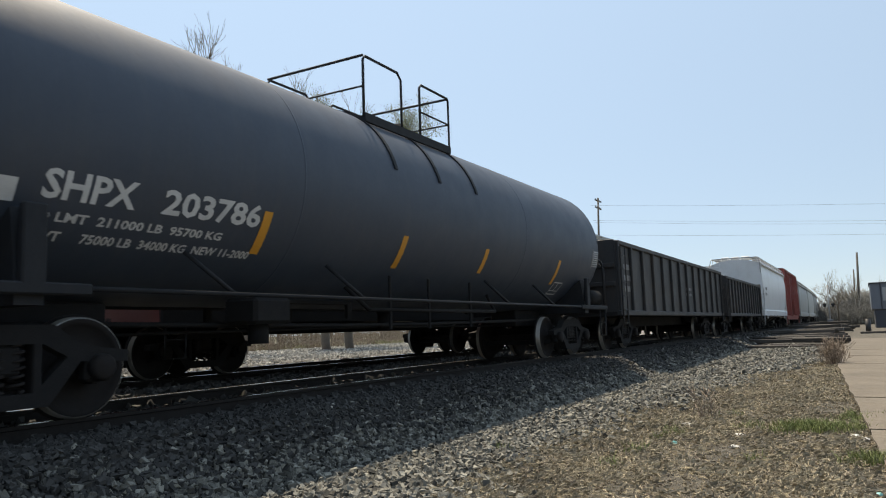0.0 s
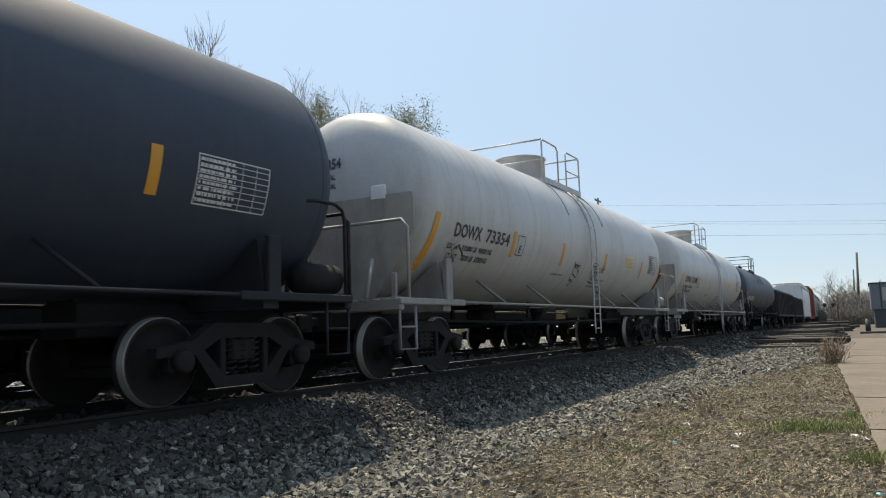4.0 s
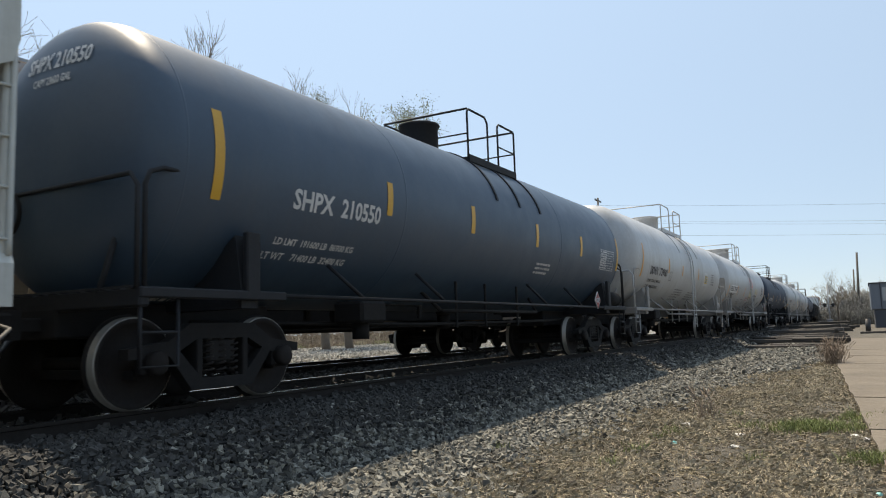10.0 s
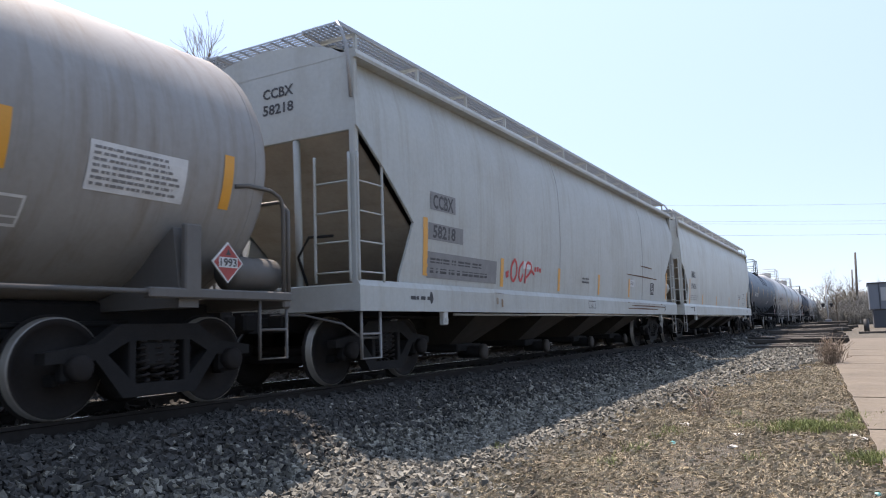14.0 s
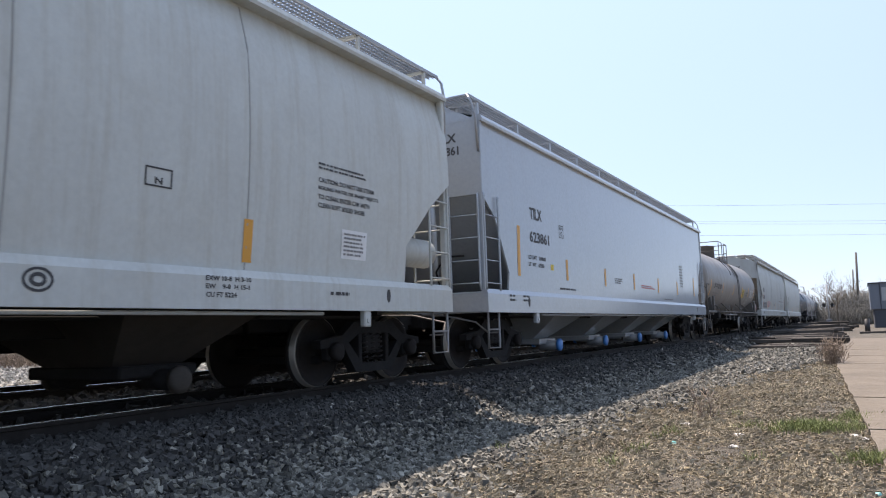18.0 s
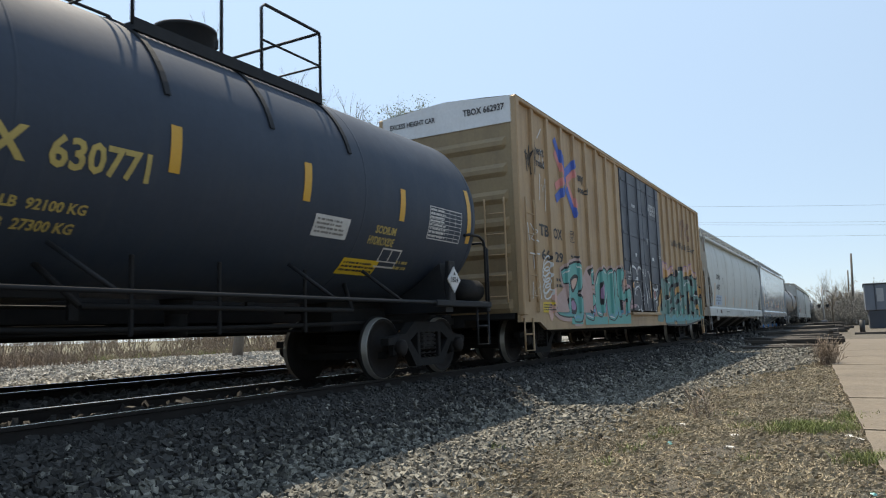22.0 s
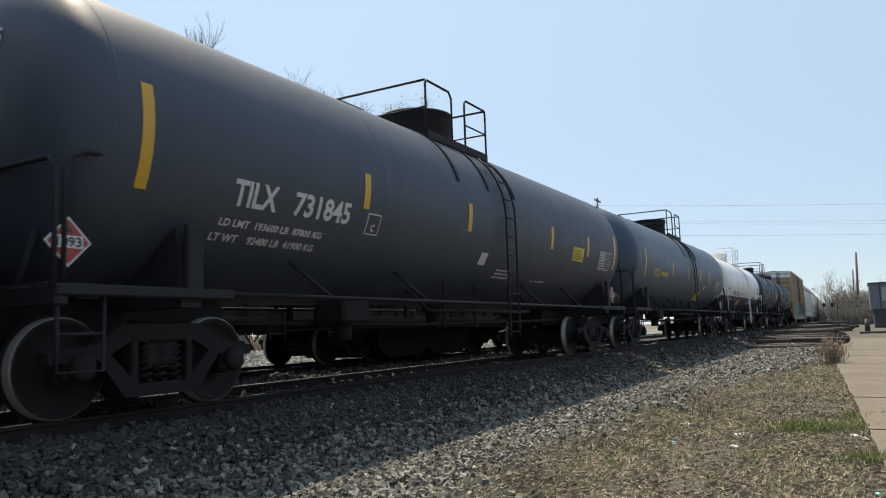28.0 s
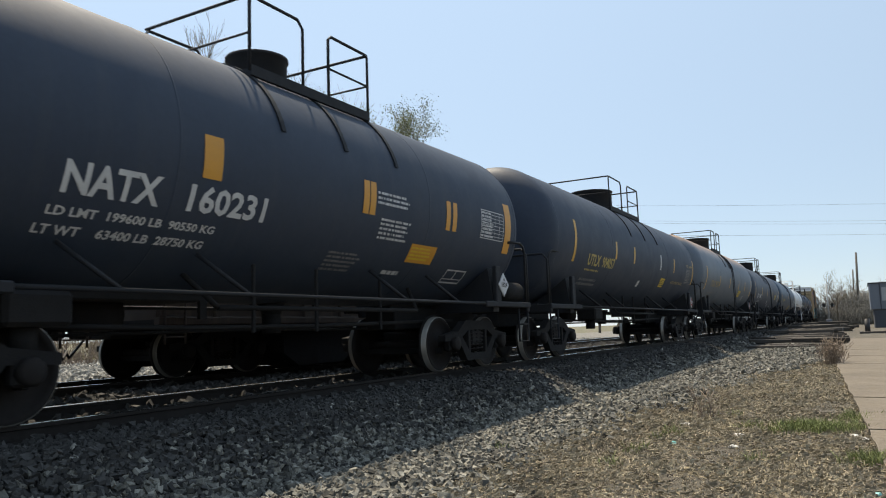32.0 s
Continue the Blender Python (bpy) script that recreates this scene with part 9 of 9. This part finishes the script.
    # T: black with yellow letters
    near_car(tank_car("dull black tank car with yellow lettering and white sticker", 16.5, M_DULLBLACK, M_BLACKTRIM, [
        ("word", "UTLX", -5.07, -4.13, 2.12, 2.39, Y_), ("word", "904057", -3.97, -2.96, 2.12, 2.39, Y_), ("bars", -5.13, -4.03, 1.98, 2.06, 1, Y_), ("bars", -5.13, -3.52, 1.65, 1.85, 2, G_), ("stripe", -6.09, 2.14, 3.08, 0.0, M_YSTRIPE), *stripes((-2.92, -1.14, 3.89), 2.39, 2.85), ("stripe", 2.00, 2.38, 2.85, 0.0, W), ("stripe", 7.03, 2.1, 3.0, 0.03, M_YSTRIPE),
        ("panel", 2.35, 2.89, 1.87, 2.14, M_YELLOW, B_), ("patch", -0.20, 0.01, 1.79, 1.96, W, "white sticker"), ("word", "DOT 105J300W", 5.88, 6.96, 2.66, 2.78, M_DIMINK), ("table", 5.80, 6.93, 2.1, 2.6, G_), ("word", "ACRYLONITRILE STABILIZED", 3.8, 5.55, 2.02, 2.11, M_DIMINK), ("placard", 6.45, 1.42, "1093", M_PLACARD, B_, 1.53),
        ("bars", -6.78, -6.08, 1.08, 1.15, 1, Y_)], 21, R=1.55, zc=2.74, dome=(0.0, 0.62, 4.78), plat=(-1.22, 1.89), ladder=None, ends=((("UTLX 904057", -0.4, 0.55, 3.45, 0.17),), G_)), -309.1, -325.6)
    # U: black with paired stripes
    near_car(tank_car("black tank car with paired orange stripes and white lettering", 12.9, M_DULLBLACK, M_BLACKTRIM, [
        ("word", "NATX", -3.55, -2.57, 1.93, 2.20, W), ("word", "160231", -2.24, -1.17, 1.93, 2.20, W), ("word", "LD LMT  199600 LB  90550 KG", -3.61, -1.79, 1.75, 1.83, W), ("word", "LT WT    63400 LB  28750 KG", -3.66, -1.85, 1.6, 1.68, W),
        ("stripe", -4.4, 2.13, 2.96), ("stripe", -2.07, 2.27, 2.71), ("stripe", -1.95, 2.27, 2.71), ("stripe", 0.63, 2.25, 2.69), ("stripe", 0.78, 2.25, 2.69), ("stripe", 2.84, 2.25, 2.71), ("stripe", 3.05, 2.25, 2.71), ("stripe", 5.01, 2.05, 2.96), ("stripe", 5.13, 2.05, 2.96),
        ("panel", 1.94, 2.68, 1.71, 1.97, M_STRIPE, M_YELLOW, "orange panel"), ("table", 3.98, 4.89, 2.24, 2.74, W), ("box", 3.31, 3.97, 1.47, 1.68, W), ("bars", 0.89, 1.68, 2.4, 2.6, 3, W), ("bars", 1.02, 1.81, 1.95, 2.25, 5, W), ("bars", 0.16, 0.89, 1.5, 1.75, 5, G_), ("bars", 1.54, 2.04, 1.5, 1.6, 1, W), ("placard", 4.67, 1.45, "1824", W, B_, 1.53)], 22, R=1.48, zc=2.6, dome=(0.15, 0.4, 4.5), plat=(-0.95, 1.47), ladder=None), -325.6, -338.5)


def build_far_train():
    """A second freight, creeping the other way on the far track."""
    plan = [("box", 18.2, M_BROWNCAR, "dark brown boxcar on the far track", -10.6), ("hop", 15.1, M_FARRED, "oxide red covered hopper on the far track", 7.6), ("hop", 18.7, M_HOPPERB, "grey covered hopper on the far track", 22.7),
            ("hop", 17.5, M_YELLOWBOX, "faded yellow covered hopper on the far track", 41.4), ("box", 22.1, M_CLEANWHITE, "white boxcar with a yellow emblem on the far track", 58.9), ("hop", 20.5, M_YELLOWBOX, "faded yellow covered hopper on the far track", 81.0),
            ("gon", 14.0, M_BROWNCAR, "brown gondola on the far track", 101.5), ("gon", 10.5, M_BROWNCAR, "short brown open-top hopper on the far track", 115.5), ("gon", 17.0, M_BROWNCAR, "brown open-top hopper on the far track", 126.0)]
    for i, (k, L, m, label, y) in enumerate(plan):
        if k == "box":
            sign = [("patch", 1.6, 2.3, 2.52, 2.92, M_YELLOW, "yellow emblem"), ("bars", 1.5, 3.1, 2.0, 2.38, 2, B_), ("bars", 1.5, 3.0, 3.15, 3.4, 1, B_)] if m is M_CLEANWHITE else []
            made = box_car(label, L, m, m, m, sign, 400 + i, "far", roof=5.0, white_top=False)
        elif k == "hop":
            made = hopper_car(label, L, m, [], 400 + i, "far", outlets=0, fine=False)
        else:
            made = gondola_car(label, L, m, [], 400 + i, "far", bays=0 if L == 14.0 else 2 if L < 12 else 4)
        FAR_TRAIN.append((made[0], y + L / 2))


build_setting()
build_near_train()
build_far_train()
build_track(TRACK, -60, 400, "track_1", "wooden-tied railway track with rusty rails")
build_track(FAR_TRACK, -60, 400, "track_2", "second railway track beyond the train")
build_stones()


def motions():
    def along(y, x0):
        return pose(x0 + bend(y), y, 0, 0, 0, math.degrees(max(0.0, y - BEND_FROM) / BEND))

    for car, y in TRAIN:
        walk(car, [(t, along(y + run(t), TRACK)) for t in range(0, 33, 2)])
    for car, y in FAR_TRAIN:
        walk(car, [(t, along(y + FAR_SPEED * t, FAR_TRACK)) for t in range(0, 33, 4)])
    for train, far, step in (("near", run, 1 / 30), ("far", lambda t: FAR_SPEED * t, 0.1)):
        n = round(32 / step)
        for k, wheels in enumerate(SPINNERS[train]):
            place = (0, WHEELBASE if k == 0 else -WHEELBASE, WHEEL_R)
            walk(wheels[0], [(i * step, pose(*place, -math.degrees(far(i * step) / WHEEL_R))) for i in range(n + 1)])
            keys = wheels[0].animation_data
            for w in wheels[1:]:
                w.rotation_mode = "QUATERNION"
                ad = w.animation_data_create()
                ad.action, ad.action_slot = keys.action, keys.action_slot


motions()
